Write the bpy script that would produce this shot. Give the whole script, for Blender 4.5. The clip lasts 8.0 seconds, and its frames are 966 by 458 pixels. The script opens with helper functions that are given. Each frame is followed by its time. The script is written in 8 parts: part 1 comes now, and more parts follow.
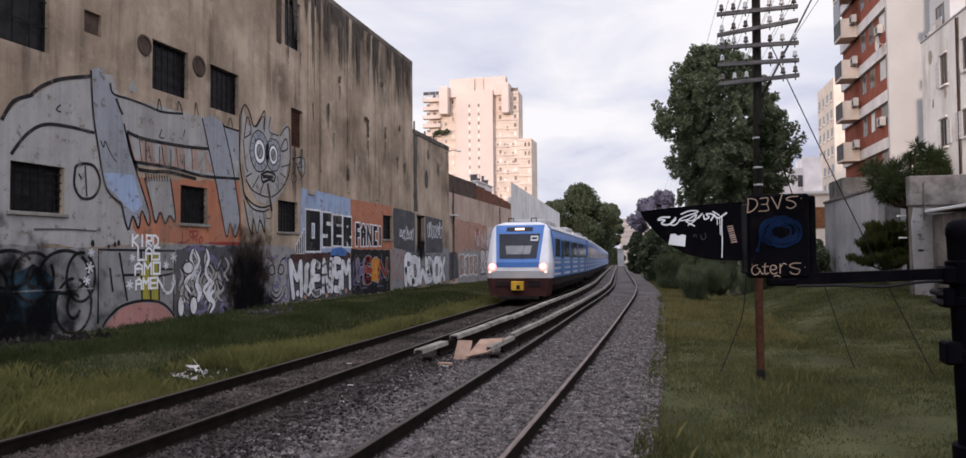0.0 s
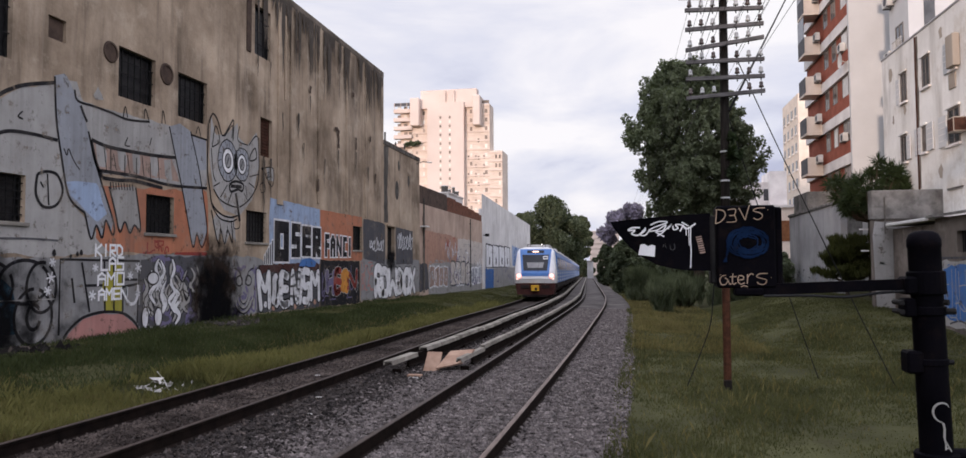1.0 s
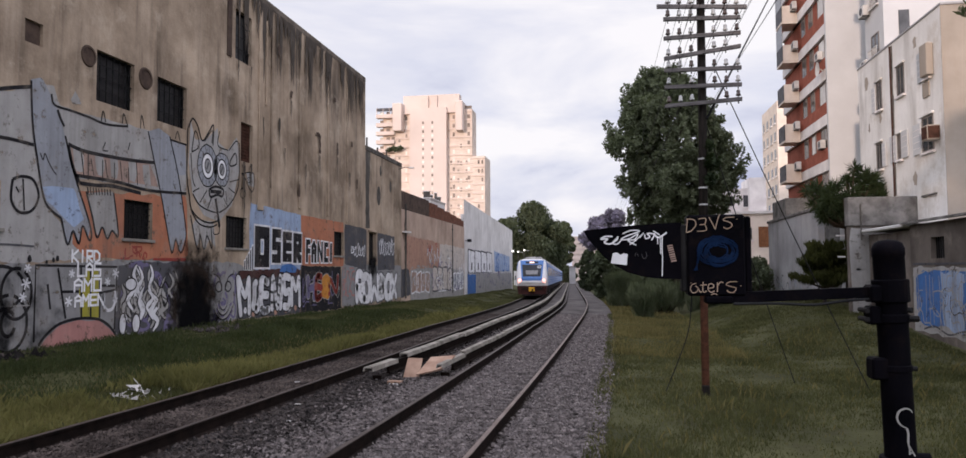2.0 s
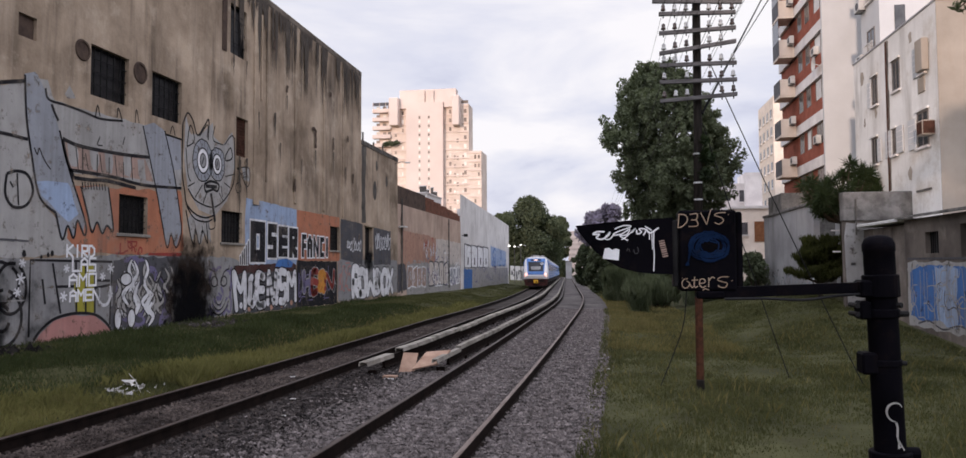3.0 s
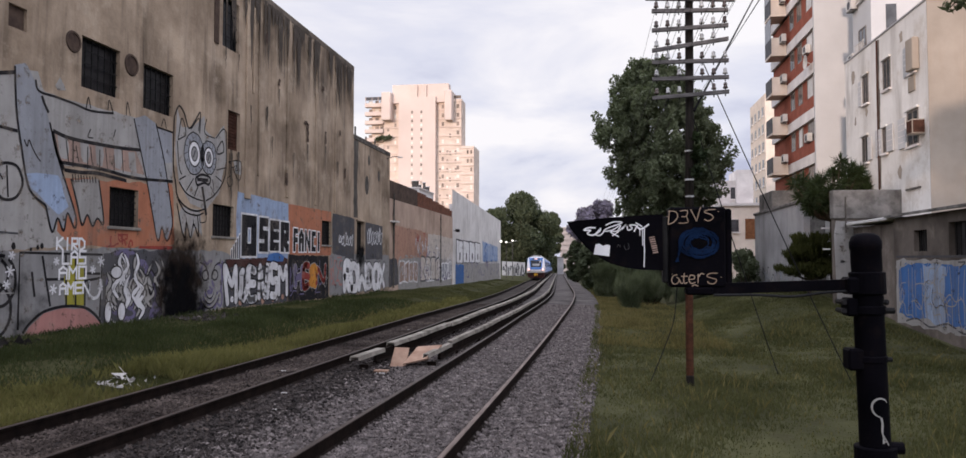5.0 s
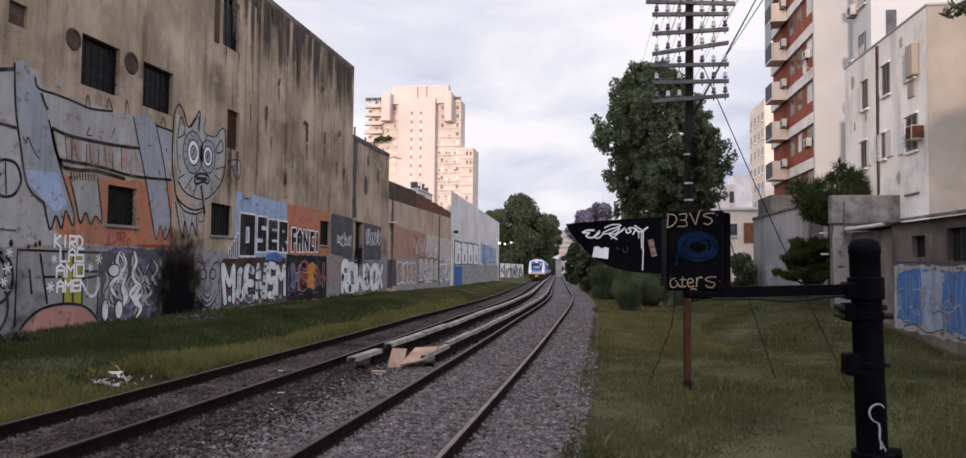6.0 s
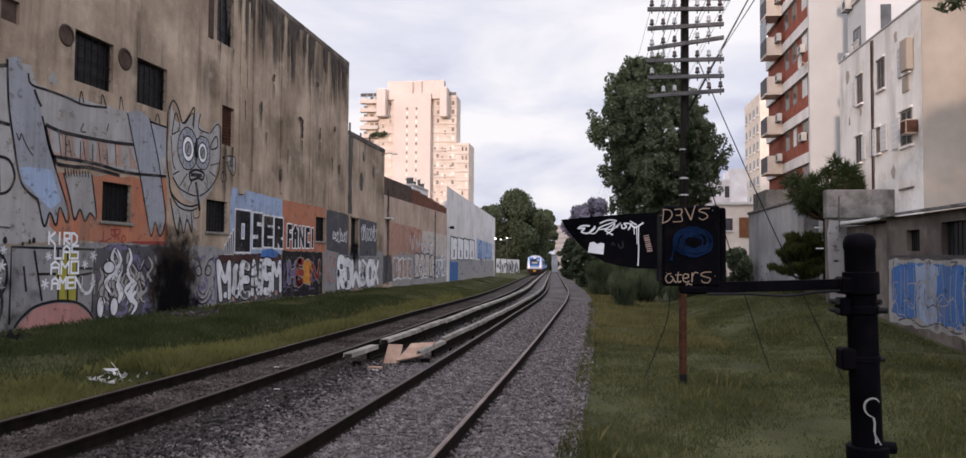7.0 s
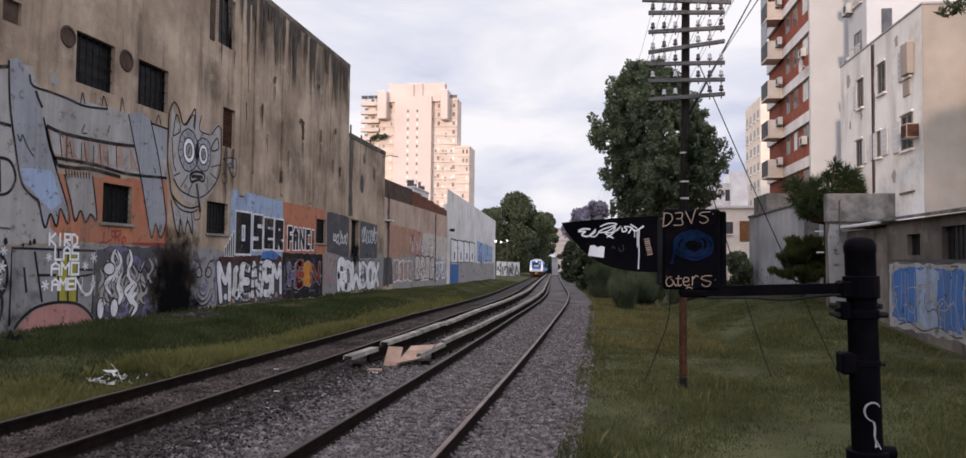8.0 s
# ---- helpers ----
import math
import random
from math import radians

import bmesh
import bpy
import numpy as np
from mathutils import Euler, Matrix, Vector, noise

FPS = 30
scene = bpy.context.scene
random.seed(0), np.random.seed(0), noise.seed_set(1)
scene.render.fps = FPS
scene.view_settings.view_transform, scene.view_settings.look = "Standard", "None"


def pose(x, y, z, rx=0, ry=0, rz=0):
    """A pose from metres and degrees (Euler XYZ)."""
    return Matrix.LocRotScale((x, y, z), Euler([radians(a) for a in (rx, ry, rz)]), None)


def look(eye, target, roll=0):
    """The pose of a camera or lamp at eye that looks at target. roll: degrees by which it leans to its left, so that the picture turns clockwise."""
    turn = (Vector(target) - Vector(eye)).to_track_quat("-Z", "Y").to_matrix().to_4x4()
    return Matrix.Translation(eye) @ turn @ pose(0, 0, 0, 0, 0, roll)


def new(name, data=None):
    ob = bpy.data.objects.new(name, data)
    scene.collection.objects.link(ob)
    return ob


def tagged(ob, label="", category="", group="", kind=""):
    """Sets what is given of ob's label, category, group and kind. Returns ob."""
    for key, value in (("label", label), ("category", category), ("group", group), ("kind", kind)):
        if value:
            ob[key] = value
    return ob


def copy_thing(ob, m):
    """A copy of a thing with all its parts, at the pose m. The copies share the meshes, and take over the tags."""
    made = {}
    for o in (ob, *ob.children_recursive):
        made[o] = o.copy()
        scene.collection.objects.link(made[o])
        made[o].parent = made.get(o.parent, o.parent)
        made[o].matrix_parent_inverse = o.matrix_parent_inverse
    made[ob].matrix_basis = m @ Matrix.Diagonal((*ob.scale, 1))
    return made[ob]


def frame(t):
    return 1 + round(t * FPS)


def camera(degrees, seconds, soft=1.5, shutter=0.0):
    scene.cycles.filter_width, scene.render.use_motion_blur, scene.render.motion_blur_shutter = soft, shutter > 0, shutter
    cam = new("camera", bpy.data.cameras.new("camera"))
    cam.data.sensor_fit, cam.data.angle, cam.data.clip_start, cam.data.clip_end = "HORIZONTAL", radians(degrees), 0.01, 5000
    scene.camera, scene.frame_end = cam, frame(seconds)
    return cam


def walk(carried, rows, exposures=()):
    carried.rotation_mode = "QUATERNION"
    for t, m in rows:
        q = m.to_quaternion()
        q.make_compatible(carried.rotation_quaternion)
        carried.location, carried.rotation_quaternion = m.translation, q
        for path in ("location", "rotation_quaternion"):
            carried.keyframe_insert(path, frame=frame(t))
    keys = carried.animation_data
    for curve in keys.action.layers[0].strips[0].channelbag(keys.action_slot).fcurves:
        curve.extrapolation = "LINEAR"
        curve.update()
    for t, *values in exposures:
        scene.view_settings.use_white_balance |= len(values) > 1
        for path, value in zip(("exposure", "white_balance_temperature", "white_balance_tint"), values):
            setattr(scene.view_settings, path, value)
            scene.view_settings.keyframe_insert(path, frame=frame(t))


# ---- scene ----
cam = camera(66.0, 8.0)
PATH = [
    (0, (-0.108, -0.048, 2.229), (-0.563, 1.898, 2.295), -0.5),
    (0.5, (-0.107, -0.034, 2.223), (-0.529, 1.919, 2.318), -0.6),
    (1, (-0.114, -0.049, 2.216), (-0.491, 1.913, 2.313), -0.3),
    (1.5, (-0.089, -0.08, 2.226), (-0.434, 1.887, 2.338), -0.2),
    (3, (-0.031, -0.081, 2.236), (-0.353, 1.891, 2.333), -0.3),
    (3.5, (-0.033, -0.093, 2.234), (-0.346, 1.88, 2.32), 0.0),
    (4, (-0.029, -0.096, 2.233), (-0.331, 1.879, 2.319), 0.1),
    (4.5, (-0.026, -0.108, 2.234), (-0.327, 1.868, 2.317), -0.1),
    (6, (-0.028, -0.1, 2.233), (-0.325, 1.876, 2.322), 0.6),
    (6.5, (-0.029, -0.093, 2.233), (-0.322, 1.883, 2.32), 0.6),
    (7, (-0.026, -0.092, 2.236), (-0.312, 1.886, 2.313), 0.4),
    (7.5, (-0.025, -0.091, 2.234), (-0.307, 1.888, 2.315), 0.5),
    (8, (-0.026, -0.092, 2.237), (-0.313, 1.885, 2.321), 0.6),
]
walk(cam, [(t, look(eye, target, roll)) for t, eye, target, roll in PATH])

# ---- light ----
SUN_EL, SUN_AZ = 4.6, 196.0          # low sun behind the viewer, screened from the cutting by an unseen added block
world = bpy.data.worlds.new("sky")
scene.world = world
world.use_nodes = True
wn, wl = world.node_tree.nodes, world.node_tree.links
wn.clear()
w_out = wn.new("ShaderNodeOutputWorld")
w_bg = wn.new("ShaderNodeBackground")
w_sky = wn.new("ShaderNodeTexSky")
w_sky.sky_type, w_sky.sun_disc = "NISHITA", False
w_sky.sun_elevation, w_sky.sun_rotation = radians(SUN_EL), radians(SUN_AZ)
w_tc = wn.new("ShaderNodeTexCoord")
w_map = wn.new("ShaderNodeMapping")
w_map.inputs["Scale"].default_value = (1.0, 1.0, 3.6)
w_map.inputs["Location"].default_value = (0.35, 0.1, 0.22)
w_n1 = wn.new("ShaderNodeTexNoise")
w_n1.inputs["Scale"].default_value, w_n1.inputs["Detail"].default_value, w_n1.inputs["Roughness"].default_value = 2.1, 7.0, 0.52
w_n1.inputs["Distortion"].default_value = 0.35
w_r1 = wn.new("ShaderNodeValToRGB")
w_r1.color_ramp.elements[0].position, w_r1.color_ramp.elements[0].color = 0.38, (0.51, 0.53, 0.705, 1)
w_r1.color_ramp.elements[1].position, w_r1.color_ramp.elements[1].color = 0.60, (0.995, 0.965, 1.005, 1)
w_mid = w_r1.color_ramp.elements.new(0.47)
w_mid.color = (0.75, 0.76, 0.89, 1)
w_mix = wn.new("ShaderNodeMix")
w_mix.data_type = "RGBA"
w_mix.inputs["Factor"].default_value = 0.93
w_sc = wn.new("ShaderNodeVectorMath")
w_sc.operation = "SCALE"
w_sc.inputs["Scale"].default_value = 0.1
w_bg.inputs["Strength"].default_value = 1.0
wl.new(w_tc.outputs["Generated"], w_map.inputs["Vector"])
wl.new(w_map.outputs["Vector"], w_n1.inputs["Vector"])
wl.new(w_n1.outputs["Fac"], w_r1.inputs["Fac"])
wl.new(w_sky.outputs["Color"], w_sc.inputs[0])
wl.new(w_sc.outputs["Vector"], w_mix.inputs["A"])
wl.new(w_r1.outputs["Color"], w_mix.inputs["B"])
w_sep = wn.new("ShaderNodeSeparateXYZ")
w_up = wn.new("ShaderNodeMapRange")
w_up.interpolation_type = "SMOOTHSTEP"
w_up.inputs["From Min"].default_value, w_up.inputs["From Max"].default_value = 0.36, 0.95
w_up.inputs["To Min"].default_value, w_up.inputs["To Max"].default_value = 1.04, 2.1
w_dome = wn.new("ShaderNodeVectorMath")
w_dome.operation = "SCALE"
wl.new(w_tc.outputs["Generated"], w_sep.inputs[0])
wl.new(w_sep.outputs["Z"], w_up.inputs["Value"])
wl.new(w_mix.outputs["Result"], w_dome.inputs[0])
# evening brightness towards the sun's side of the sky
w_back = wn.new("ShaderNodeMapRange")
w_back.interpolation_type = "SMOOTHSTEP"
w_back.inputs["From Min"].default_value, w_back.inputs["From Max"].default_value = 0.0, -0.9
w_back.inputs["To Min"].default_value, w_back.inputs["To Max"].default_value = 1.0, 1.9
w_all = wn.new("ShaderNodeMath")
w_all.operation = "MULTIPLY"
wl.new(w_sep.outputs["Y"], w_back.inputs["Value"])
wl.new(w_up.outputs["Result"], w_all.inputs[0])
wl.new(w_back.outputs["Result"], w_all.inputs[1])
wl.new(w_all.outputs[0], w_dome.inputs["Scale"])
wl.new(w_dome.outputs["Vector"], w_bg.inputs["Color"])
wl.new(w_bg.outputs["Background"], w_out.inputs["Surface"])

sun = new("sun", bpy.data.lights.new("sun", "SUN"))
sun.data.energy, sun.data.angle, sun.data.color = 2.5, radians(1.5), (1.0, 0.77, 0.64)
az = radians(SUN_AZ)
sun.matrix_world = look((0, 0, 100), (0 - math.sin(az) * 100, 0 - math.cos(az) * 100, 100 - 100 * math.tan(radians(SUN_EL))))
scene.view_settings.exposure = 0.0


# ---- materials ----
def material(name, dark, light, scale=3.0, rough=0.85, bump=0.3, fine=40.0, metal=0.0, stretch=(1, 1, 1), space="world", spread=0.12, emit=0.0, streaks=None, spots=None, spec=0.06):
    """Two-scale surface: a broad stain between two colours, fine grain, optional run-down streaks and blotches."""
    m = bpy.data.materials.new(name)
    m.use_nodes = True
    n, l = m.node_tree.nodes, m.node_tree.links
    bsdf = n["Principled BSDF"]
    if space == "world":
        co = n.new("ShaderNodeNewGeometry").outputs["Position"]
    else:
        co = n.new("ShaderNodeTexCoord").outputs["Object"]
    mp = n.new("ShaderNodeMapping")
    mp.inputs["Scale"].default_value = stretch
    l.new(co, mp.inputs["Vector"])
    a = n.new("ShaderNodeTexNoise")
    a.inputs["Scale"].default_value, a.inputs["Detail"].default_value, a.inputs["Roughness"].default_value = scale, 6, 0.6
    b = n.new("ShaderNodeTexNoise")
    b.inputs["Scale"].default_value, b.inputs["Detail"].default_value = fine, 4
    l.new(mp.outputs["Vector"], a.inputs["Vector"])
    l.new(co, b.inputs["Vector"])
    ramp = n.new("ShaderNodeMapRange")
    ramp.inputs["From Min"].default_value, ramp.inputs["From Max"].default_value = 0.32, 0.68
    l.new(a.outputs["Fac"], ramp.inputs["Value"])
    mix = n.new("ShaderNodeMix")
    mix.data_type = "RGBA"
    mix.inputs["A"].default_value, mix.inputs["B"].default_value = (*dark, 1), (*light, 1)
    l.new(ramp.outputs["Result"], mix.inputs["Factor"])
    out = mix.outputs["Result"]
    for colour, strength, sy in (streaks if isinstance(streaks, list) else [streaks] if streaks else []):
        sm = n.new("ShaderNodeMapping")
        sm.inputs["Scale"].default_value = (sy, sy, 0.13)
        l.new(co, sm.inputs["Vector"])
        st = n.new("ShaderNodeTexNoise")
        st.inputs["Scale"].default_value, st.inputs["Detail"].default_value, st.inputs["Roughness"].default_value = 1.0, 5, 0.65
        l.new(sm.outputs["Vector"], st.inputs["Vector"])
        sr = n.new("ShaderNodeMapRange")
        sr.inputs["From Min"].default_value, sr.inputs["From Max"].default_value = 0.49, 0.70
        sr.inputs["To Max"].default_value = strength
        l.new(st.outputs["Fac"], sr.inputs["Value"])
        pm = n.new("ShaderNodeTexNoise")
        pm.inputs["Scale"].default_value, pm.inputs["Detail"].default_value = 0.16 + 0.05 * sy, 3
        l.new(co, pm.inputs["Vector"])
        pk = n.new("ShaderNodeMapRange")
        pk.inputs["From Min"].default_value, pk.inputs["From Max"].default_value = 0.36, 0.60
        l.new(pm.outputs["Fac"], pk.inputs["Value"])
        both = n.new("ShaderNodeMath")
        both.operation = "MULTIPLY"
        l.new(sr.outputs["Result"], both.inputs[0])
        l.new(pk.outputs["Result"], both.inputs[1])
        s2 = n.new("ShaderNodeMix")
        s2.data_type = "RGBA"
        s2.inputs["B"].default_value = (*colour, 1)
        l.new(out, s2.inputs["A"])
        l.new(both.outputs[0], s2.inputs["Factor"])
        out = s2.outputs["Result"]
    if spots:
        colour, strength, sc = spots
        sp = n.new("ShaderNodeTexNoise")
        sp.inputs["Scale"].default_value, sp.inputs["Detail"].default_value, sp.inputs["Roughness"].default_value = sc, 7, 0.7
        l.new(co, sp.inputs["Vector"])
        pr = n.new("ShaderNodeMapRange")
        pr.inputs["From Min"].default_value, pr.inputs["From Max"].default_value = 0.54, 0.66
        pr.inputs["To Max"].default_value = strength
        l.new(sp.outputs["Fac"], pr.inputs["Value"])
        s3 = n.new("ShaderNodeMix")
        s3.data_type = "RGBA"
        s3.inputs["B"].default_value = (*colour, 1)
        l.new(out, s3.inputs["A"])
        l.new(pr.outputs["Result"], s3.inputs["Factor"])
        out = s3.outputs["Result"]
    # fine grain and piece-to-piece spread
    ob = n.new("ShaderNodeObjectInfo")
    isl = n.new("ShaderNodeNewGeometry")
    add = n.new("ShaderNodeMath")
    add.operation = "ADD"
    l.new(ob.outputs["Random"], add.inputs[0])
    l.new(isl.outputs["Random Per Island"], add.inputs[1])
    gr = n.new("ShaderNodeMath")
    gr.operation = "ADD"
    l.new(add.outputs[0], gr.inputs[0])
    l.new(b.outputs["Fac"], gr.inputs[1])
    val = n.new("ShaderNodeMapRange")
    val.inputs["From Min"].default_value, val.inputs["From Max"].default_value = 0.4, 2.1
    val.inputs["To Min"].default_value, val.inputs["To Max"].default_value = 1 - spread, 1 + spread
    l.new(gr.outputs[0], val.inputs["Value"])
    hsv = n.new("ShaderNodeHueSaturation")
    l.new(val.outputs["Result"], hsv.inputs["Value"])
    l.new(out, hsv.inputs["Color"])
    l.new(hsv.outputs["Color"], bsdf.inputs["Base Color"])
    bsdf.inputs["Roughness"].default_value, bsdf.inputs["Metallic"].default_value = rough, metal
    bsdf.inputs["Specular IOR Level"].default_value = spec
    if bump:
        bp = n.new("ShaderNodeBump")
        bp.inputs["Strength"].default_value, bp.inputs["Distance"].default_value = bump, 0.02
        l.new(b.outputs["Fac"], bp.inputs["Height"])
        l.new(bp.outputs["Normal"], bsdf.inputs["Normal"])
    if emit:
        bsdf.inputs["Emission Color"].default_value = (*light, 1)
        bsdf.inputs["Emission Strength"].default_value = emit
    return m


def foliage(name, dark, light):
    m = material(name, dark, light, scale=0.6, rough=0.6, bump=0, fine=2.0, spread=0.26, spec=0.1)
    n, l = m.node_tree.nodes, m.node_tree.links
    bsdf = n["Principled BSDF"]
    tr = n.new("ShaderNodeBsdfTranslucent")
    tr.inputs["Color"].default_value = (light[0] * 0.9, light[1], light[2] * 0.6, 1)
    sh = n.new("ShaderNodeMixShader")
    sh.inputs["Fac"].default_value = 0.25
    l.new(bsdf.outputs[0], sh.inputs[1])
    l.new(tr.outputs[0], sh.inputs[2])
    l.new(sh.outputs[0], n["Material Output"].inputs["Surface"])
    return m


def spray(name, c, rough=0.7):
    d = tuple(v * 0.82 for v in c)
    m = material(name, d, c, scale=1.6, rough=rough, bump=0.15, fine=25, spread=0.10, streaks=((0.12, 0.11, 0.10), 0.45, 1.1), spots=((0.26, 0.22, 0.185), 0.40, 1.3))
    # flaked places where the wall shows through
    n, l = m.node_tree.nodes, m.node_tree.links
    co = n.new("ShaderNodeNewGeometry")
    fl = n.new("ShaderNodeTexNoise")
    fl.inputs["Scale"].default_value, fl.inputs["Detail"].default_value, fl.inputs["Roughness"].default_value = 2.6, 8, 0.72
    rg = n.new("ShaderNodeMapRange")
    rg.inputs["From Min"].default_value, rg.inputs["From Max"].default_value = 0.56, 0.67
    rg.inputs["To Min"].default_value, rg.inputs["To Max"].default_value = 1.0, 0.22
    l.new(co.outputs["Position"], fl.inputs["Vector"])
    l.new(fl.outputs["Fac"], rg.inputs["Value"])
    l.new(rg.outputs["Result"], n["Principled BSDF"].inputs["Alpha"])
    return m


def sooty(name, ru, rw, colour, seed):
    """A smoke stain that fades out raggedly round the origin of the object that wears it."""
    m = bpy.data.materials.new(name)
    m.use_nodes = True
    n, l = m.node_tree.nodes, m.node_tree.links
    bsdf = n["Principled BSDF"]
    bsdf.inputs["Base Color"].default_value = (*colour, 1)
    bsdf.inputs["Roughness"].default_value, bsdf.inputs["Specular IOR Level"].default_value = 0.95, 0.03
    co = n.new("ShaderNodeTexCoord")
    mp = n.new("ShaderNodeMapping")
    mp.inputs["Scale"].default_value = (0, 1 / ru, 1 / rw)
    ln = n.new("ShaderNodeVectorMath")
    ln.operation = "LENGTH"
    nz = n.new("ShaderNodeTexNoise")
    nz.inputs["Scale"].default_value, nz.inputs["Detail"].default_value, nz.inputs["Roughness"].default_value = 1.5, 4, 0.55
    off = n.new("ShaderNodeMapping")
    off.inputs["Location"].default_value = (seed, seed * 2.3, 0)
    ad = n.new("ShaderNodeMath")
    ad.operation = "MULTIPLY_ADD"
    ad.inputs[1].default_value = 1.7
    rg = n.new("ShaderNodeMapRange")
    rg.interpolation_type = "SMOOTHSTEP"
    rg.inputs["From Min"].default_value, rg.inputs["From Max"].default_value = 1.05, 1.75
    rg.inputs["To Min"].default_value, rg.inputs["To Max"].default_value = 0.97, 0.0
    l.new(co.outputs["Object"], mp.inputs["Vector"])
    l.new(co.outputs["Object"], off.inputs["Vector"])
    l.new(off.outputs["Vector"], nz.inputs["Vector"])
    l.new(mp.outputs["Vector"], ln.inputs[0])
    l.new(nz.outputs["Fac"], ad.inputs[0])
    l.new(ln.outputs["Value"], ad.inputs[2])
    l.new(ad.outputs[0], rg.inputs["Value"])
    l.new(rg.outputs["Result"], bsdf.inputs["Alpha"])
    return m


M = {}
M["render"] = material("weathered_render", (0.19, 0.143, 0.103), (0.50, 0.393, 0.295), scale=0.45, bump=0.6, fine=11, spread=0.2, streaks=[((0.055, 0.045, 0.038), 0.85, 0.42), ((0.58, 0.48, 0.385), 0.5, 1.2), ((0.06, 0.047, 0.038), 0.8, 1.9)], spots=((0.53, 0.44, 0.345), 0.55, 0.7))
M["render_top"] = material("sooty_render", (0.09, 0.075, 0.062), (0.24, 0.20, 0.165), scale=0.9, bump=0.5, streaks=((0.04, 0.036, 0.033), 0.7, 1.6))
M["render_pale"] = material("pale_render", (0.20, 0.185, 0.165), (0.33, 0.305, 0.275), scale=0.6, bump=0.5, fine=14, streaks=((0.06, 0.055, 0.05), 0.7, 1.3), spots=((0.16, 0.14, 0.12), 0.5, 1.0))
M["render_brown"] = material("brown_render", (0.36, 0.265, 0.21), (0.54, 0.41, 0.33), scale=0.5, bump=0.4, fine=14, streaks=((0.08, 0.07, 0.06), 0.6, 1.2))
M["cornice"] = material("stained_cornice", (0.05, 0.047, 0.044), (0.15, 0.135, 0.12), scale=1.3, bump=0.5, streaks=((0.03, 0.03, 0.03), 0.7, 2.0))
M["panel_white"] = material("painted_metal_sheet", (0.54, 0.525, 0.51), (0.72, 0.705, 0.69), scale=0.5, bump=0.1, streaks=((0.22, 0.20, 0.19), 0.6, 1.6))
M["brick"] = material("red_brick", (0.13, 0.06, 0.042), (0.24, 0.11, 0.075), scale=2.5, bump=0.4)
M["brick_dark"] = material("sooty_shaded_brick", (0.055, 0.04, 0.034), (0.11, 0.078, 0.062), scale=2.5, bump=0.4)
M["soot"] = material("soot", (0.010, 0.009, 0.009), (0.028, 0.025, 0.024), scale=1.5, rough=0.95, bump=0.2)
M["iron"] = material("black_iron", (0.008, 0.008, 0.009), (0.022, 0.021, 0.021), scale=6, rough=0.6, bump=0.25, spec=0.08)
M["pane"] = material("dirty_glass", (0.010, 0.010, 0.012), (0.030, 0.029, 0.030), scale=4, rough=0.3, bump=0.1, spec=0.12)
M["rust_sheet"] = material("rusty_shutter", (0.035, 0.018, 0.013), (0.085, 0.040, 0.028), scale=4, rough=0.8)
M["rail_side"] = material("rusty_rail_steel", (0.006, 0.0045, 0.004), (0.018, 0.012, 0.010), scale=5, rough=0.75, bump=0.3, spec=0.06)
M["rail_top"] = material("worn_rail_head", (0.10, 0.074, 0.063), (0.23, 0.185, 0.165), scale=3, rough=0.5, bump=0.15, metal=0.3, stretch=(6, 0.6, 1))
M["rail_dull"] = material("dull_rail_head", (0.022, 0.015, 0.012), (0.062, 0.044, 0.037), scale=3, rough=0.5, bump=0.15, stretch=(6, 0.6, 1), spec=0.25)
M["ballast"] = material("ballast", (0.046, 0.041, 0.040), (0.165, 0.148, 0.143), scale=0.7, bump=1.0, fine=20, spread=0.42, spots=((0.045, 0.04, 0.038), 0.5, 14))
M["ballast_dark"] = material("oily_ballast", (0.016, 0.013, 0.012), (0.052, 0.044, 0.040), scale=0.7, bump=1.0, fine=20, spread=0.42)
M["stone_dark"] = material("dirty_ballast_stone", (0.030, 0.024, 0.022), (0.105, 0.086, 0.077), scale=0.8, bump=0.3, fine=60, spread=0.75)
M["frame_brown"] = material("window_frame", (0.11, 0.095, 0.085), (0.21, 0.19, 0.175), scale=2, bump=0.05)
M["stone_oily"] = material("oily_ballast_stone", (0.014, 0.013, 0.013), (0.095, 0.082, 0.078), scale=6.0, bump=0.3, fine=60, spread=0.75)
M["stone"] = material("ballast_stone", (0.038, 0.033, 0.032), (0.160, 0.140, 0.136), scale=6.0, bump=0.3, fine=60, spread=0.8)
M["grass_ground"] = material("grassy_soil", (0.030, 0.031, 0.015), (0.070, 0.070, 0.033), scale=0.5, bump=0.9, fine=9, spread=0.25, spots=((0.035, 0.032, 0.018), 0.6, 0.9))
M["blade"] = foliage("grass_blade", (0.042, 0.046, 0.019), (0.112, 0.112, 0.050))
M["blade_tall"] = foliage("tall_grass_blade", (0.075, 0.075, 0.027), (0.185, 0.172, 0.066))
M["blade_dry"] = foliage("dry_grass_blade", (0.10, 0.085, 0.035), (0.20, 0.17, 0.075))
M["leaf"] = foliage("tree_leaf", (0.055, 0.068, 0.040), (0.150, 0.170, 0.105))
M["leaf_far"] = foliage("far_tree_leaf", (0.042, 0.053, 0.033), (0.100, 0.117, 0.070))
M["leaf_lilac"] = foliage("lilac_blossom", (0.17, 0.15, 0.20), (0.32, 0.28, 0.37))
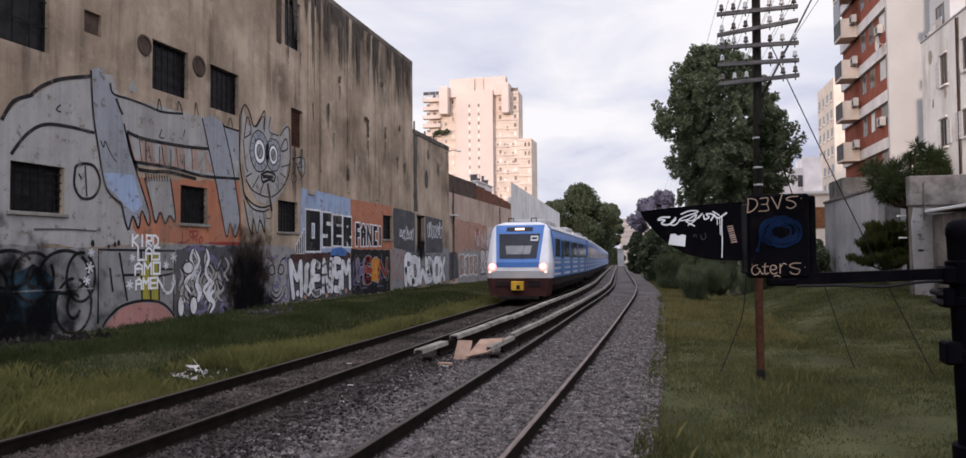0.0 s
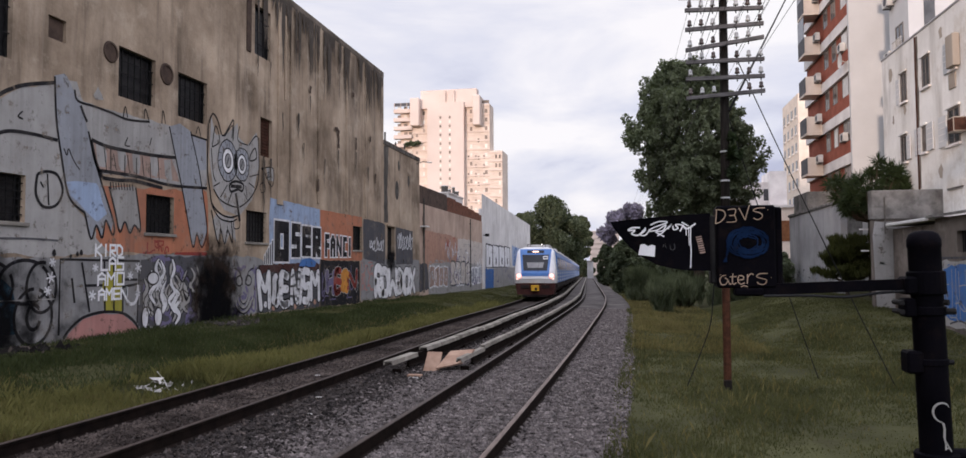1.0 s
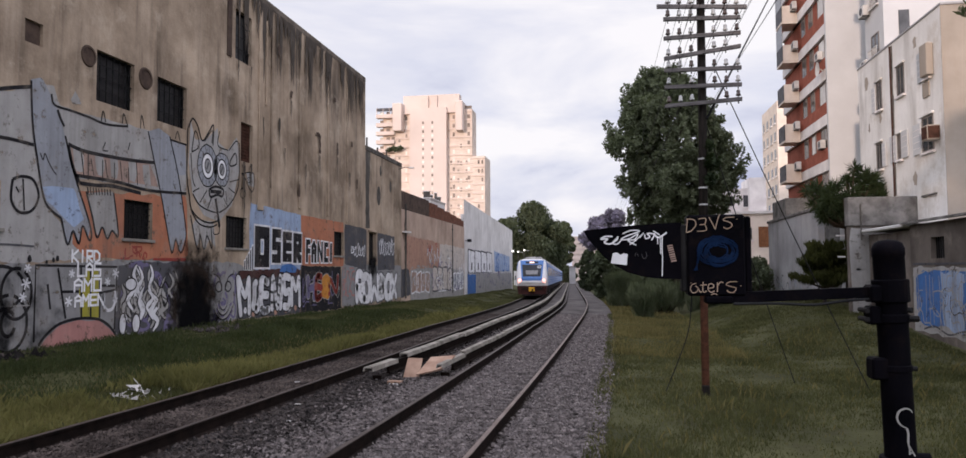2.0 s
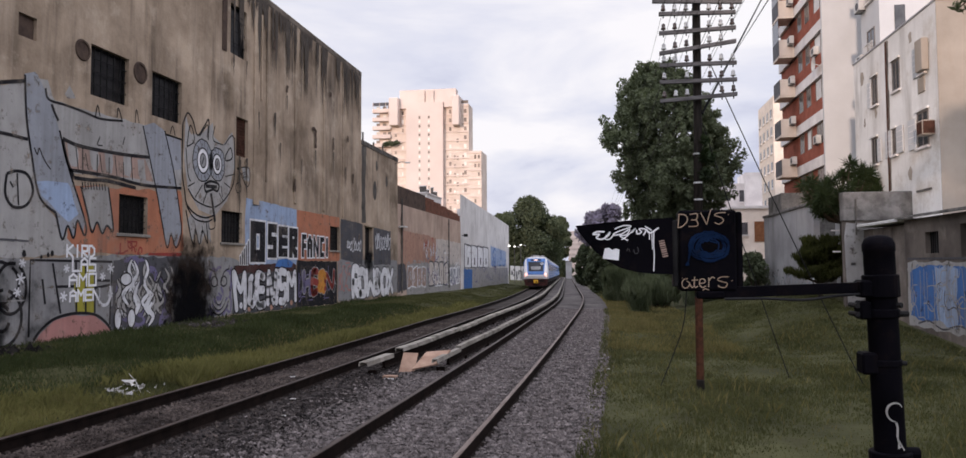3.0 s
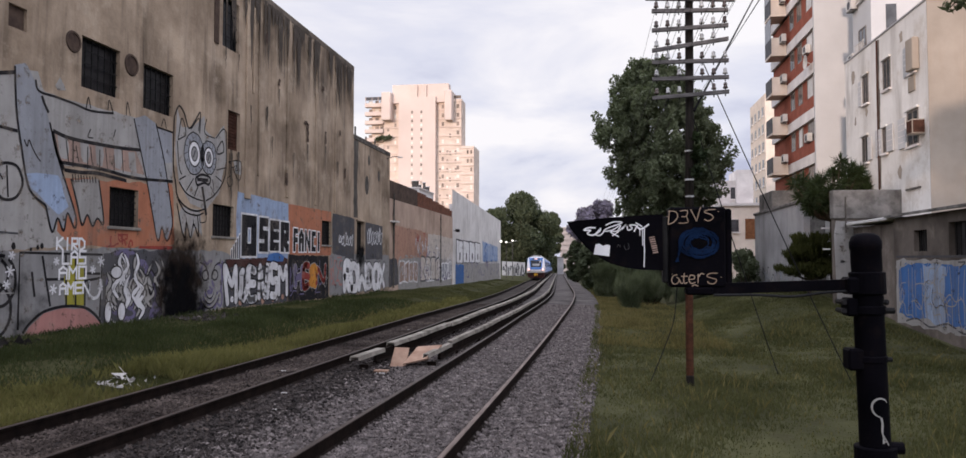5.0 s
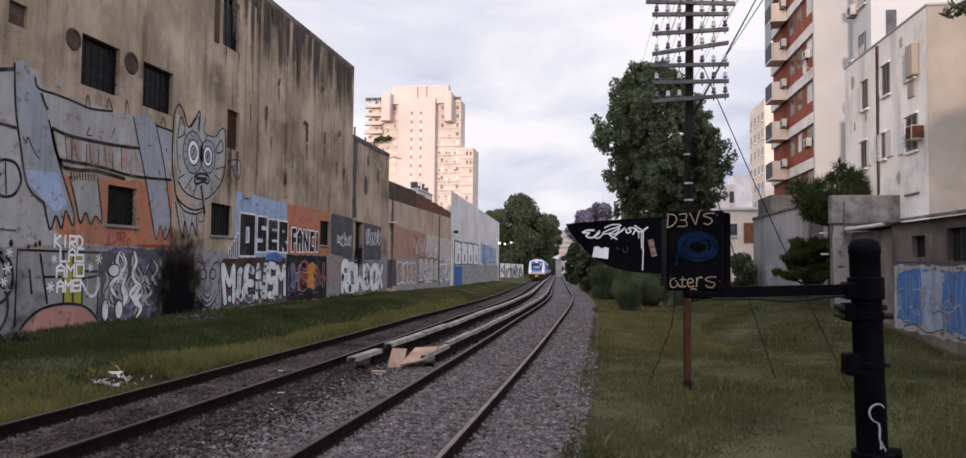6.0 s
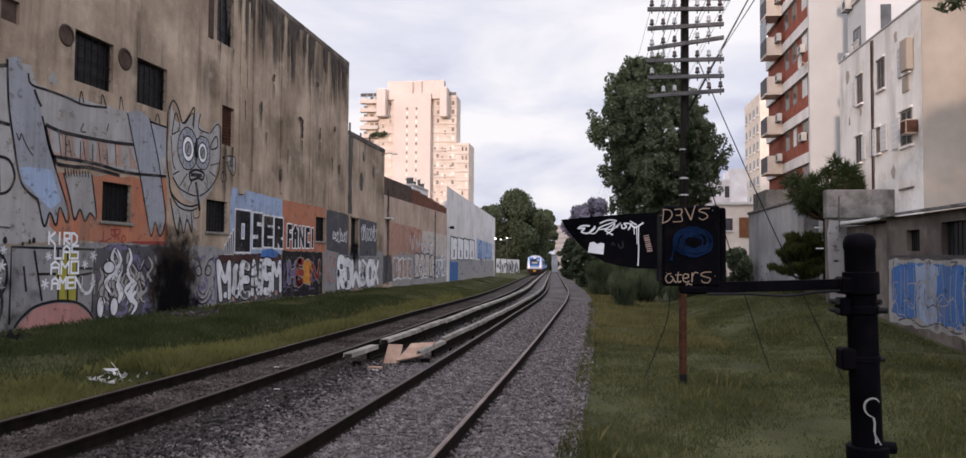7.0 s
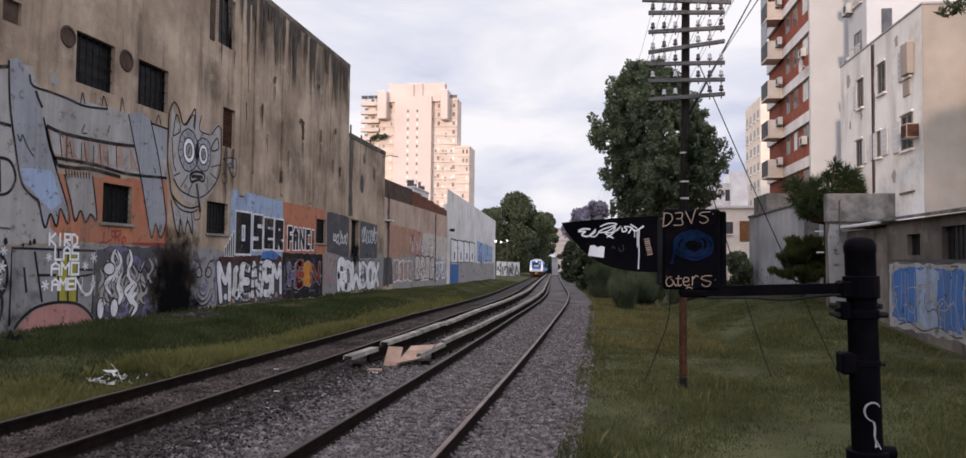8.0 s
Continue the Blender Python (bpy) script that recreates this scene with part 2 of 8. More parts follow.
M["leaf_warm"] = foliage("yellowish_leaf", (0.026, 0.030, 0.010), (0.068, 0.072, 0.022))
M["leaf_weed"] = foliage("weed_leaf", (0.045, 0.057, 0.032), (0.140, 0.158, 0.096))
M["weed_shaded"] = foliage("dark_weed", (0.023, 0.032, 0.012), (0.064, 0.078, 0.032))
M["leaf_needle"] = foliage("needle_leaf", (0.014, 0.022, 0.010), (0.035, 0.050, 0.022))
M["bark"] = material("bark", (0.035, 0.027, 0.021), (0.085, 0.066, 0.05), scale=5, bump=0.7, stretch=(3, 3, 0.6))
M["pole_wood"] = material("tarred_pole", (0.010, 0.009, 0.008), (0.030, 0.025, 0.022), scale=5, rough=0.7, stretch=(4, 4, 0.4))
M["pole_rust"] = material("rusty_pole_foot", (0.032, 0.015, 0.011), (0.100, 0.043, 0.025), scale=9, rough=0.8, bump=0.4)
M["arm_wood"] = material("grey_crossarm", (0.07, 0.065, 0.065), (0.18, 0.17, 0.172), scale=5, rough=0.8, stretch=(0.5, 4, 4))
M["porcelain"] = material("glazed_insulator", (0.30, 0.30, 0.30), (0.62, 0.62, 0.62), scale=6, rough=0.2, bump=0, spec=0.5)
M["porcelain_brown"] = material("brown_insulator", (0.045, 0.03, 0.028), (0.10, 0.07, 0.06), scale=6, rough=0.25, bump=0, spec=0.5)
M["cable"] = material("cable", (0.010, 0.010, 0.011), (0.024, 0.024, 0.025), scale=3, rough=0.6, bump=0)
M["enamel_black"] = material("scuffed_black_enamel", (0.0015, 0.0015, 0.0025), (0.0045, 0.004, 0.006), scale=3, rough=0.6, bump=0.12, fine=60, spots=((0.010, 0.007, 0.007), 0.6, 9), spec=0.025)
M["cover_board"] = material("third_rail_cover", (0.15, 0.138, 0.118), (0.36, 0.332, 0.295), scale=1.8, bump=0.3, streaks=((0.09, 0.08, 0.07), 0.5, 2), spots=((0.10, 0.085, 0.07), 0.6, 3))
M["plywood"] = material("torn_plywood", (0.26, 0.165, 0.12), (0.42, 0.29, 0.22), scale=3, bump=0.3)
M["litter_white"] = material("dirty_plastic", (0.30, 0.29, 0.28), (0.52, 0.50, 0.48), scale=5, bump=0.3)
M["wall_white"] = material("aged_white_wall", (0.58, 0.555, 0.52), (0.78, 0.755, 0.72), scale=0.35, bump=0.3, fine=12, streaks=((0.24, 0.21, 0.18), 0.6, 0.8), spots=((0.44, 0.38, 0.31), 0.6, 0.45))
M["wall_grey"] = material("grey_garden_wall", (0.26, 0.255, 0.26), (0.40, 0.395, 0.40), scale=0.5, bump=0.3, fine=12, streaks=((0.14, 0.13, 0.13), 0.6, 1.0))
M["wall_white_clean"] = material("white_gable", (0.47, 0.465, 0.46), (0.56, 0.555, 0.55), scale=0.3, bump=0.1)
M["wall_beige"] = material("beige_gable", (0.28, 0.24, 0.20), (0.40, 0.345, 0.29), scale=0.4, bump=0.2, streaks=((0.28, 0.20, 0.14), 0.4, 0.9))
M["cement"] = material("bare_cement", (0.085, 0.080, 0.075), (0.24, 0.228, 0.215), scale=1.4, bump=0.8, fine=9, spread=0.25, streaks=((0.045, 0.042, 0.038), 0.8, 1.4), spots=((0.07, 0.065, 0.06), 0.6, 1.7))
M["shed_wall"] = material("patched_shed_wall", (0.095, 0.081, 0.072), (0.20, 0.172, 0.152), scale=0.7, bump=0.4, streaks=((0.05, 0.04, 0.034), 0.85, 0.9), spots=((0.30, 0.26, 0.23), 0.5, 0.8))
M["cream"] = material("cream_paint", (0.62, 0.53, 0.45), (0.76, 0.66, 0.57), scale=0.8, bump=0.1)
M["red_panel"] = material("brick_red_panel", (0.21, 0.07, 0.048), (0.30, 0.10, 0.068), scale=1.5, bump=0.2)
M["white_band"] = material("white_band", (0.58, 0.54, 0.52), (0.76, 0.72, 0.69), scale=0.8, bump=0.1)
M["tower_face"] = material("tower_concrete", (0.58, 0.485, 0.435), (0.68, 0.575, 0.52), scale=0.06, bump=0.0, fine=1.0, spread=0.03)
M["tower_band"] = material("tower_slab_edge", (0.58, 0.475, 0.42), (0.68, 0.57, 0.51), scale=0.2, bump=0, fine=1.0, spread=0.03)
M["tower_wall"] = material("tower_infill", (0.56, 0.46, 0.39), (0.72, 0.61, 0.53), scale=0.25, bump=0, fine=1.0, spread=0.08)
M["tower_glass"] = material("tower_window", (0.10, 0.082, 0.07), (0.26, 0.21, 0.18), scale=0.3, rough=0.2, bump=0, spread=0.5)
M["tower_blind"] = material("tower_blind", (0.62, 0.58, 0.52), (0.80, 0.76, 0.70), scale=0.3, rough=0.6, bump=0, spread=0.1)
M["window_dark"] = material("window_glass", (0.03, 0.031, 0.034), (0.075, 0.075, 0.08), scale=1.5, rough=0.15, bump=0, spread=0.4, spec=0.5)
M["blind"] = material("lowered_blind", (0.50, 0.49, 0.48), (0.66, 0.65, 0.63), scale=2, bump=0.1)
M["aircon"] = material("aircon_casing", (0.42, 0.41, 0.39), (0.60, 0.58, 0.55), scale=3, rough=0.5, bump=0.05)
M["rail_grey"] = material("dark_railing", (0.045, 0.045, 0.05), (0.10, 0.10, 0.11), scale=3, rough=0.5, bump=0)
M["shutter_brown"] = material("brown_shutter", (0.14, 0.06, 0.03), (0.24, 0.11, 0.055), scale=3)
T = dict(space="object")
M["train_blue"] = material("train_blue", (0.035, 0.135, 0.40), (0.055, 0.19, 0.52), scale=0.6, rough=0.32, bump=0.02, spread=0.05, spec=0.5, **T)
M["train_white"] = material("train_white", (0.60, 0.60, 0.62), (0.76, 0.76, 0.78), scale=0.8, rough=0.32, bump=0.02, spread=0.05, spec=0.5, **T)
M["train_roof"] = material("train_roof", (0.34, 0.33, 0.33), (0.52, 0.51, 0.50), scale=1.0, rough=0.6, bump=0.05, **T)
M["train_dark"] = material("train_underframe", (0.012, 0.010, 0.010), (0.036, 0.026, 0.024), scale=2, rough=0.8, bump=0.3, **T)
M["train_skirt"] = material("train_maroon_skirt", (0.032, 0.013, 0.012), (0.072, 0.029, 0.026), scale=2, rough=0.55, bump=0.1, **T)
M["train_glass"] = material("train_glass", (0.008, 0.009, 0.012), (0.022, 0.024, 0.032), scale=1.0, rough=0.12, bump=0, spec=0.25, **T)
M["train_reflection"] = material("train_glass_reflection", (0.20, 0.20, 0.21), (0.36, 0.36, 0.37), scale=1.2, rough=0.5, bump=0, **T)
M["train_yellow"] = material("coupler_yellow", (0.55, 0.30, 0.03), (0.72, 0.42, 0.05), scale=2, rough=0.5, bump=0.1, **T)
M["lamp_white"] = material("train_lamp", (1.0, 0.62, 0.55), (1.0, 0.70, 0.63), emit=1.25, bump=0, **T)
M["lamp_lens"] = material("tail_lamp_halo", (1.0, 0.42, 0.36), (1.0, 0.52, 0.46), emit=0.55, bump=0, **T)
M["lamp_sign"] = material("destination_display", (1.0, 0.55, 0.40), (1.0, 0.66, 0.52), emit=1.8, bump=0, **T)
M["lamp_far"] = material("floodlight", (1.0, 0.95, 0.85), (1.0, 0.96, 0.90), emit=2.5, bump=0)
M["p_grey"] = spray("paint_grey", (0.285, 0.282, 0.285))
M["p_greyblue"] = spray("paint_grey_blue", (0.32, 0.335, 0.37))
M["p_palegrey"] = spray("paint_pale_grey", (0.375, 0.365, 0.355))
M["p_orange"] = spray("paint_orange", (0.45, 0.185, 0.11))
M["p_pink"] = spray("paint_pink", (0.42, 0.21, 0.19))
M["p_salmon"] = spray("paint_salmon", (0.40, 0.28, 0.235))
M["p_clay"] = spray("paint_clay", (0.46, 0.27, 0.20))
M["p_bone"] = spray("paint_bone", (0.60, 0.54, 0.49))
M["p_blue"] = spray("paint_sky_blue", (0.34, 0.43, 0.60))
M["p_royal"] = spray("paint_royal_blue", (0.07, 0.17, 0.42))
M["p_dark"] = spray("paint_charcoal", (0.085, 0.085, 0.095))
M["p_black"] = spray("paint_black", (0.020, 0.019, 0.022))
M["p_white"] = spray("paint_white", (0.80, 0.80, 0.82))
M["p_violet"] = spray("paint_violet", (0.16, 0.14, 0.24))
M["p_teal"] = spray("paint_teal", (0.04, 0.10, 0.15))
M["p_yellow"] = spray("paint_yellow", (0.34, 0.31, 0.05))
M["p_red"] = spray("paint_red", (0.30, 0.06, 0.05))
M["p_mist"] = spray("paint_mist_white", (0.70, 0.70, 0.73))
M["p_maroon"] = spray("paint_maroon", (0.075, 0.035, 0.032))
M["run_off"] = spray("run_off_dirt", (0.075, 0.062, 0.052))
M["p_amber"] = spray("paint_amber", (0.62, 0.27, 0.06))
M["marker_white"] = material("white_marker", (0.70, 0.70, 0.72), (0.84, 0.84, 0.86), scale=6, bump=0.05, spread=0.04)
M["marker_tan"] = material("tan_marker", (0.30, 0.21, 0.15), (0.44, 0.33, 0.25), scale=8, bump=0.05)
M["marker_blue"] = material("blue_marker", (0.003, 0.010, 0.031), (0.008, 0.022, 0.064), scale=9, bump=0.05, spots=((0.010, 0.010, 0.014), 0.8, 14))


# ---- mesh helpers ----
class Build:
    """Collects faces, then links them as one mesh object."""

    def __init__(self):
        self.v, self.f = [], []

    def add(self, verts, faces):
        k = len(self.v)
        self.v.extend(verts)
        self.f.extend([tuple(i + k for i in q) for q in faces])
        return self

    def box(self, x0, x1, y0, y1, z0, z1, c=0.0):
        if c <= 0:
            vs = [(x, y, z) for x in (x0, x1) for y in (y0, y1) for z in (z0, z1)]
            return self.add(vs, [(0, 1, 3, 2), (4, 6, 7, 5), (0, 4, 5, 1), (2, 3, 7, 6), (0, 2, 6, 4), (1, 5, 7, 3)])
        lo, hi = (x0, y0, z0), (x1, y1, z1)
        vs, idx = [], {}
        for sx in (0, 1):
            for sy in (0, 1):
                for sz in (0, 1):
                    s = (sx, sy, sz)
                    for axis in range(3):
                        p = []
                        for a in range(3):
                            q = hi[a] if s[a] else lo[a]
                            if a != axis:
                                q += -c if s[a] else c
                            p.append(q)
                        idx[(s, axis)] = len(vs)
                        vs.append(tuple(p))
        fs = []
        for axis in range(3):
            o = [a for a in range(3) if a != axis]
            for s in (0, 1):
                ring = []
                for u, w in ((0, 0), (1, 0), (1, 1), (0, 1)):
                    k = [0, 0, 0]
                    k[axis], k[o[0]], k[o[1]] = s, u, w
                    ring.append(idx[(tuple(k), axis)])
                fs.append(tuple(ring))
        for axis in range(3):
            o = [a for a in range(3) if a != axis]
            for u in (0, 1):
                for w in (0, 1):
                    k0, k1 = [0, 0, 0], [0, 0, 0]
                    k0[o[0]] = k1[o[0]] = u
                    k0[o[1]] = k1[o[1]] = w
                    k1[axis] = 1
                    k0, k1 = tuple(k0), tuple(k1)
                    fs.append((idx[(k0, o[0])], idx[(k1, o[0])], idx[(k1, o[1])], idx[(k0, o[1])]))
        for k in itertools_product():
            fs.append((idx[(k, 0)], idx[(k, 1)], idx[(k, 2)]))
        return self.add(vs, fs)

    def tube(self, pts, radii, n=8, caps=True):
        pts = [Vector(p) for p in pts]
        if not isinstance(radii, (list, tuple)):
            radii = [radii] * len(pts)
        vs, fs = [], []
        for i, p in enumerate(pts):
            d = (pts[min(i + 1, len(pts) - 1)] - pts[max(i - 1, 0)]).normalized()
            side = d.cross(Vector((0, 0, 1)) if abs(d.z) < 0.9 else Vector((0, 1, 0))).normalized()
            up = side.cross(d)
            for j in range(n):
                a = 2 * math.pi * j / n
                vs.append(tuple(p + (side * math.cos(a) + up * math.sin(a)) * radii[i]))
        for i in range(len(pts) - 1):
            for j in range(n):
                fs.append((i * n + j, i * n + (j + 1) % n, (i + 1) * n + (j + 1) % n, (i + 1) * n + j))
        if caps:
            fs.append(tuple(range(n)))
            fs.append(tuple(range((len(pts) - 1) * n, len(pts) * n)))
        return self.add(vs, fs)

    def sweep(self, section, path):
        """A closed section of (across, up) carried along (x, y, z, heading) rows."""
        n = len(section)
        vs, fs = [], []
        for x, y, z, h in path:
            cx, cy = math.cos(h), -math.sin(h)
            for a, b in section:
                vs.append((x + a * cx, y + a * cy, z + b))
        for i in range(len(path) - 1):
            for j in range(n):
                fs.append((i * n + j, i * n + (j + 1) % n, (i + 1) * n + (j + 1) % n, (i + 1) * n + j))
        fs.append(tuple(range(n)))
        fs.append(tuple(range((len(path) - 1) * n, len(path) * n)))
        return self.add(vs, fs)

    def poly(self, plane, pts, layer):
        """A flat patch, closed at its rim, on a plane function of (u, v, lift)."""
        self.add([plane(u, w, layer) for u, w in pts], [tuple(range(len(pts)))])
        return self

    def ribbon(self, plane, pts, width, layer):
        n = len(pts)
        vs = []
        for i in range(n):
            a, b = pts[max(i - 1, 0)], pts[min(i + 1, n - 1)]
            dx, dy = b[0] - a[0], b[1] - a[1]
            k = math.hypot(dx, dy) or 1.0
            wv = width[i] if isinstance(width, (list, tuple)) else width
            ox, oy = -dy / k * wv / 2, dx / k * wv / 2
            vs.append(plane(pts[i][0] + ox, pts[i][1] + oy, layer))
            vs.append(plane(pts[i][0] - ox, pts[i][1] - oy, layer))
        return self.add(vs, [(2 * i, 2 * i + 1, 2 * i + 3, 2 * i + 2) for i in range(n - 1)])

    def mesh(self, name, mat, smooth=False):
        me = bpy.data.meshes.new(name)
        me.from_pydata(self.v, [], self.f)
        me.materials.append(mat)
        bm = bmesh.new()
        bm.from_mesh(me)
        bmesh.ops.recalc_face_normals(bm, faces=bm.faces)
        bm.to_mesh(me)
        bm.free()
        if smooth:
            me.shade_smooth()
        return me

    def ob(self, name, mat, parent=None, label="", smooth=False, kind=""):
        o = new(name, self.mesh(name, mat, smooth))
        if parent is not None:
            o.parent = parent
        if label:
            o["label"] = label
        if kind:
            o["kind"] = kind
        return o


def itertools_product():
    return [(a, b, c) for a in (0, 1) for b in (0, 1) for c in (0, 1)]


def thing(name, label, category, group="", kind="", at=(0, 0, 0)):
    o = new(name)
    o.location = at
    return tagged(o, label, category, group, kind)


def smooth_line(pts, n=5):
    out = []
    for i in range(len(pts) - 1):
        p0, p1, p2, p3 = pts[max(i - 1, 0)], pts[i], pts[i + 1], pts[min(i + 2, len(pts) - 1)]
        for k in range(n):
            t = k / n
            out.append(tuple(0.5 * (2 * b + (c - a) * t + (2 * a - 5 * b + 4 * c - d) * t * t + (3 * b - a - 3 * c + d) * t ** 3) for a, b, c, d in zip(p0, p1, p2, p3)))
    out.append(tuple(pts[-1]))
    return out


def ellipse(cx, cy, rx, ry, n=28, a0=0, a1=360):
    return [(cx + rx * math.cos(radians(a0 + (a1 - a0) * i / n)), cy + ry * math.sin(radians(a0 + (a1 - a0) * i / n))) for i in range(n + 1)]


def loose(pts, amount, rng, closed=True, step=0.35):
    """Outline with an uneven, hand-painted edge."""
    out = []
    m = len(pts)
    for i in range(m if closed else m - 1):
        a, b = pts[i], pts[(i + 1) % m]
        k = max(1, int(math.hypot(b[0] - a[0], b[1] - a[1]) / step))
        for j in range(k):
            t = j / k
            out.append((a[0] + (b[0] - a[0]) * t + rng.uniform(-amount, amount), a[1] + (b[1] - a[1]) * t + rng.uniform(-amount, amount)))
    return out


# ---- line of the tracks ----
def bend(y):
    """How far the tracks lie aside of their place at y = 38."""
    if y <= 38:
        return -4.9e-4 * (y - 38) ** 2
    if y <= 68:
        return -9e-4 * (y - 38) ** 2
    return -0.81 - 0.0495 * (y - 68)


def fall(y):
    """How far the line and the ground have dropped at y."""
    return -0.0095 * max(0.0, min(y, 400.0) - 30.0)


def flare(y):
    """How much further out the outer track lies near the viewer."""
    return -2.6e-4 * max(0.0, 38 - y) ** 2


def heading(y):
    return math.atan2(bend(y + 0.5) - bend(y - 0.5), 1.0)


TRACK_1, TRACK_2, GAUGE = -6.4, -2.2, 1.676


def along(offset, y0, y1, step, z=0.0):
    n = max(2, int((y1 - y0) / step) + 1)
    rows = []
    for i in range(n):
        y = y0 + (y1 - y0) * i / (n - 1)
        if offset < -5.2:
            out = flare(y)
        elif offset < -4.3:
            out = -6e-4 * max(0.0, 38 - y) ** 2 - 0.10 * max(0.0, min(1.0, (20 - y) / 4))
        elif offset < -3.3:
            out = 0.26 * max(0.0, min(1.0, (y - 16) / 12))
        else:
            out = 0.0
        rows.append((offset + bend(y) + out, y, z + fall(y), heading(y)))
    return rows


def ground_z(x, y):
    u = x - bend(y) - (flare(y) if x < -6 else 0.0)
    if u > 0.2:
        z = -0.24 - 0.10 * min(1.0, (u - 0.2) / 2.0) + 0.014 * math.sin(x * 0.9 + 1) * math.sin(y * 0.31)
        k = max(0.0, min(1.0, (x - 3.0) / 6.0))
        z += max(0.0, min(1.1, (y - 23.0) * 0.075)) * k * k * (3 - 2 * k)
    elif u > -7.8:
        z = -0.42
    else:
        k = min(1.0, (-7.8 - u) / 6.9)
        lip = max(0.0, min(1.0, (-9.7 - u + 0.35 * math.sin(y * 0.55) + 0.2 * math.sin(y * 1.7 + 1)) / 1.7))
        z = -0.22 + 0.10 * k + 0.28 * lip * lip * (3 - 2 * lip) + 0.05 * math.sin(x * 1.3) * math.sin(y * 0.45) * k + 0.03 * math.sin(x * 3.1 + y) * math.sin(y * 1.9) * lip * (1 - k)
        z += 0.06 * k * max(0.0, min(1.0, (24 - y) / 8))
    return z + fall(y)


# ---- ground, ballast, rails ----
def make_ground():
    xs = [-3000, -600, -150, -60, -30] + [-22 + 0.4 * i for i in range(100)] + [20, 26, 36, 60, 150, 600, 3000]
    ys = [-3000, -300, -60, -20] + [-4 + 0.5 * i for i in range(150)] + [72 + 4 * i for i in range(80)] + [450, 700, 1200, 3000]
    b = Build()
    b.v = [(x, y, ground_z(x, y) + random.uniform(-0.02, 0.02) if -22 <= x <= 18 and y < 75 else ground_z(max(-25, min(x, 20)), max(-5, min(y, 390)))) for y in ys for x in xs]
    n = len(xs)
    b.f = [(j * n + i, j * n + i + 1, (j + 1) * n + i + 1, (j + 1) * n + i) for j in range(len(ys) - 1) for i in range(n - 1)]
    o = b.ob("ground", M["grass_ground"], smooth=True)
    tagged(o, "rough mown grass over dark soil beside the tracks", "ground", kind="structure")


def make_ballast():
    b = Build()
    us = [-8.05, -7.85] + [-7.7 + 0.2 * i for i in range(39)] + [0.25, 0.6]
    ys = [-4 + 0.25 * i for i in range(200)] + [46 + 2.5 * i for i in range(136)]
    rng = random.Random(3)
    for y in ys:
        for i, u in enumerate(us):
            edge = i in (0, len(us) - 1)
            z = fall(y) + (-0.45 if edge else -0.225) + (rng.uniform(-0.007, 0.007) if y < 46 and not edge else 0) - (0.05 if i in (1, len(us) - 2) else 0)
            b.v.append((u + bend(y) + flare(y) * max(0.0, min(1.0, (-4.3 - u) / 1.2)) + ((rng.uniform(-0.08, 0.08) + 0.14 * math.sin(y * 0.7) * math.sin(y * 0.23 + 1)) if i < 3 or i > len(us) - 4 else 0), y, z))
    n = len(us)
    split = min(range(n), key=lambda i: abs(us[i] + 4.6))
    for lo, hi, mat, word in ((0, split, "ballast_dark", "dark oily crushed stone under the outer track"), (split, n - 1, "ballast", "grey crushed stone track bed, dusty and weedy")):
        c = Build()
        c.v = b.v
        c.f = [(j * n + i, j * n + i + 1, (j + 1) * n + i + 1, (j + 1) * n + i) for j in range(len(ys) - 1) for i in range(lo, hi)]
        tagged(c.ob("ballast_bed", M[mat], smooth=True), word, "ballast", kind="structure")


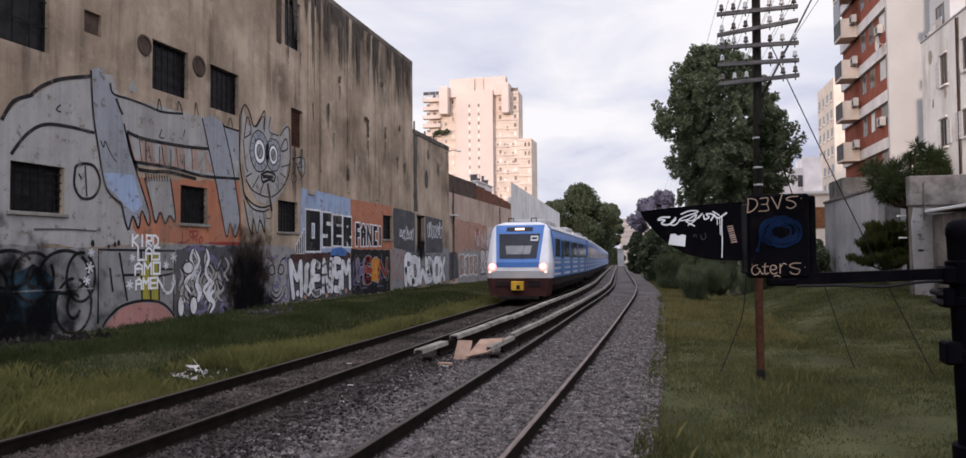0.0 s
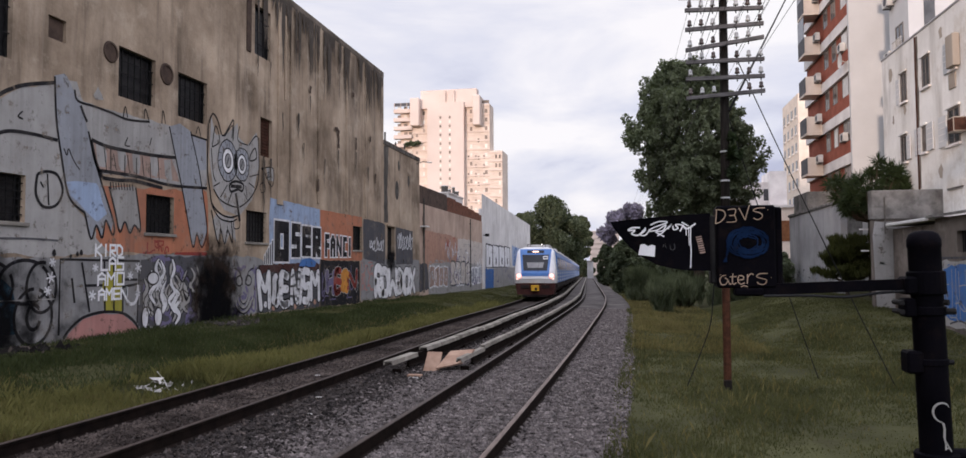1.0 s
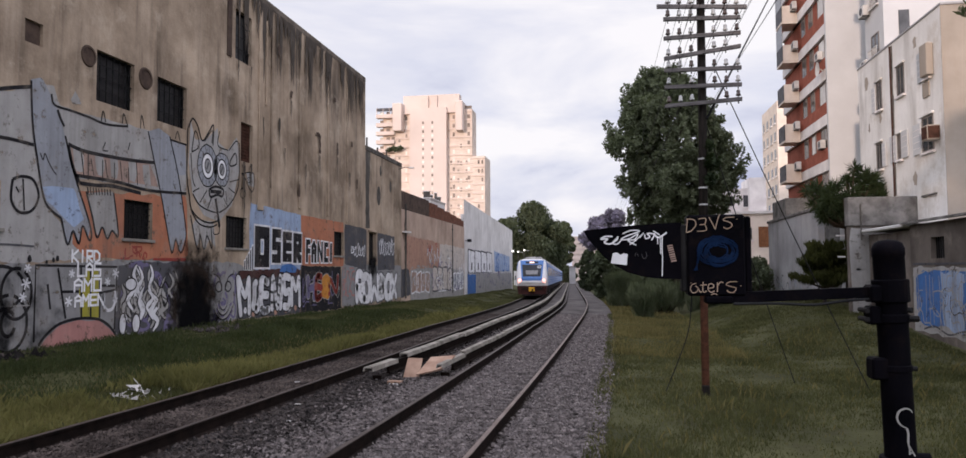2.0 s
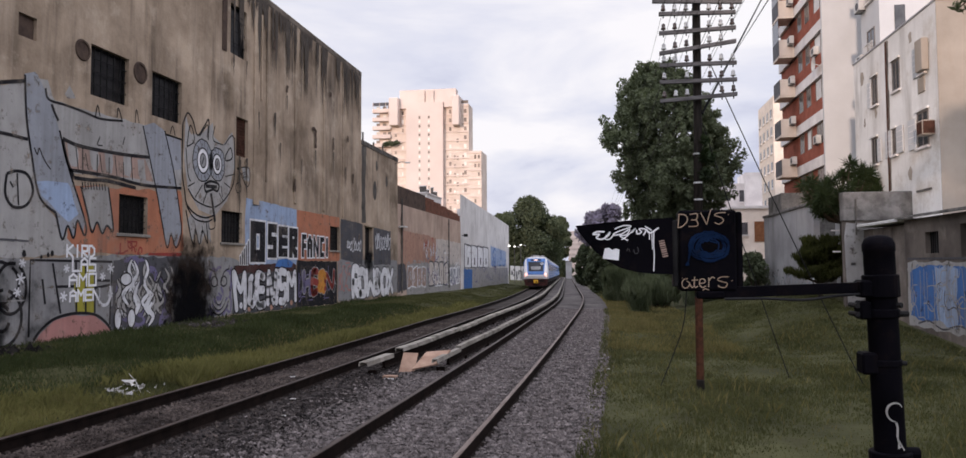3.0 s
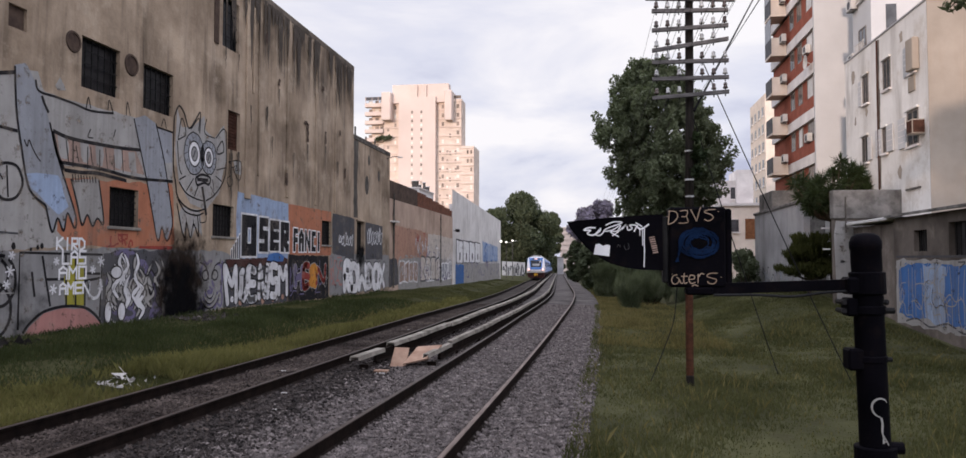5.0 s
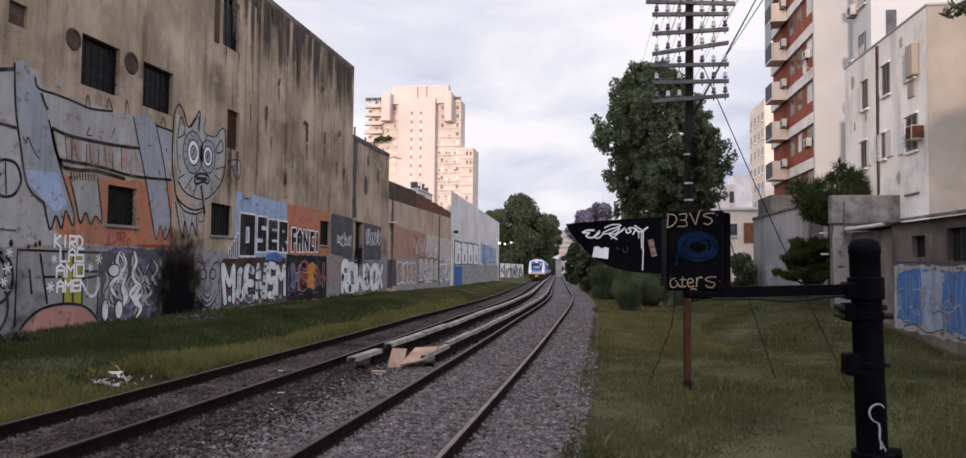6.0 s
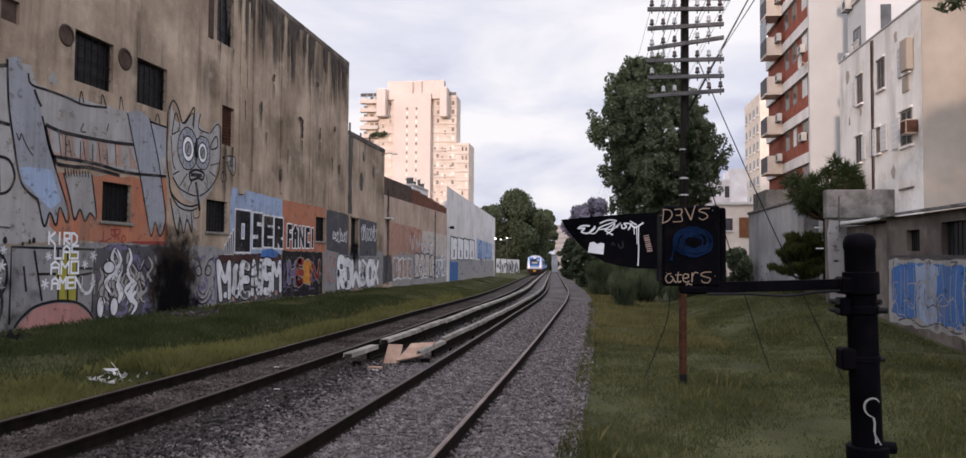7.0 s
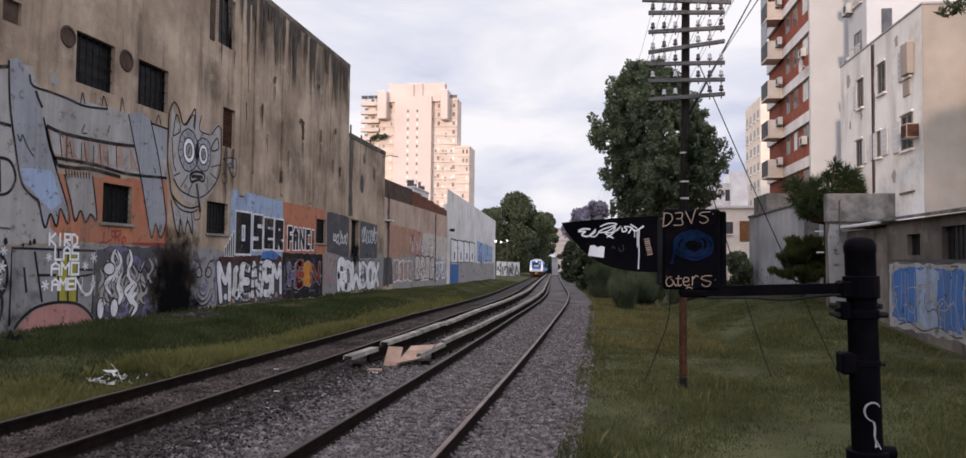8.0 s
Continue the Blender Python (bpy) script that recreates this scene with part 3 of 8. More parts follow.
def make_stones():
    """Loose stones on the near stretch of the bed."""
    rng = np.random.default_rng(5)
    n = 92000
    y = 7.5 + 36 * rng.random(n) ** 1.7
    u = -7.9 + 8.35 * rng.random(n)
    u = np.where(u > 0.2, u - 0.3 - 3.0 * rng.random(n), u)
    x = u + np.array([bend(c) + flare(c) * max(0.0, min(1.0, (-4.3 - a) / 1.2)) for a, c in zip(u, y)])
    r = 0.014 + 0.028 * rng.random(n) ** 1.6
    octa = np.array([(1, 0, 0), (-1, 0, 0), (0, 1, 0), (0, -1, 0), (0, 0, 1), (0, 0, -1)], float)
    v = octa[None] * (0.6 + 0.8 * rng.random((n, 6, 1))) * r[:, None, None]
    v += rng.normal(0, 0.22, (n, 6, 3)) * r[:, None, None]
    v[:, :, 2] *= 0.75
    v[:, :, 0] += x[:, None]
    v[:, :, 1] += y[:, None]
    v[:, :, 2] += (-0.220 + 0.018 * rng.random(n) + np.array([fall(c) for c in y]))[:, None]
    tri = np.array([(0, 2, 4), (2, 1, 4), (1, 3, 4), (3, 0, 4), (2, 0, 5), (1, 2, 5), (3, 1, 5), (0, 3, 5)])
    f = (tri[None] + (np.arange(n) * 6)[:, None, None]).reshape(-1, 3)
    j = u + rng.normal(0, 0.4, n)
    outer, oily = np.repeat(j < -5.6, 8), np.repeat((j >= -5.6) & (j < -4.3), 8)
    for pick, mat, word in ((outer, "stone_dark", "dark dirty ballast stones under the outer track"), (oily, "stone_oily", "oil-blackened ballast stones between the tracks"), (~outer & ~oily, "stone", "loose grey and brown crushed ballast stones")):
        me = bpy.data.meshes.new("loose_stones")
        me.from_pydata(v.reshape(-1, 3).tolist(), [], f[pick].tolist())
        me.materials.append(M[mat])
        tagged(new("loose_stones", me), word, "stones", kind="stuff")


def make_rails():
    side = [(-0.075, -0.245), (0.075, -0.245), (0.075, -0.22), (0.018, -0.18), (0.018, -0.05), (0.040, -0.04), (0.040, -0.008), (-0.040, -0.008), (-0.040, -0.04), (-0.018, -0.05), (-0.018, -0.18), (-0.075, -0.22)]
    head = [(-0.036, -0.008), (0.036, -0.008), (0.028, 0.0), (-0.028, 0.0)]
    for centre in (TRACK_1, TRACK_2):
        for s in (-1, 1):
            off = centre + s * GAUGE / 2
            t = thing("rail", "rusty steel running rail with a worn head on ballast", "rail", "running rails")
            rows = along(off, -3, 60, 1.0) + along(off, 62, 380, 3.0)
            Build().sweep(side, rows).ob("rail_web", M["rail_side"], t)
            Build().sweep(head, rows).ob("rail_head", M["rail_top"] if s > 0 and centre == TRACK_2 else M["rail_dull"], t, "dull worn steel running surface")


def make_third_rail(offset, start, breaks, word, half=0.12):
    t = thing("third_rail", word, "third rail", "third rails")
    bar = [(-0.06, -0.16), (0.06, -0.16), (0.03, -0.12), (0.045, 0.10), (-0.045, 0.10), (-0.03, -0.12)]
    Build().sweep(bar, along(offset, start + 1.2, 60, 1.0, 0.0) + along(offset, 62, 330, 4.0, 0.0)).ob("conductor", M["rail_side"], t, "rusty conductor bar")
    cover = [(-half - 0.015, 0.09), (-half + 0.005, 0.09), (-half + 0.02, 0.16), (half - 0.02, 0.16), (half - 0.005, 0.09), (half + 0.015, 0.09), (half, 0.185), (-half, 0.185)]
    rng = random.Random(int(offset * 100))
    y = start
    while y < 240:
        step = 2.3 if y < start + 2 else 3.0 if y < 90 else 9.0
        if not any(a <= y + 0.1 < c for a, c in breaks):
            lift = rng.uniform(-0.012, 0.012) + (-0.06 if y == start else 0)
            end = y + step - 0.03
            for a, c in breaks:
                if y < a < end:
                    end = a
            Build().sweep(cover, along(offset + rng.uniform(-0.02, 0.02), y, end, 1.0, lift)).ob("cover_board", M["cover_board"], t, "greyish white protective board")
        if y < 110:
            h = along(offset, y + 0.4, y + 0.6, 1.0)[0][0]
            Build().box(h - 0.10, h + 0.10, y + 0.5, y + 0.58, -0.24 + fall(y), -0.12 + fall(y), 0.005).ob("bracket", M["rail_side"], t)
        y += step


make_ground()
make_ballast()
make_rails()
make_third_rail(TRACK_1 + 1.78, 15.7, [(17.35, 18.0)], "covered conductor rail beside the outer track", 0.10)
make_third_rail(TRACK_2 - 1.42, 16.4, [], "covered conductor rail beside the inner track, end board split", 0.062)


# ---- warehouse wall along the tracks ----
WX = -15.0


def facing(x):
    """The face of a wall that looks towards +x, as a plane of (along, up)."""
    def plane(u, w, lift):
        return (x + lift, u, w)
    return plane


def looking_left(x):
    def plane(u, w, lift):
        return (x - lift, u, w)
    return plane


def pierced(b, x, y0, y1, z0, z1, holes, depth=0.3):
    """A wall face at x looking to +x, with openings that have real reveals."""
    ys = sorted({y0, y1, *[h[0] for h in holes], *[h[1] for h in holes]})
    zs = sorted({z0, z1, *[h[2] for h in holes], *[h[3] for h in holes]})
    for i in range(len(ys) - 1):
        for j in range(len(zs) - 1):
            cy, cz = (ys[i] + ys[i + 1]) / 2, (zs[j] + zs[j + 1]) / 2
            if not any(h[0] < cy < h[1] and h[2] < cz < h[3] for h in holes):
                b.box(x - depth, x, ys[i], ys[i + 1], zs[j], zs[j + 1])
    return b


def fuse(o):
    """Joins the cells of a wall, so that no inner faces are left."""
    bm = bmesh.new()
    bm.from_mesh(o.data)
    bmesh.ops.remove_doubles(bm, verts=bm.verts, dist=1e-4)
    seen = {}
    for f in bm.faces:
        seen.setdefault(tuple(sorted(v.index for v in f.verts)), []).append(f)
    bmesh.ops.delete(bm, geom=[f for fs in seen.values() if len(fs) > 1 for f in fs], context="FACES")
    bmesh.ops.recalc_face_normals(bm, faces=bm.faces)
    bm.to_mesh(o.data)
    bm.free()
    return o


def barred_window(parent, x, y0, y1, z0, z1, nx, nz, label, grille=True):
    w = Build().box(x - 0.20, x - 0.14, y0, y0 + 0.06, z0, z1).box(x - 0.20, x - 0.14, y1 - 0.06, y1, z0, z1).box(x - 0.20, x - 0.14, y0 + 0.06, y1 - 0.06, z0, z0 + 0.06).box(x - 0.20, x - 0.14, y0 + 0.06, y1 - 0.06, z1 - 0.06, z1).ob("window", M["iron"], parent, label)
    Build().box(x - 0.24, x - 0.22, y0, y1, z0, z1).ob("pane", M["pane"], w, "dark dirty glass")
    for i in range(1, nx):
        y = y0 + (y1 - y0) * i / nx
        Build().box(x - 0.13, x - 0.105, y - 0.014, y + 0.014, z0, z1).ob("bar", M["iron"], w)
    for j in range(1, nz):
        z = z0 + (z1 - z0) * j / nz
        Build().box(x - 0.105, x - 0.085, y0, y1, z - 0.013, z + 0.013).ob("bar", M["iron"], w)


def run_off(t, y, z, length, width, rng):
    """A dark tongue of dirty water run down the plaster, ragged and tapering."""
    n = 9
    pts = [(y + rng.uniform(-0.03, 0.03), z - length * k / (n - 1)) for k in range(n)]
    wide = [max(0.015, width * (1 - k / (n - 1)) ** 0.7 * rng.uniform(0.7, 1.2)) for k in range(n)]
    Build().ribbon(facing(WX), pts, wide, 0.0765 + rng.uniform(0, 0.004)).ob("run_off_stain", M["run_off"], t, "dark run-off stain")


def make_warehouse():
    t = thing("warehouse", "tall weathered concrete warehouse with barred windows and murals", "building")
    top = [(12.6, 15.63, 7.37, 10.0), (19.57, 21.35, 7.35, 8.88), (22.59, 24.37, 7.34, 8.85)]
    low = [(14.5, 16.16, 3.35, 4.54), (20.97, 22.45, 3.3, 4.53), (27.29, 29.0, 3.2, 4.47), (39.1, 40.6, 3.1, 4.44), (6.5, 8.4, 3.35, 4.54)]
    shut = [(16.79, 17.42, 8.29, 8.9), (28.4, 29.44, 6.82, 8.45), (27.84, 29.24, 10.97, 13.05)]
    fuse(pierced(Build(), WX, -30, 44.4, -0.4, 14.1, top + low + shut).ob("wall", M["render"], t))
    Build().box(WX - 12, WX - 0.302, -30, 44.4, -0.4, 14.0).ob("building_core", M["render"], t)
    Build().box(WX - 0.5, WX + 0.015, -30, 44.42, 14.1, 14.42, 0.03).ob("parapet", M["render_top"], t, "black-stained concrete coping")
    for h in top:
        barred_window(t, WX, *h, 6, 4, "black steel window with square panes")
    for h in low:
        barred_window(t, WX, *h, 7, 6, "small recessed window behind a welded grille")
        Build().box(WX - 0.02, WX + 0.07, h[0] - 0.1, h[1] + 0.1, h[2] - 0.10, h[2] - 0.002, 0.01).ob("sill", M["render_pale"], t)
    # closed openings
    # Brick here is darkened to put the recess's shade into its colour.
    Build().box(WX - 0.25, WX - 0.10, 16.79, 17.42, 8.29, 8.9).ob("brick_infill", M["brick_dark"], t, "small opening closed with red brick, darkened for the shade of its recess")
    sh = Build().box(WX - 0.2, WX - 0.15, 28.4, 29.44, 6.82, 8.45).ob("shutter", M["rust_sheet"], t, "rusty metal shutter")
    for i in range(12):
        z = 6.86 + i * 0.133
        Build().box(WX - 0.15, WX - 0.125, 28.42, 29.42, z, z + 0.09, 0.008).ob("slat", M["rust_sheet"], sh)
    barred_window(t, WX, 27.84, 29.24, 10.97, 13.05, 3, 4, "tall steel window")
    Build().box(WX + 0.001, WX + 0.05, 27.15, 27.5, 10.9, 14.1, 0.01).ob("chase", M["brick_dark"], t, "brown vertical strip where plaster has gone")
    # Vents take the dark brick colour as the shade inside their holes.
    for cy, cz, r in ((19.2, 8.57, 0.30), (21.93, 8.60, 0.34)):
        v = Build()
        ring = ellipse(0, 0, r, r, 20)[:-1]
        n = len(ring)
        v.add([(WX + 0.04, cy + a, cz + c) for a, c in ring] + [(WX + 0.04, cy + a * 0.8, cz + c * 0.8) for a, c in ring] + [(WX + 0.004, cy + a * 1.08, cz + c * 1.08) for a, c in ring] + [(WX + 0.01, cy + a * 0.8, cz + c * 0.8) for a, c in ring],
              [q for i in range(n) for q in ((i, (i + 1) % n, n + (i + 1) % n, n + i), (i, 2 * n + i, 2 * n + (i + 1) % n, (i + 1) % n), (n + i, n + (i + 1) % n, 3 * n + (i + 1) % n, 3 * n + i))] + [tuple(3 * n + i for i in range(n))])
        v.ob("round_vent", M["brick_dark"], t, "round wall vent, dark for the shade in its hole")
    # shallow piers, pipes and broken spots
    for y, w, z0, z1, d in ((29.9, 0.5, 4.9, 14.1, 0.07), (31.1, 0.12, 6.0, 14.1, 0.06), (34.2, 0.3, 5.3, 14.1, 0.06), (38.0, 0.3, 5.2, 14.1, 0.06), (41.0, 0.16, 5.0, 14.1, 0.07)):
        Build().box(WX + 0.001, WX + d, y, y + w, z0, z1, 0.015).ob("pier", M["render"], t)
    for y, z0, z1 in ((30.55, 9.6, 13.4),):
        Build().tube([(WX + 0.06, y, z0), (WX + 0.06, y, z1)], 0.05, 8).ob("drain_pipe", M["render"], t, "stained drain pipe")
    rng = random.Random(8)
    for y, z, w, h in ((33.1, 10.5, 0.22, 0.4), (36.3, 9.3, 0.5, 0.16), (36.7, 8.4, 0.22, 1.0), (39.3, 8.7, 0.22, 0.7), (34.1, 5.9, 0.2, 0.6), (38.8, 11.6, 0.3, 0.3), (41.6, 9.6, 0.25, 0.3), (31.7, 12.2, 0.25, 0.5), (42.6, 7.2, 0.2, 0.6)):
        Build().poly(facing(WX), loose([(y, z), (y + w, z), (y + w, z + h), (y, z + h)], 0.05, rng, step=0.15), 0.074).ob("spalled_spot", M["brick_dark"], t, "dark broken patch in the plaster")
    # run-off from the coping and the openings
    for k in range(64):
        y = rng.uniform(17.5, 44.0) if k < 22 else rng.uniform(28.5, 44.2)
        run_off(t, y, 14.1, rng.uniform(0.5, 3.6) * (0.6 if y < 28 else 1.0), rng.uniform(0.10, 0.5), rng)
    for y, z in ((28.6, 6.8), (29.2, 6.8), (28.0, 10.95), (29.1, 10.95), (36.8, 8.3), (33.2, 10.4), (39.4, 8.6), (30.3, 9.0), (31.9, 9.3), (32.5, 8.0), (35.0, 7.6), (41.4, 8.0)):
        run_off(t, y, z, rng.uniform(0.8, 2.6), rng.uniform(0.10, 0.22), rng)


def make_low_buildings():
    t = thing("workshop", "lower stained concrete workshop adjoining the warehouse", "building")
    fuse(pierced(Build(), WX, 44.4, 52.7, -2.6, 9.85, [(45.2, 46.6, 2.6, 4.7)]).ob("wall", M["render"], t))
    Build().box(WX - 12, WX - 0.302, 44.42, 52.7, -2.6, 9.8).ob("building_core", M["render"], t)
    Build().box(WX - 0.4, WX + 0.04, 44.52, 52.72, 9.85, 10.15, 0.02).ob("coping", M["cornice"], t)
    for y, h in ((46.5, 0.9), (48.8, 0.6), (50.9, 0.7)):
        Build().tube([(WX - 0.6, y, 10.1), (WX - 0.6, y, 10.1 + h)], 0.06, 8).ob("vent_pipe", M["cornice"], t)
    Build().tube([(WX, 51.9, 9.6), (WX + 0.5, 51.9, 9.75), (WX + 0.9, 51.9, 9.72)], 0.03, 6).ob("lamp_arm", M["cornice"], t)
    Build().box(WX + 0.8, WX + 1.15, 51.8, 52.0, 9.64, 9.72, 0.015).ob("lamp_head", M["panel_white"], t, "unlit lamp head on a bracket")
    Build().box(WX - 0.25, WX - 0.2, 45.2, 46.6, 2.6, 4.7).ob("doorway", M["soot"], t, "dark recessed opening")
    Build().box(WX, WX + 0.12, 45.0, 46.8, 4.72, 4.85, 0.01).ob("lintel", M["render"], t)
    Build().poly(facing(WX), loose([(44.5, 4.9), (44.5, 9.8), (45.4, 9.8), (45.2, 7.0), (45.3, 4.9)], 0.06, random.Random(5)), 0.006).ob("run_off_stain", M["cornice"], t, "black run-off stain in the corner")
    for y, z, r in ((47.6, 8.9, 0.22), (49.9, 8.1, 0.25), (47.2, 7.2, 0.4)):
        Build().poly(facing(WX), ellipse(y, z, r, r * 1.6)[:-1], 0.006).ob("stain", M["cornice"], t)
    u = thing("boundary_wall", "brown rendered boundary wall topped with brick, tagged with graffiti", "wall")
    fuse(pierced(Build(), WX, 52.7, 76.9, -2.6, 6.8, []).ob("wall", M["render_brown"], u))
    Build().box(WX - 0.29, WX - 0.01, 52.72, 61.3, 6.8, 8.15).ob("dark_parapet", M["brick_dark"], u, "sooty upper wall")
    b = Build()
    for r in range(10):
        for k in range(60):
            y = 61.4 + k * 0.26 + (0.13 if r % 2 else 0)
            zt = 6.82 + r * 0.125
            if y < 76.6 and zt < 8.1 - (y - 61) * 0.045:
                b.box(WX - 0.28, WX - 0.01 - random.uniform(0, 0.015), y, y + 0.245, zt, zt + 0.11)
    b.ob("brickwork", M["brick"], u, "exposed red bricks of the wall top", kind="stuff")
    Build().box(WX - 0.26, WX - 0.04, 61.4, 76.6, 6.8, 7.4).ob("mortar_bed", M["cornice"], u)
    Build().tube([(WX + 0.15, 53.4, 0.2), (WX + 0.15, 53.4, 7.2)], 0.06, 8).ob("drain_pipe", M["cornice"], u)
    Build().box(WX + 0.02, WX + 0.5, 52.9, 53.7, 5.05, 5.15).ob("bracket", M["panel_white"], u)
    r = thing("depot_roof", "white depot parapet with vents behind the boundary wall", "building")
    Build().box(WX - 10, WX - 2.0, 70.0, 76.6, -2.6, 9.2).ob("parapet", M["panel_white"], r)
    Build().box(WX - 10.1, WX - 1.9, 69.9, 76.6, 9.2, 9.34, 0.02).ob("coping", M["white_band"], r)
    for y, z, a in ((70.6, 9.95, 0.28), (72.2, 9.75, 0.2), (74.4, 10.2, 0.12), (75.8, 9.9, 0.2)):
        v = Build().box(WX - 2.5 - a, WX - 2.5 + a, y - a, y + a, 9.34, z, 0.02).ob("vent", M["cornice"], r)
        Build().box(WX - 2.56 - a, WX - 2.44 + a, y - a - 0.06, y + a + 0.06, z, z + 0.07, 0.01).ob("vent_cap", M["panel_white"], v)
    s = thing("sheet_metal_wall", "long pale corrugated sheet wall of a depot", "wall")
    p = []
    for i in range(300):
        y = 76.9 + i * 0.13
        p.append((y, WX + 0.03 * (1 if (i // 2) % 2 else -1)))
    vs = [(x, y, z) for y, x in p for z in (-2.6, 9.75 - (y - 77) * 0.032)]
    b = Build().add(vs, [(2 * i, 2 * i + 2, 2 * i + 3, 2 * i + 1) for i in range(len(p) - 1)])
    b.ob("sheeting", M["panel_white"], s)
    Build().box(WX - 0.4, WX - 0.06, 76.95, 115.7, -2.6, 8.2).ob("backing_wall", M["panel_white"], s)
    Build().box(WX - 8, WX + 0.1, 115.75, 116.1, -2.6, 8.45).ob("end_wall", M["panel_white"], s)


make_warehouse()
make_low_buildings()


# ---- far tower ----
def make_tower():
    t = thing("apartment_tower", "tall pale concrete apartment tower glowing in low sun", "building")
    Y, FLOOR = 258.0, 3.14
    Build().box(-69.5, -56.1, Y - 2.0, Y + 20, -3, 60.4).ob("core", M["tower_face"], t)
    pent = Build().box(-72.2, -51.6, Y - 0.9, Y + 3, 58.6, 65.2).ob("penthouse", M["tower_face"], t)
    for x0, x1 in ((-65.2, -62.8), (-61.9, -59.5)):
        Build().box(x0, x1, Y - 1.6, Y - 0.9, 60.5, 64.8).ob("fin", M["tower_band"], pent)
    # wings: infill wall, slab edges and parapets storey by storey
    for x0, x1, top, deep, back in ((-75.7, -69.5, 60.0, 0.25, 16), (-56.1, -47.2, 59.8, 0.25, 8.5), (-47.2, -42.7, 42.8, 0.25, 12.7)):
        w = Build().box(x0, x1, Y + 0.4, Y + back, -3, top).ob("wing", M["tower_wall"], t)
        for k in range(int(top / FLOOR)):
            z = top - 0.5 - k * FLOOR
            Build().box(x0 - 0.05, x1 + 0.05, Y + 0.4 - deep, Y + 0.4, z - 0.35, z + 0.15).ob("slab_edge", M["tower_band"], w)
            Build().box(x0 + 0.1, x1 - 0.1, Y + 0.33, Y + 0.4, z - 1.45, z - 1.35).ob("string_course", M["tower_band"], w)
    # corner with stacked balconies
    w = Build().box(-80.6, -75.7, Y + 1.6, Y + 16, -3, 58.0).ob("wing", M["tower_wall"], t)
    for k in range(9):
        z = 57.9 - k * FLOOR * 1.0
        b = Build().box(-82.5, -75.7, Y - 0.6, Y + 1.6, z - 0.3, z).ob("balcony", M["tower_band"], w)
        Build().box(-82.5, -75.7, Y - 0.62, Y - 0.45, z, z + 1.05).ob("balcony_front", M["tower_face"] if k else M["tower_band"], b)
        Build().box(-82.52, -82.3, Y - 0.45, Y + 1.6, z, z + 1.05).ob("balcony_side", M["tower_face"], b)
        for x in (-81.6, -79.2, -77.3):
            Build().box(x, x + 1.3, Y + 1.5, Y + 1.65, z + 0.3, z + 2.4).ob("window", M["tower_glass"] if (k + int(x)) % 3 else M["tower_blind"], w)
    for x in (-82.3, -79.9, -77.6, -75.9):
        Build().box(x, x + 0.15, Y - 0.6, Y - 0.45, 57.9, 61.3).ob("roof_post", M["tower_band"], w)
    Build().box(-82.4, -75.8, Y - 0.55, Y - 0.48, 60.0, 61.2).ob("roof_railing", M["rail_grey"], w)
    for x0, x1, z0 in ((-75.6, -72.2, 52.2), (-52.6, -50.0, 51.6)):
        Build().box(x0, x1, Y - 3.4, Y + 6, z0, 62.3, 0.25).ob("shaft", M["tower_face"], t)
    for x in (-64.6, -61.2):
        for k in range(33):
            z = 54.5 - k * FLOOR / 2
            m = M["tower_glass"] if k % 2 == 0 else M["tower_blind"]
            Build().box(x - 0.34, x + 0.34, Y - 2.06, Y - 1.9, z, z + 0.95).ob("window", m, t)
    rng = random.Random(2)
    for x0, x1, top in ((-74.4, -73.6, 56), (-71.7, -71.0, 57.5), (-54.3, -53.5, 57.5), (-51.6, -50.9, 47), (-48.9, -48.0, 57.5), (-45.2, -44.6, 41), (-43.9, -43.3, 41), (-55.2, -54.6, 41), (-52.6, -51.9, 41), (-49.6, -48.9, 41)):
        for k in range(int(top / FLOOR)):
            z = top - 1.0 - k * FLOOR
            if rng.random() < 0.85:
                m = M["tower_glass"] if rng.random() < 0.62 else M["tower_blind"]
                Build().box(x0, x1, Y + 0.28, Y + 0.6, z, z + 1.35).ob("window", m, t)
    for x0, x1 in ((-56.0, -52.7), (-49.9, -47.3), (-72.1, -69.6)):
        Build().box(x0, x1, Y + 0.2, Y + 0.27, 59.9, 61.0).ob("roof_railing", M["tower_glass"], t)
    leaves("roof_planting", [(-77.5 + i * 0.9, Y - 1.2, 45.8 + 0.3 * (i % 3)) for i in range(6)], [0.9] * 6, 500, 0.4, M["leaf_far"], t, 55)



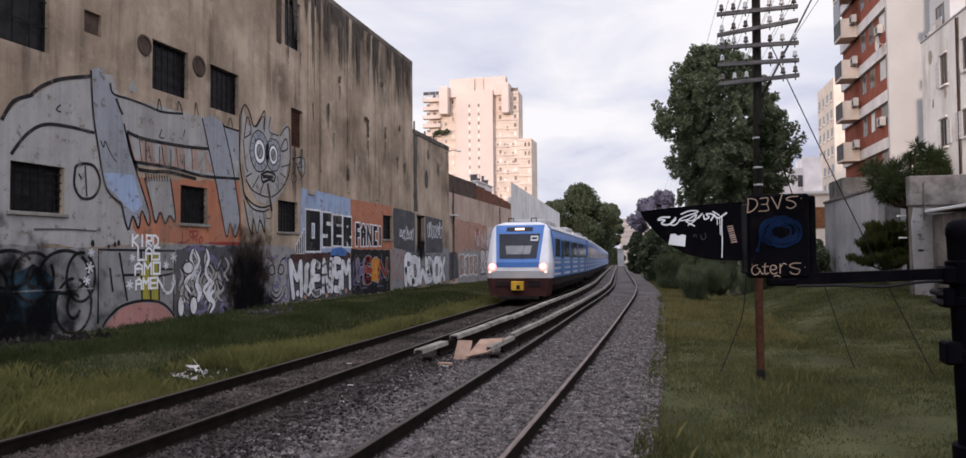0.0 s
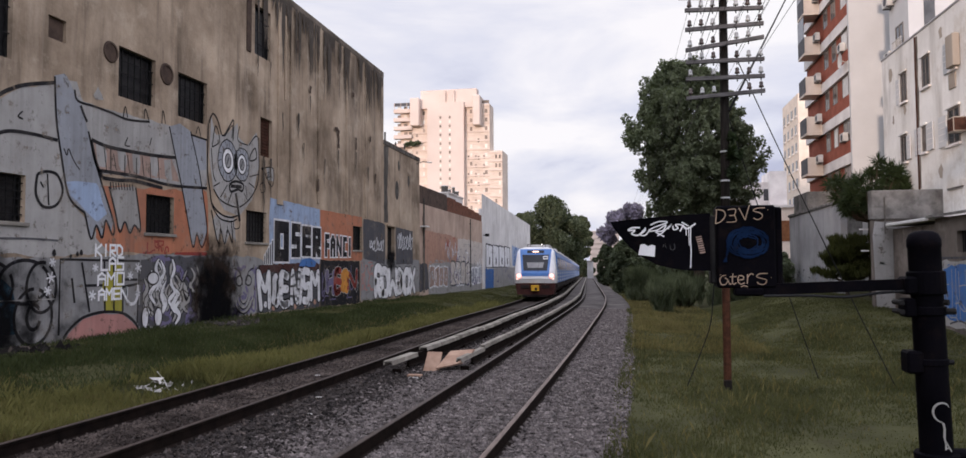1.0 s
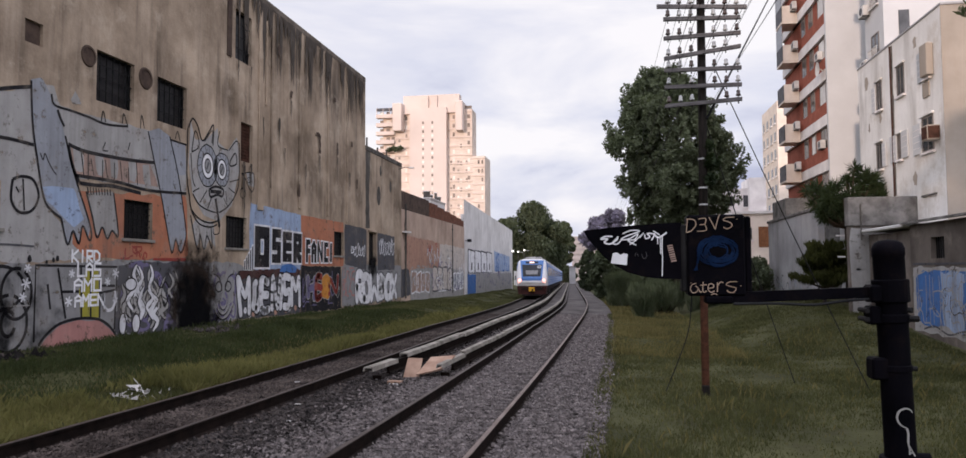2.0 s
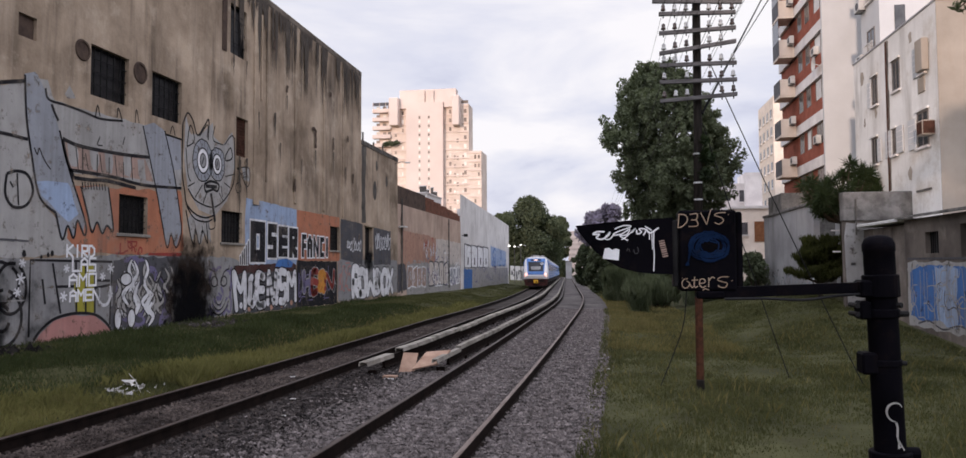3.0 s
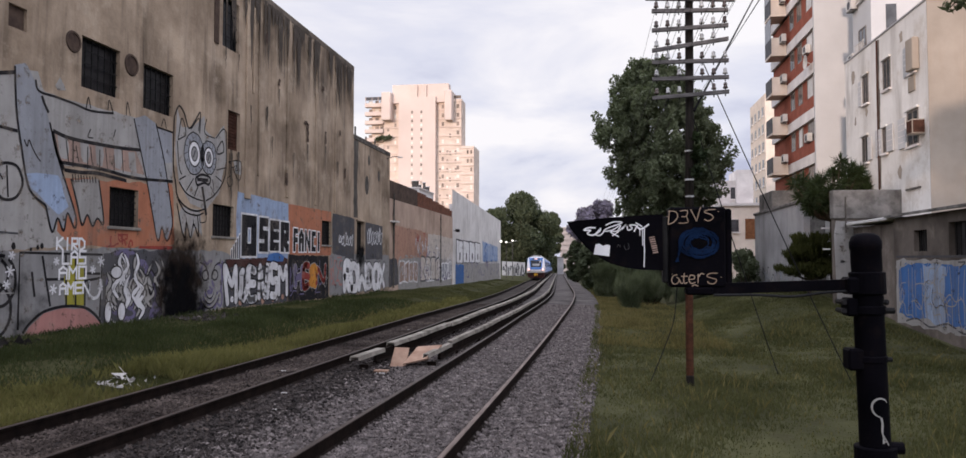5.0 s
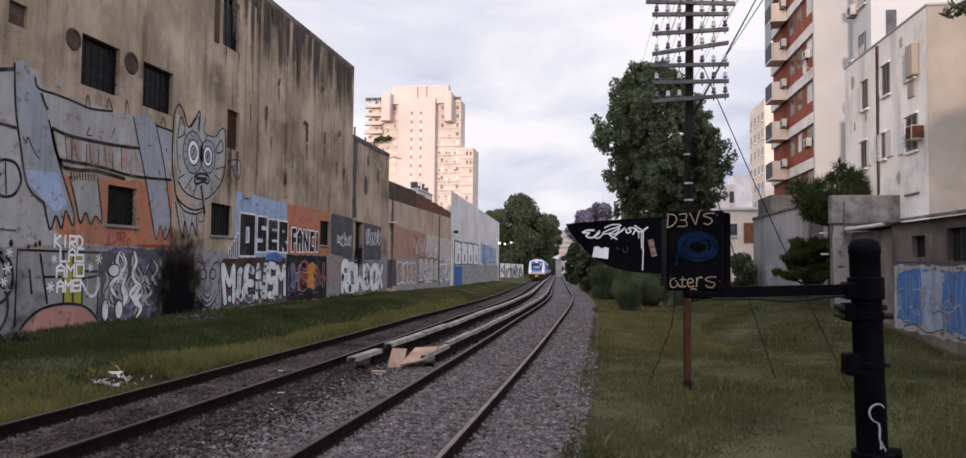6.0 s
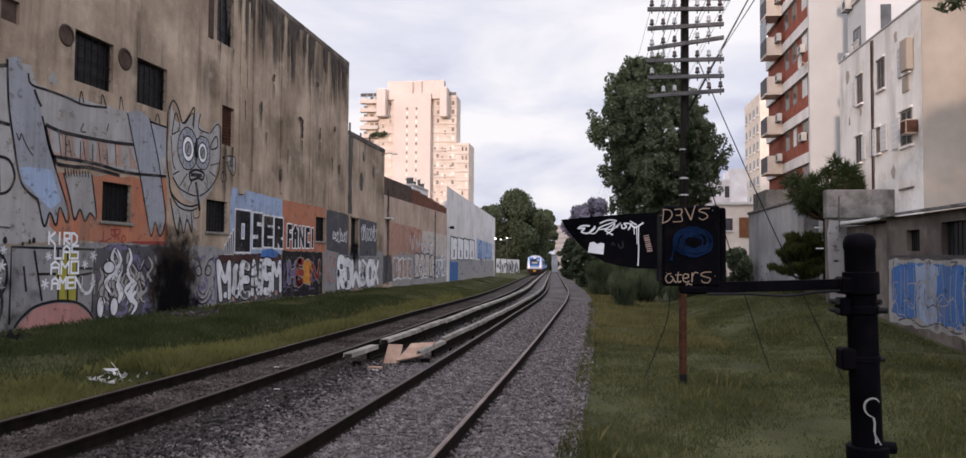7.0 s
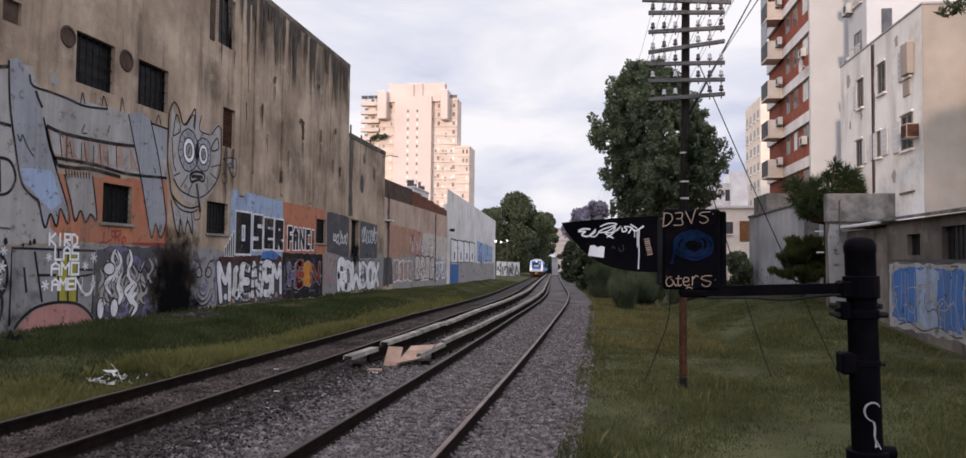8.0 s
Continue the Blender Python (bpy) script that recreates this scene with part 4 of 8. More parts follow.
# ---- buildings on the other side ----
def wall_window(parent, x, y0, y1, z0, z1, kind, sill=True):
    """A window in a wall that looks to -x."""
    w = Build().box(x - 0.03, x + 0.05, y0, y0 + 0.07, z0, z1).box(x - 0.03, x + 0.05, y1 - 0.07, y1, z0, z1).box(x - 0.03, x + 0.05, y0 + 0.07, y1 - 0.07, z1 - 0.07, z1).box(x - 0.03, x + 0.05, y0 + 0.07, y1 - 0.07, z0, z0 + 0.07).ob("window", M["frame_brown"], parent)
    Build().box(x - 0.008, x + 0.02, y0 + 0.07, y1 - 0.07, z0 + 0.07, z1 - 0.07).ob("pane", M[kind], w)
    if kind == "window_dark":
        ym = (y0 + y1) / 2
        Build().box(x - 0.025, x - 0.009, ym - 0.03, ym + 0.03, z0 + 0.07, z1 - 0.07).ob("mullion", M["frame_brown"], w)
    if sill:
        Build().box(x - 0.12, x, y0 - 0.1, y1 + 0.1, z0 - 0.09, z0 - 0.002, 0.01).ob("sill", M["white_band"], w)


def air_conditioner(parent, x, y, z):
    o = Build().box(x - 0.36, x - 0.04, y, y + 0.8, z, z + 0.55, 0.02).ob("air_conditioner", M["aircon"], parent, "wall-hung air conditioner unit")
    Build().tube([(x - 0.37, y + 0.36, z + 0.27), (x - 0.355, y + 0.36, z + 0.27)], 0.21, 14).ob("fan_grille", M["rail_grey"], o)
    for a in (0.1, 0.66):
        Build().box(x - 0.36, x, y + a, y + a + 0.04, z - 0.05, z - 0.002).ob("bracket", M["rail_grey"], o)


def make_white_block():
    t = thing("white_apartment_block", "off-white stained apartment block with small windows", "building")
    X = 12.5
    Build().box(X, 24, 30.15, 39.6, -0.4, 12.2).ob("wall", M["wall_white"], t)
    # Sheet on this one side puts warm low light into its beige.
    Build().box(X - 0.012, 24, 30.13, 30.149, -0.4, 12.2).ob("gable_render", M["wall_beige"], t, "beige gable sheet, warm low light put into its tone")
    Build().box(X - 0.04, 24.05, 30.08, 39.65, 12.2, 12.30, 0.02).ob("coping", M["wall_grey"], t)
    for y0, y1, z0, z1, k in ((36.38, 37.06, 9.57, 10.91, "window_dark"), (33.76, 34.58, 9.67, 10.99, "window_dark"), (31.2, 31.75, 9.75, 11.0, "window_dark"),
                              (36.55, 37.31, 6.82, 8.07, "window_dark"), (34.28, 34.72, 6.93, 8.05, "window_dark"), (31.08, 32.13, 6.83, 8.25, "window_dark")):
        wall_window(t, X, y0, y1, z0, z1, k)
        Build().box(X - 0.10, X - 0.001, y0 - 0.08, y1 + 0.08, z1 + 0.01, z1 + 0.10, 0.01).ob("lintel", M["wall_white"], t)
    for y0, y1, z0, z1 in ((33.52, 34.22, 6.93, 8.09), (34.78, 35.5, 6.9, 8.08), (32.2, 32.95, 6.85, 8.1), (36.04, 36.48, 6.88, 7.95), (37.14, 37.6, 9.6, 10.76), (31.85, 32.3, 9.7, 10.9)):
        o = Build().box(X - 0.07, X - 0.02, y0, y1, z0, z1, 0.008).ob("shutter", M["wall_white_clean"], t, "folded white metal shutter")
        for i in range(1, 5):
            z = z0 + (z1 - z0) * i / 5
            Build().box(X - 0.078, X - 0.071, y0 + 0.05, y1 - 0.05, z - 0.012, z + 0.012).ob("slat", M["white_band"], o)
    Build().box(X - 0.28, X - 0.02, 30.85, 31.5, 9.75, 11.0, 0.02).ob("blind_box", M["wall_beige"], t, "sun-bleached beige box over a window")
    Build().box(X - 0.05, X - 0.001, 31.3, 31.9, 9.0, 9.6, 0.01).ob("patch", M["wall_beige"], t)
    o = Build().box(X - 0.45, X, 30.55, 31.1, 7.15, 7.72, 0.02).ob("air_conditioner", M["wall_beige"], t, "dusty brown window air conditioner")
    Build().box(X - 0.47, X - 0.452, 30.6, 31.05, 7.2, 7.66).ob("grille", M["rust_sheet"], o)
    Build().box(X - 0.43, X - 0.02, 30.52, 30.549, 7.2, 7.67).ob("side_grille", M["rust_sheet"], o)
    for i in range(9):
        z = 12.1 - i * 0.74
        Build().box(X - 0.035 - 0.01 * (i % 2), X - 0.001, 35.0 + 0.03 * (i % 3), 35.24 + 0.03 * ((i * 2) % 3), z - 0.74, z - 0.002).ob("stained_chase", M["cornice"], t, "black-stained open pipe chase")
    Build().tube([(X - 0.06, 35.15, 3.0), (X - 0.06, 35.15, 12.1)], 0.035, 8).ob("drain_pipe", M["rust_sheet"], t, "rusty downpipe")
    Build().box(X - 0.06, X, 31.0, 32.35, 5.08, 5.15).ob("ledge", M["cornice"], t)
    for y, z, r in ((32.6, 11.5, 0.25), (38.2, 9.0, 0.2), (33.0, 5.9, 0.3), (38.4, 11.2, 0.35), (36.7, 9.2, 0.22)):
        Build().poly(looking_left(X), loose(ellipse(y, z, r * 0.7, r, 12)[:-1], 0.06, random.Random(int(y * 10)), step=0.1), 0.004).ob("flaked_patch", M["wall_beige"], t, "flaked paint patch")
    # taller white wing behind
    w = thing("white_tower_block", "taller clean white apartment block behind the stained one", "building")
    Build().box(13.8, 26, 39.62, 42.3, -0.4, 30).ob("wall", M["wall_white_clean"], w)
    for k in range(5):
        z = 12.9 + k * 2.95
        wall_window(w, 13.8, 40.3, 41.4, z, z + 1.5, "window_dark")
        air_conditioner(w, 13.8, 41.45, z - 0.2)
        g = Build().box(14.5, 15.0, 39.59, 39.618, z + 0.9, z + 2.3).ob("window", M["window_dark"], w)
        Build().box(14.42, 15.08, 39.50, 39.588, z + 0.8, z + 0.89, 0.01).ob("sill", M["white_band"], g)
        r = Build().box(13.61, 13.65, 40.2, 41.5, z + 0.7, z + 0.74).ob("railing", M["aircon"], w)
        for i in range(9):
            Build().box(13.62, 13.64, 40.2 + i * 0.16, 40.22 + i * 0.16, z - 0.1, z + 0.7).ob("bar", M["aircon"], r)


def make_red_block():
    t = thing("red_apartment_block", "apartment block with brick-red panels, white bands and cream balconies", "building")
    X, Y0, Y1 = 14.0, 50.0, 62.0
    Build().box(X + 0.15, 30, Y0 + 0.3, Y1, -2.6, 33).ob("core", M["red_panel"], t)
    Build().box(X - 0.05, 30, Y0, Y0 + 0.298, -2.6, 33).ob("gable", M["wall_white_clean"], t, "blank off-white gable")
    rng = random.Random(6)
    for k in range(11):
        z = 3.0 + k * 2.95
        Build().box(X - 0.05, X + 0.148, Y0 + 0.302, Y1, z - 0.35, z + 0.35).ob("slab_band", M["white_band"], t)
        Build().box(X, X + 0.149, Y0 + 0.302, Y1, z + 0.352, z + 1.15).ob("panel", M["red_panel"], t)
        for y0, y1 in ((50.9, 52.3), (53.6, 54.6)):
            wall_window(t, X + 0.12, y0, y1, z + 1.17, z + 2.55, "window_dark" if rng.random() < 0.6 else "blind", False)
        wall_window(t, X + 0.12, 55.6, 56.6, z + 0.6, z + 2.55, "window_dark", False)
        if k % 2 == 0 or rng.random() < 0.4:
            air_conditioner(t, X + 0.1, 51.0 + rng.uniform(0, 0.4), z + 1.2)
        air_conditioner(t, X - 0.2, 56.2, z + 0.5)
        b = Build().box(X - 1.15, X + 0.15, 57.0, 58.9, z - 0.35, z - 0.2).ob("balcony", M["cream"], t, "cream concrete balcony with a dark railing")
        Build().box(X - 1.10, X - 0.06, 57.0, 57.1, z - 0.198, z + 1.0, 0.02).ob("end_panel", M["cream"], b)
        Build().box(X - 1.15, X - 1.11, 57.02, 58.9, z - 0.198, z + 0.95).ob("railing", M["rail_grey"], b)
        if k in (5, 6):
            Build().box(X - 1.15, X - 1.13, 57.02, 58.9, z + 0.95, z + 2.5).ob("glazing", M["window_dark"], b, "glazed-in balcony")
    d = Build()
    ring = [(X - 0.45, 50.7 + 0.5 * math.cos(a), 15.2 + 0.5 * math.sin(a)) for a in [2 * math.pi * i / 18 for i in range(18)]]
    d.add([(X - 0.30, 50.7, 15.2)] + ring, [(0, 1 + i, 1 + (i + 1) % 18) for i in range(18)])
    d.tube([(X + 0.1, 50.7, 15.0), (X - 0.3, 50.7, 15.2)], 0.03, 6)
    d.ob("satellite_dish", M["aircon"], t, "grey satellite dish on the wall")
    # slim far block
    f = thing("far_block", "slim cream apartment block in the distance", "building")
    Build().box(27.8, 32.0, 128, 140, -2.6, 30).ob("wall", M["cream"], f)
    for k in range(9):
        for y in (129.2, 132.0, 135.0, 138.0):
            Build().box(27.75, 27.9, y, y + 1.2, 3 + k * 2.95, 4.4 + k * 2.95).ob("window", M["window_dark"], f)
            Build().box(27.66, 27.8, y - 0.2, y + 1.4, 2.7 + k * 2.95, 2.95 + k * 2.95).ob("ledge", M["white_band"], f)
    h = thing("cream_house", "low cream house with a flat roof and brown shutter", "house")
    Build().box(13.5, 24, 84, 95, -2.6, 8.2).ob("wall", M["cream"], h)
    Build().box(12.1, 17.6, 88, 98, 8.2, 11.4).ob("upper_floor", M["white_band"], h)
    Build().box(15.7, 17.5, 87.0, 92, 8.6, 12.5).ob("tank_room", M["white_band"], h)
    Build().box(13.3, 24.2, 83.8, 95.2, 8.2, 8.5).ob("roof_edge", M["white_band"], h)
    Build().box(16.0, 17.2, 83.93, 84.05, 4.6, 6.8).ob("shutter", M["shutter_brown"], h)
    for x, z, w, d in ((13.1, 9.4, 1.1, 1.1), (15.2, 9.3, 0.6, 1.3), (14.4, 5.4, 0.9, 1.3), (18.6, 5.0, 1.0, 1.5)):
        Build().box(x, x + w, 83.9 if z < 8 else 87.9, 84.02 if z < 8 else 88.1, z, z + d).ob("window", M["window_dark"], h)
        Build().box(x - 0.15, x + w + 0.15, 83.8 if z < 8 else 87.8, 83.9 if z < 8 else 87.9, z - 0.16, z - 0.02).ob("sill", M["white_band"], h)
    air_conditioner(h, 14.5, 85, 3.2)


def make_sheds():
    t = thing("trackside_shed", "patched low shed with a blue graffiti band", "shed")
    X = 10.5
    wins = [(25.7, 26.7, 2.55, 3.25), (22.6, 24.2, 2.4, 3.4), (19.4, 20.6, 2.4, 3.2)]
    b = Build()
    ys = sorted({14.0, 28.4, *[w[0] for w in wins], *[w[1] for w in wins]})
    zs = sorted({-0.4, 3.75, *[w[2] for w in wins], *[w[3] for w in wins]})
    for i in range(len(ys) - 1):
        for j in range(len(zs) - 1):
            cy, cz = (ys[i] + ys[i + 1]) / 2, (zs[j] + zs[j + 1]) / 2
            if not any(w[0] < cy < w[1] and w[2] < cz < w[3] for w in wins):
                b.box(X, X + 0.25, ys[i], ys[i + 1], zs[j], zs[j + 1])
    fuse(b.ob("wall", M["shed_wall"], t))
    for w in wins:
        g = Build().box(X + 0.18, X + 0.2, *w).ob("window", M["pane"], t)
        for i in range(1, 6):
            y = w[0] + (w[1] - w[0]) * i / 6
            Build().box(X + 0.1, X + 0.12, y - 0.012, y + 0.012, w[2], w[3]).ob("bar", M["iron"], g)
    Build().box(X + 0.252, 14, 14.0, 28.4, -0.4, 3.7).ob("inner_wall", M["cement"], t)
    Build().add([(X - 0.25, 13.8, 3.78), (X - 0.25, 28.6, 3.78), (X - 0.25, 28.6, 3.86), (X - 0.25, 13.8, 3.86), (14.0, 13.8, 4.3), (14.0, 28.6, 4.3), (14.0, 28.6, 4.38), (14.0, 13.8, 4.38)],
                [(0, 1, 2, 3), (4, 7, 6, 5), (3, 2, 6, 7), (0, 4, 5, 1), (0, 3, 7, 4), (1, 5, 6, 2)]).ob("roof", M["cement"], t, "thin grey roof sheet")
    u = thing("cement_outbuilding", "bare cement outbuilding with a flat roof", "shed")
    Build().box(9.85, 14, 33.0, 33.3, -0.4, 4.0).box(11.4, 14, 33.3, 37.0, -0.4, 3.9).ob("wall", M["shed_wall"], u)
    Build().box(9.8, 14, 32.9, 33.35, 4.0, 5.2, 0.03).ob("parapet", M["cement"], u, "grey unpainted cement parapet")
    Build().box(10.6, 14, 28.42, 32.9, -0.4, 3.6).ob("lean_to", M["shed_wall"], u)
    Build().box(10.3, 14, 28.42, 32.85, 3.70, 3.82, 0.02).ob("awning", M["panel_white"], u, "white painted awning edge")
    for z, x in ((3.6, 9.5), (2.7, 9.55)):
        Build().box(x, 9.85, 33.5, 33.56, z, z + 0.06).ob("spigot", M["white_band"], u)
    Build().tube([(10.3, 32.86, 4.9), (10.3, 32.86, 3.4)], 0.03, 6).ob("drain_pipe", M["cornice"], u)
    v = thing("garden_wall_house", "pale grey house wall scrawled with graffiti beside the grass", "house")
    Build().box(10.5, 10.8, 40.0, 51.9, -0.4, 5.25).ob("wall", M["wall_grey"], v)
    Build().box(10.42, 10.88, 39.95, 51.95, 5.25, 5.4, 0.02).ob("coping", M["cement"], v)
    Build().box(10.81, 13.9, 48.2, 51.9, -0.4, 6.6).ob("back_room", M["cement"], v)


make_white_block()
make_red_block()
make_sheds()


# plain unseen block closing the cutting behind the viewer, added to screen low sun
def make_sun_screen_block():
    t = thing("rear_block", "plain grey slab out of view, added to screen the low sun", "building")
    Build().box(-90, -24, -75, -60, -0.4, 32).box(-23.9, 60, -75, -60, -0.4, 13).ob("wall", M["wall_white"], t)
    for k in range(9):
        for i in range(20 if k < 3 else 5):
            Build().box(-55 + i * 5.7, -53 + i * 5.7, -60.1, -59.95, 2 + k * 3.4, 3.6 + k * 3.4).ob("window", M["window_dark"], t)


make_sun_screen_block()


# ---- trees ----
def leaves(name, centres, radii, count, size, mat, parent, seed, flat=0.8, slim=0.55, spiky=False):
    rng = np.random.default_rng(seed)
    c = np.array(centres, float)
    r = np.array(radii, float)
    w = r ** 2
    pick = rng.choice(len(c), count, p=w / w.sum())
    d = rng.normal(size=(count, 3))
    d /= np.linalg.norm(d, axis=1)[:, None]
    rad = r[pick] * (0.35 + 0.75 * rng.random(count) ** 0.6)
    p = c[pick] + d * rad[:, None] * np.array([1, 1, flat])
    a = rng.normal(size=(count, 3))
    a /= np.linalg.norm(a, axis=1)[:, None]
    if spiky == "up":
        a = d * 0.3 + a * 0.28 + np.array([0, 0, 0.9])
        a /= np.linalg.norm(a, axis=1)[:, None]
    elif spiky:
        a = d
    b = np.cross(a, rng.normal(size=(count, 3)))
    b /= np.linalg.norm(b, axis=1)[:, None]
    s = size * (0.6 + 0.8 * rng.random(count))
    a, b = a * s[:, None], b * (s * slim)[:, None]
    v = np.stack([p - a, p - b * 0.9, p + a, p + b], axis=1).reshape(-1, 3)
    f = np.arange(count * 4).reshape(-1, 4)
    me = bpy.data.meshes.new(name)
    me.from_pydata(v.tolist(), [], f.tolist())
    me.materials.append(mat)
    o = new(name, me)
    o.parent = parent
    return o


def make_tree(label, x, y, z, height, spread, low, seed, count, size, mat, category="tree", blobs=34, lean=0.0, tapered=False):
    """Tapered trunk, limbs that fork out to clumps, and leaves round the clumps."""
    t = thing("tree", label, category)
    z += fall(y)
    rng = random.Random(seed)
    base = Vector((x, y, z))
    top = Vector((x + lean, y, z + height * 0.86))
    trunk = Build()
    pts = [base.lerp(top, k / 6) + Vector((rng.uniform(-0.2, 0.2), rng.uniform(-0.2, 0.2), 0)) * (0 if k == 0 else 1) for k in range(7)]
    r0 = height * 0.022
    trunk.tube(pts, [r0 * (1.25 if k == 0 else 1 - k / 7.5) for k in range(7)], 9)
    trunk.ob("trunk", M["bark"], t, smooth=True)
    centres, radii = [], []
    for k in range(blobs):
        f = (k + rng.random()) / blobs
        zz = low + (height * 0.97 - low) * f
        shape = math.sin(math.pi * min(1.0, 0.07 + 0.93 * f) ** 0.9) ** 0.7
        if tapered:
            shape = min(1.0, 0.36 + 1.6 * f) * max(0.0, 1 - (max(0.0, f - 0.45) / 0.58) ** 2) ** 0.7
        a = k * 2.4 + rng.uniform(-0.6, 0.6)
        rr = spread * shape * (rng.uniform(0.35, 1.0) if tapered else rng.uniform(0.35, 0.92))
        c = Vector((x + lean * f + rr * math.cos(a), y + rr * math.sin(a), z + zz))
        centres.append(tuple(c))
        radii.append(spread * (rng.uniform(0.10, 0.235) if tapered else rng.uniform(0.13, 0.30)))
        if k % 2 == 0:
            s = base.lerp(top, max(0.12, min(0.95, (zz - 0.18 * height) / (height * 0.86))))
            m = s.lerp(c, 0.5) + Vector((0, 0, -0.06 * rr))
            Build().tube([s, m, c], [r0 * 0.38, r0 * 0.22, r0 * 0.08], 5).ob("limb", M["bark"], t)
    leaves("crown", centres, radii, count, size, mat, t, seed)
    return t


def make_broad_tree():
    """A tall tree whose crown is widest below its middle, in many upright tufts with gaps."""
    t = thing("tree", "tall broad green tree in full leaf behind the line pole", "tree")
    x, y, z0 = 4.9, 55.0, -0.3
    rng = random.Random(111)
    Build().tube([(x, y, z0 - 0.3), (x + 0.1, y, 2.5), (x - 0.1, y + 0.1, 6.0), (x - 0.3, y, 10.0), (x - 0.6, y, 14.5)], [0.42, 0.34, 0.29, 0.2, 0.07], 10).ob("trunk", M["bark"], t, smooth=True)
    # height, middle and half width of the crown
    shape = ((4.6, 4.6, 2.6), (7.0, 4.9, 3.7), (8.6, 5.2, 4.4), (11.0, 4.9, 4.7), (13.0, 4.3, 3.9), (14.8, 4.1, 2.4), (16.1, 3.9, 0.9))
    centres, radii = [], []
    for k in range(250):
        zz = 4.6 + 11.5 * ((k + rng.random()) / 250) ** 0.9
        for (za, ca, wa), (zb, cb, wb) in zip(shape, shape[1:]):
            if za <= zz <= zb:
                f = (zz - za) / (zb - za)
                mid, half = ca + (cb - ca) * f, wa + (wb - wa) * f
        a = k * 2.4 + rng.uniform(-0.5, 0.5)
        lump = 1.0 + 0.12 * math.sin(3 * a + zz) + 0.10 * math.sin(zz * 2.1 + a)
        rr = half * lump * rng.uniform(0.45, 0.97)
        c = Vector((mid + rr * math.cos(a), y + rr * math.sin(a), zz))
        r = rng.uniform(0.38, 0.85)
        for j in range(7):
            centres.append((c.x + rng.uniform(-0.75, 0.75), c.y + rng.uniform(-0.75, 0.75), c.z + rng.uniform(-0.5, 0.75)))
            radii.append(r * rng.uniform(0.25, 0.68))
        if k % 4 == 0:
            s = Vector((x - 0.04 * zz, y, max(2.6, zz - 2.6 - 0.3 * rr)))
            Build().tube([s, s.lerp(c, 0.5) + Vector((0, 0, -0.25)), c], [0.07, 0.045, 0.015], 5).ob("limb", M["bark"], t)
    leaves("crown", centres, radii, 125000, 0.115, M["leaf"], t, 11, 1.15)


def make_pine_bush():
    t = thing("shrub", "dark green layered bush against the garden wall", "shrub", "trackside shrubs")
    rng = random.Random(21)
    base = Vector((9.7, 36.3, 0.3))
    tips = []
    Build().tube([base, (9.75, 36.3, 1.3), (9.9, 36.3, 2.6)], [0.10, 0.08, 0.04], 8).ob("trunk", M["bark"], t)
    for k in range(70):
        f = rng.random()
        a = rng.uniform(0, 6.28)
        r = 1.45 * (1 - 0.45 * f) * rng.uniform(0.35, 1.0)
        tip = Vector((9.55 + 0.35 * f + r * math.cos(a), 36.2 + 0.8 * r * math.sin(a), 1.55 + 1.75 * f + 0.12 * r))
        s = Vector((9.75, 36.3, max(1.0, tip.z - 0.55)))
        Build().tube([s, s.lerp(tip, 0.6) + Vector((0, 0, -0.08)), tip], [0.03, 0.02, 0.008], 5).ob("branch", M["bark"], t)
        tips.append(tuple(tip))
        tips.append(tuple(s.lerp(tip, 0.7)))
    leaves("foliage", tips, [0.26] * len(tips), 17000, 0.12, M["leaf_warm"], t, 21, 0.55, 0.16, "up")


def make_shrub(label, x, y, z, w, h, seed, count, size, mat, slim=0.55):
    t = thing("shrub", label, "shrub", "trackside shrubs")
    z += fall(y)
    rng = random.Random(seed)
    centres, radii = [], []
    for k in range(14 if slim > 0.3 else 34):
        a = rng.uniform(0, 6.28)
        rr = w * 0.5 * rng.uniform(0.1, 0.95)
        c = (x + rr * math.cos(a), y + rr * math.sin(a), z + h * rng.uniform(0.18, 0.85))
        centres.append(c)
        radii.append(min(w, h) * (rng.uniform(0.2, 0.34) if slim > 0.3 else rng.uniform(0.12, 0.24)))
        Build().tube([(x + rr * 0.2 * math.cos(a), y + rr * 0.2 * math.sin(a), z - 0.1), c], [0.03, 0.012], 5).ob("stem", M["bark"], t)
    leaves("foliage", centres, radii, count, size, mat, t, seed, 1.0, slim, "up" if slim < 0.3 else False)


make_tower()
make_broad_tree()
make_tree("large dark broadleaf tree arching over the far tracks", -20.6, 205, -0.3, 22.3, 11.8, 3.5, 12, 30000, 0.36, M["leaf_far"], blobs=52)
make_tree("dark broadleaf tree at the bend of the line", -31, 226, -0.3, 20, 9.0, 3.0, 13, 13000, 0.42, M["leaf_far"], blobs=30)
make_tree("dark broadleaf tree deep in the cutting", -17.6, 300, -0.3, 24, 7.0, 0.5, 14, 16000, 0.6, M["leaf_far"], blobs=30)
make_tree("dark broadleaf tree closing the view down the line", -30, 330, -0.3, 26, 14.0, 0.5, 15, 18000, 0.65, M["leaf_far"], blobs=34)
make_tree("jacaranda in lilac bloom over darker shrubs", 0.4, 112, -0.3, 12.2, 4.6, 4.2, 16, 6500, 0.34, M["leaf_lilac"], blobs=26)
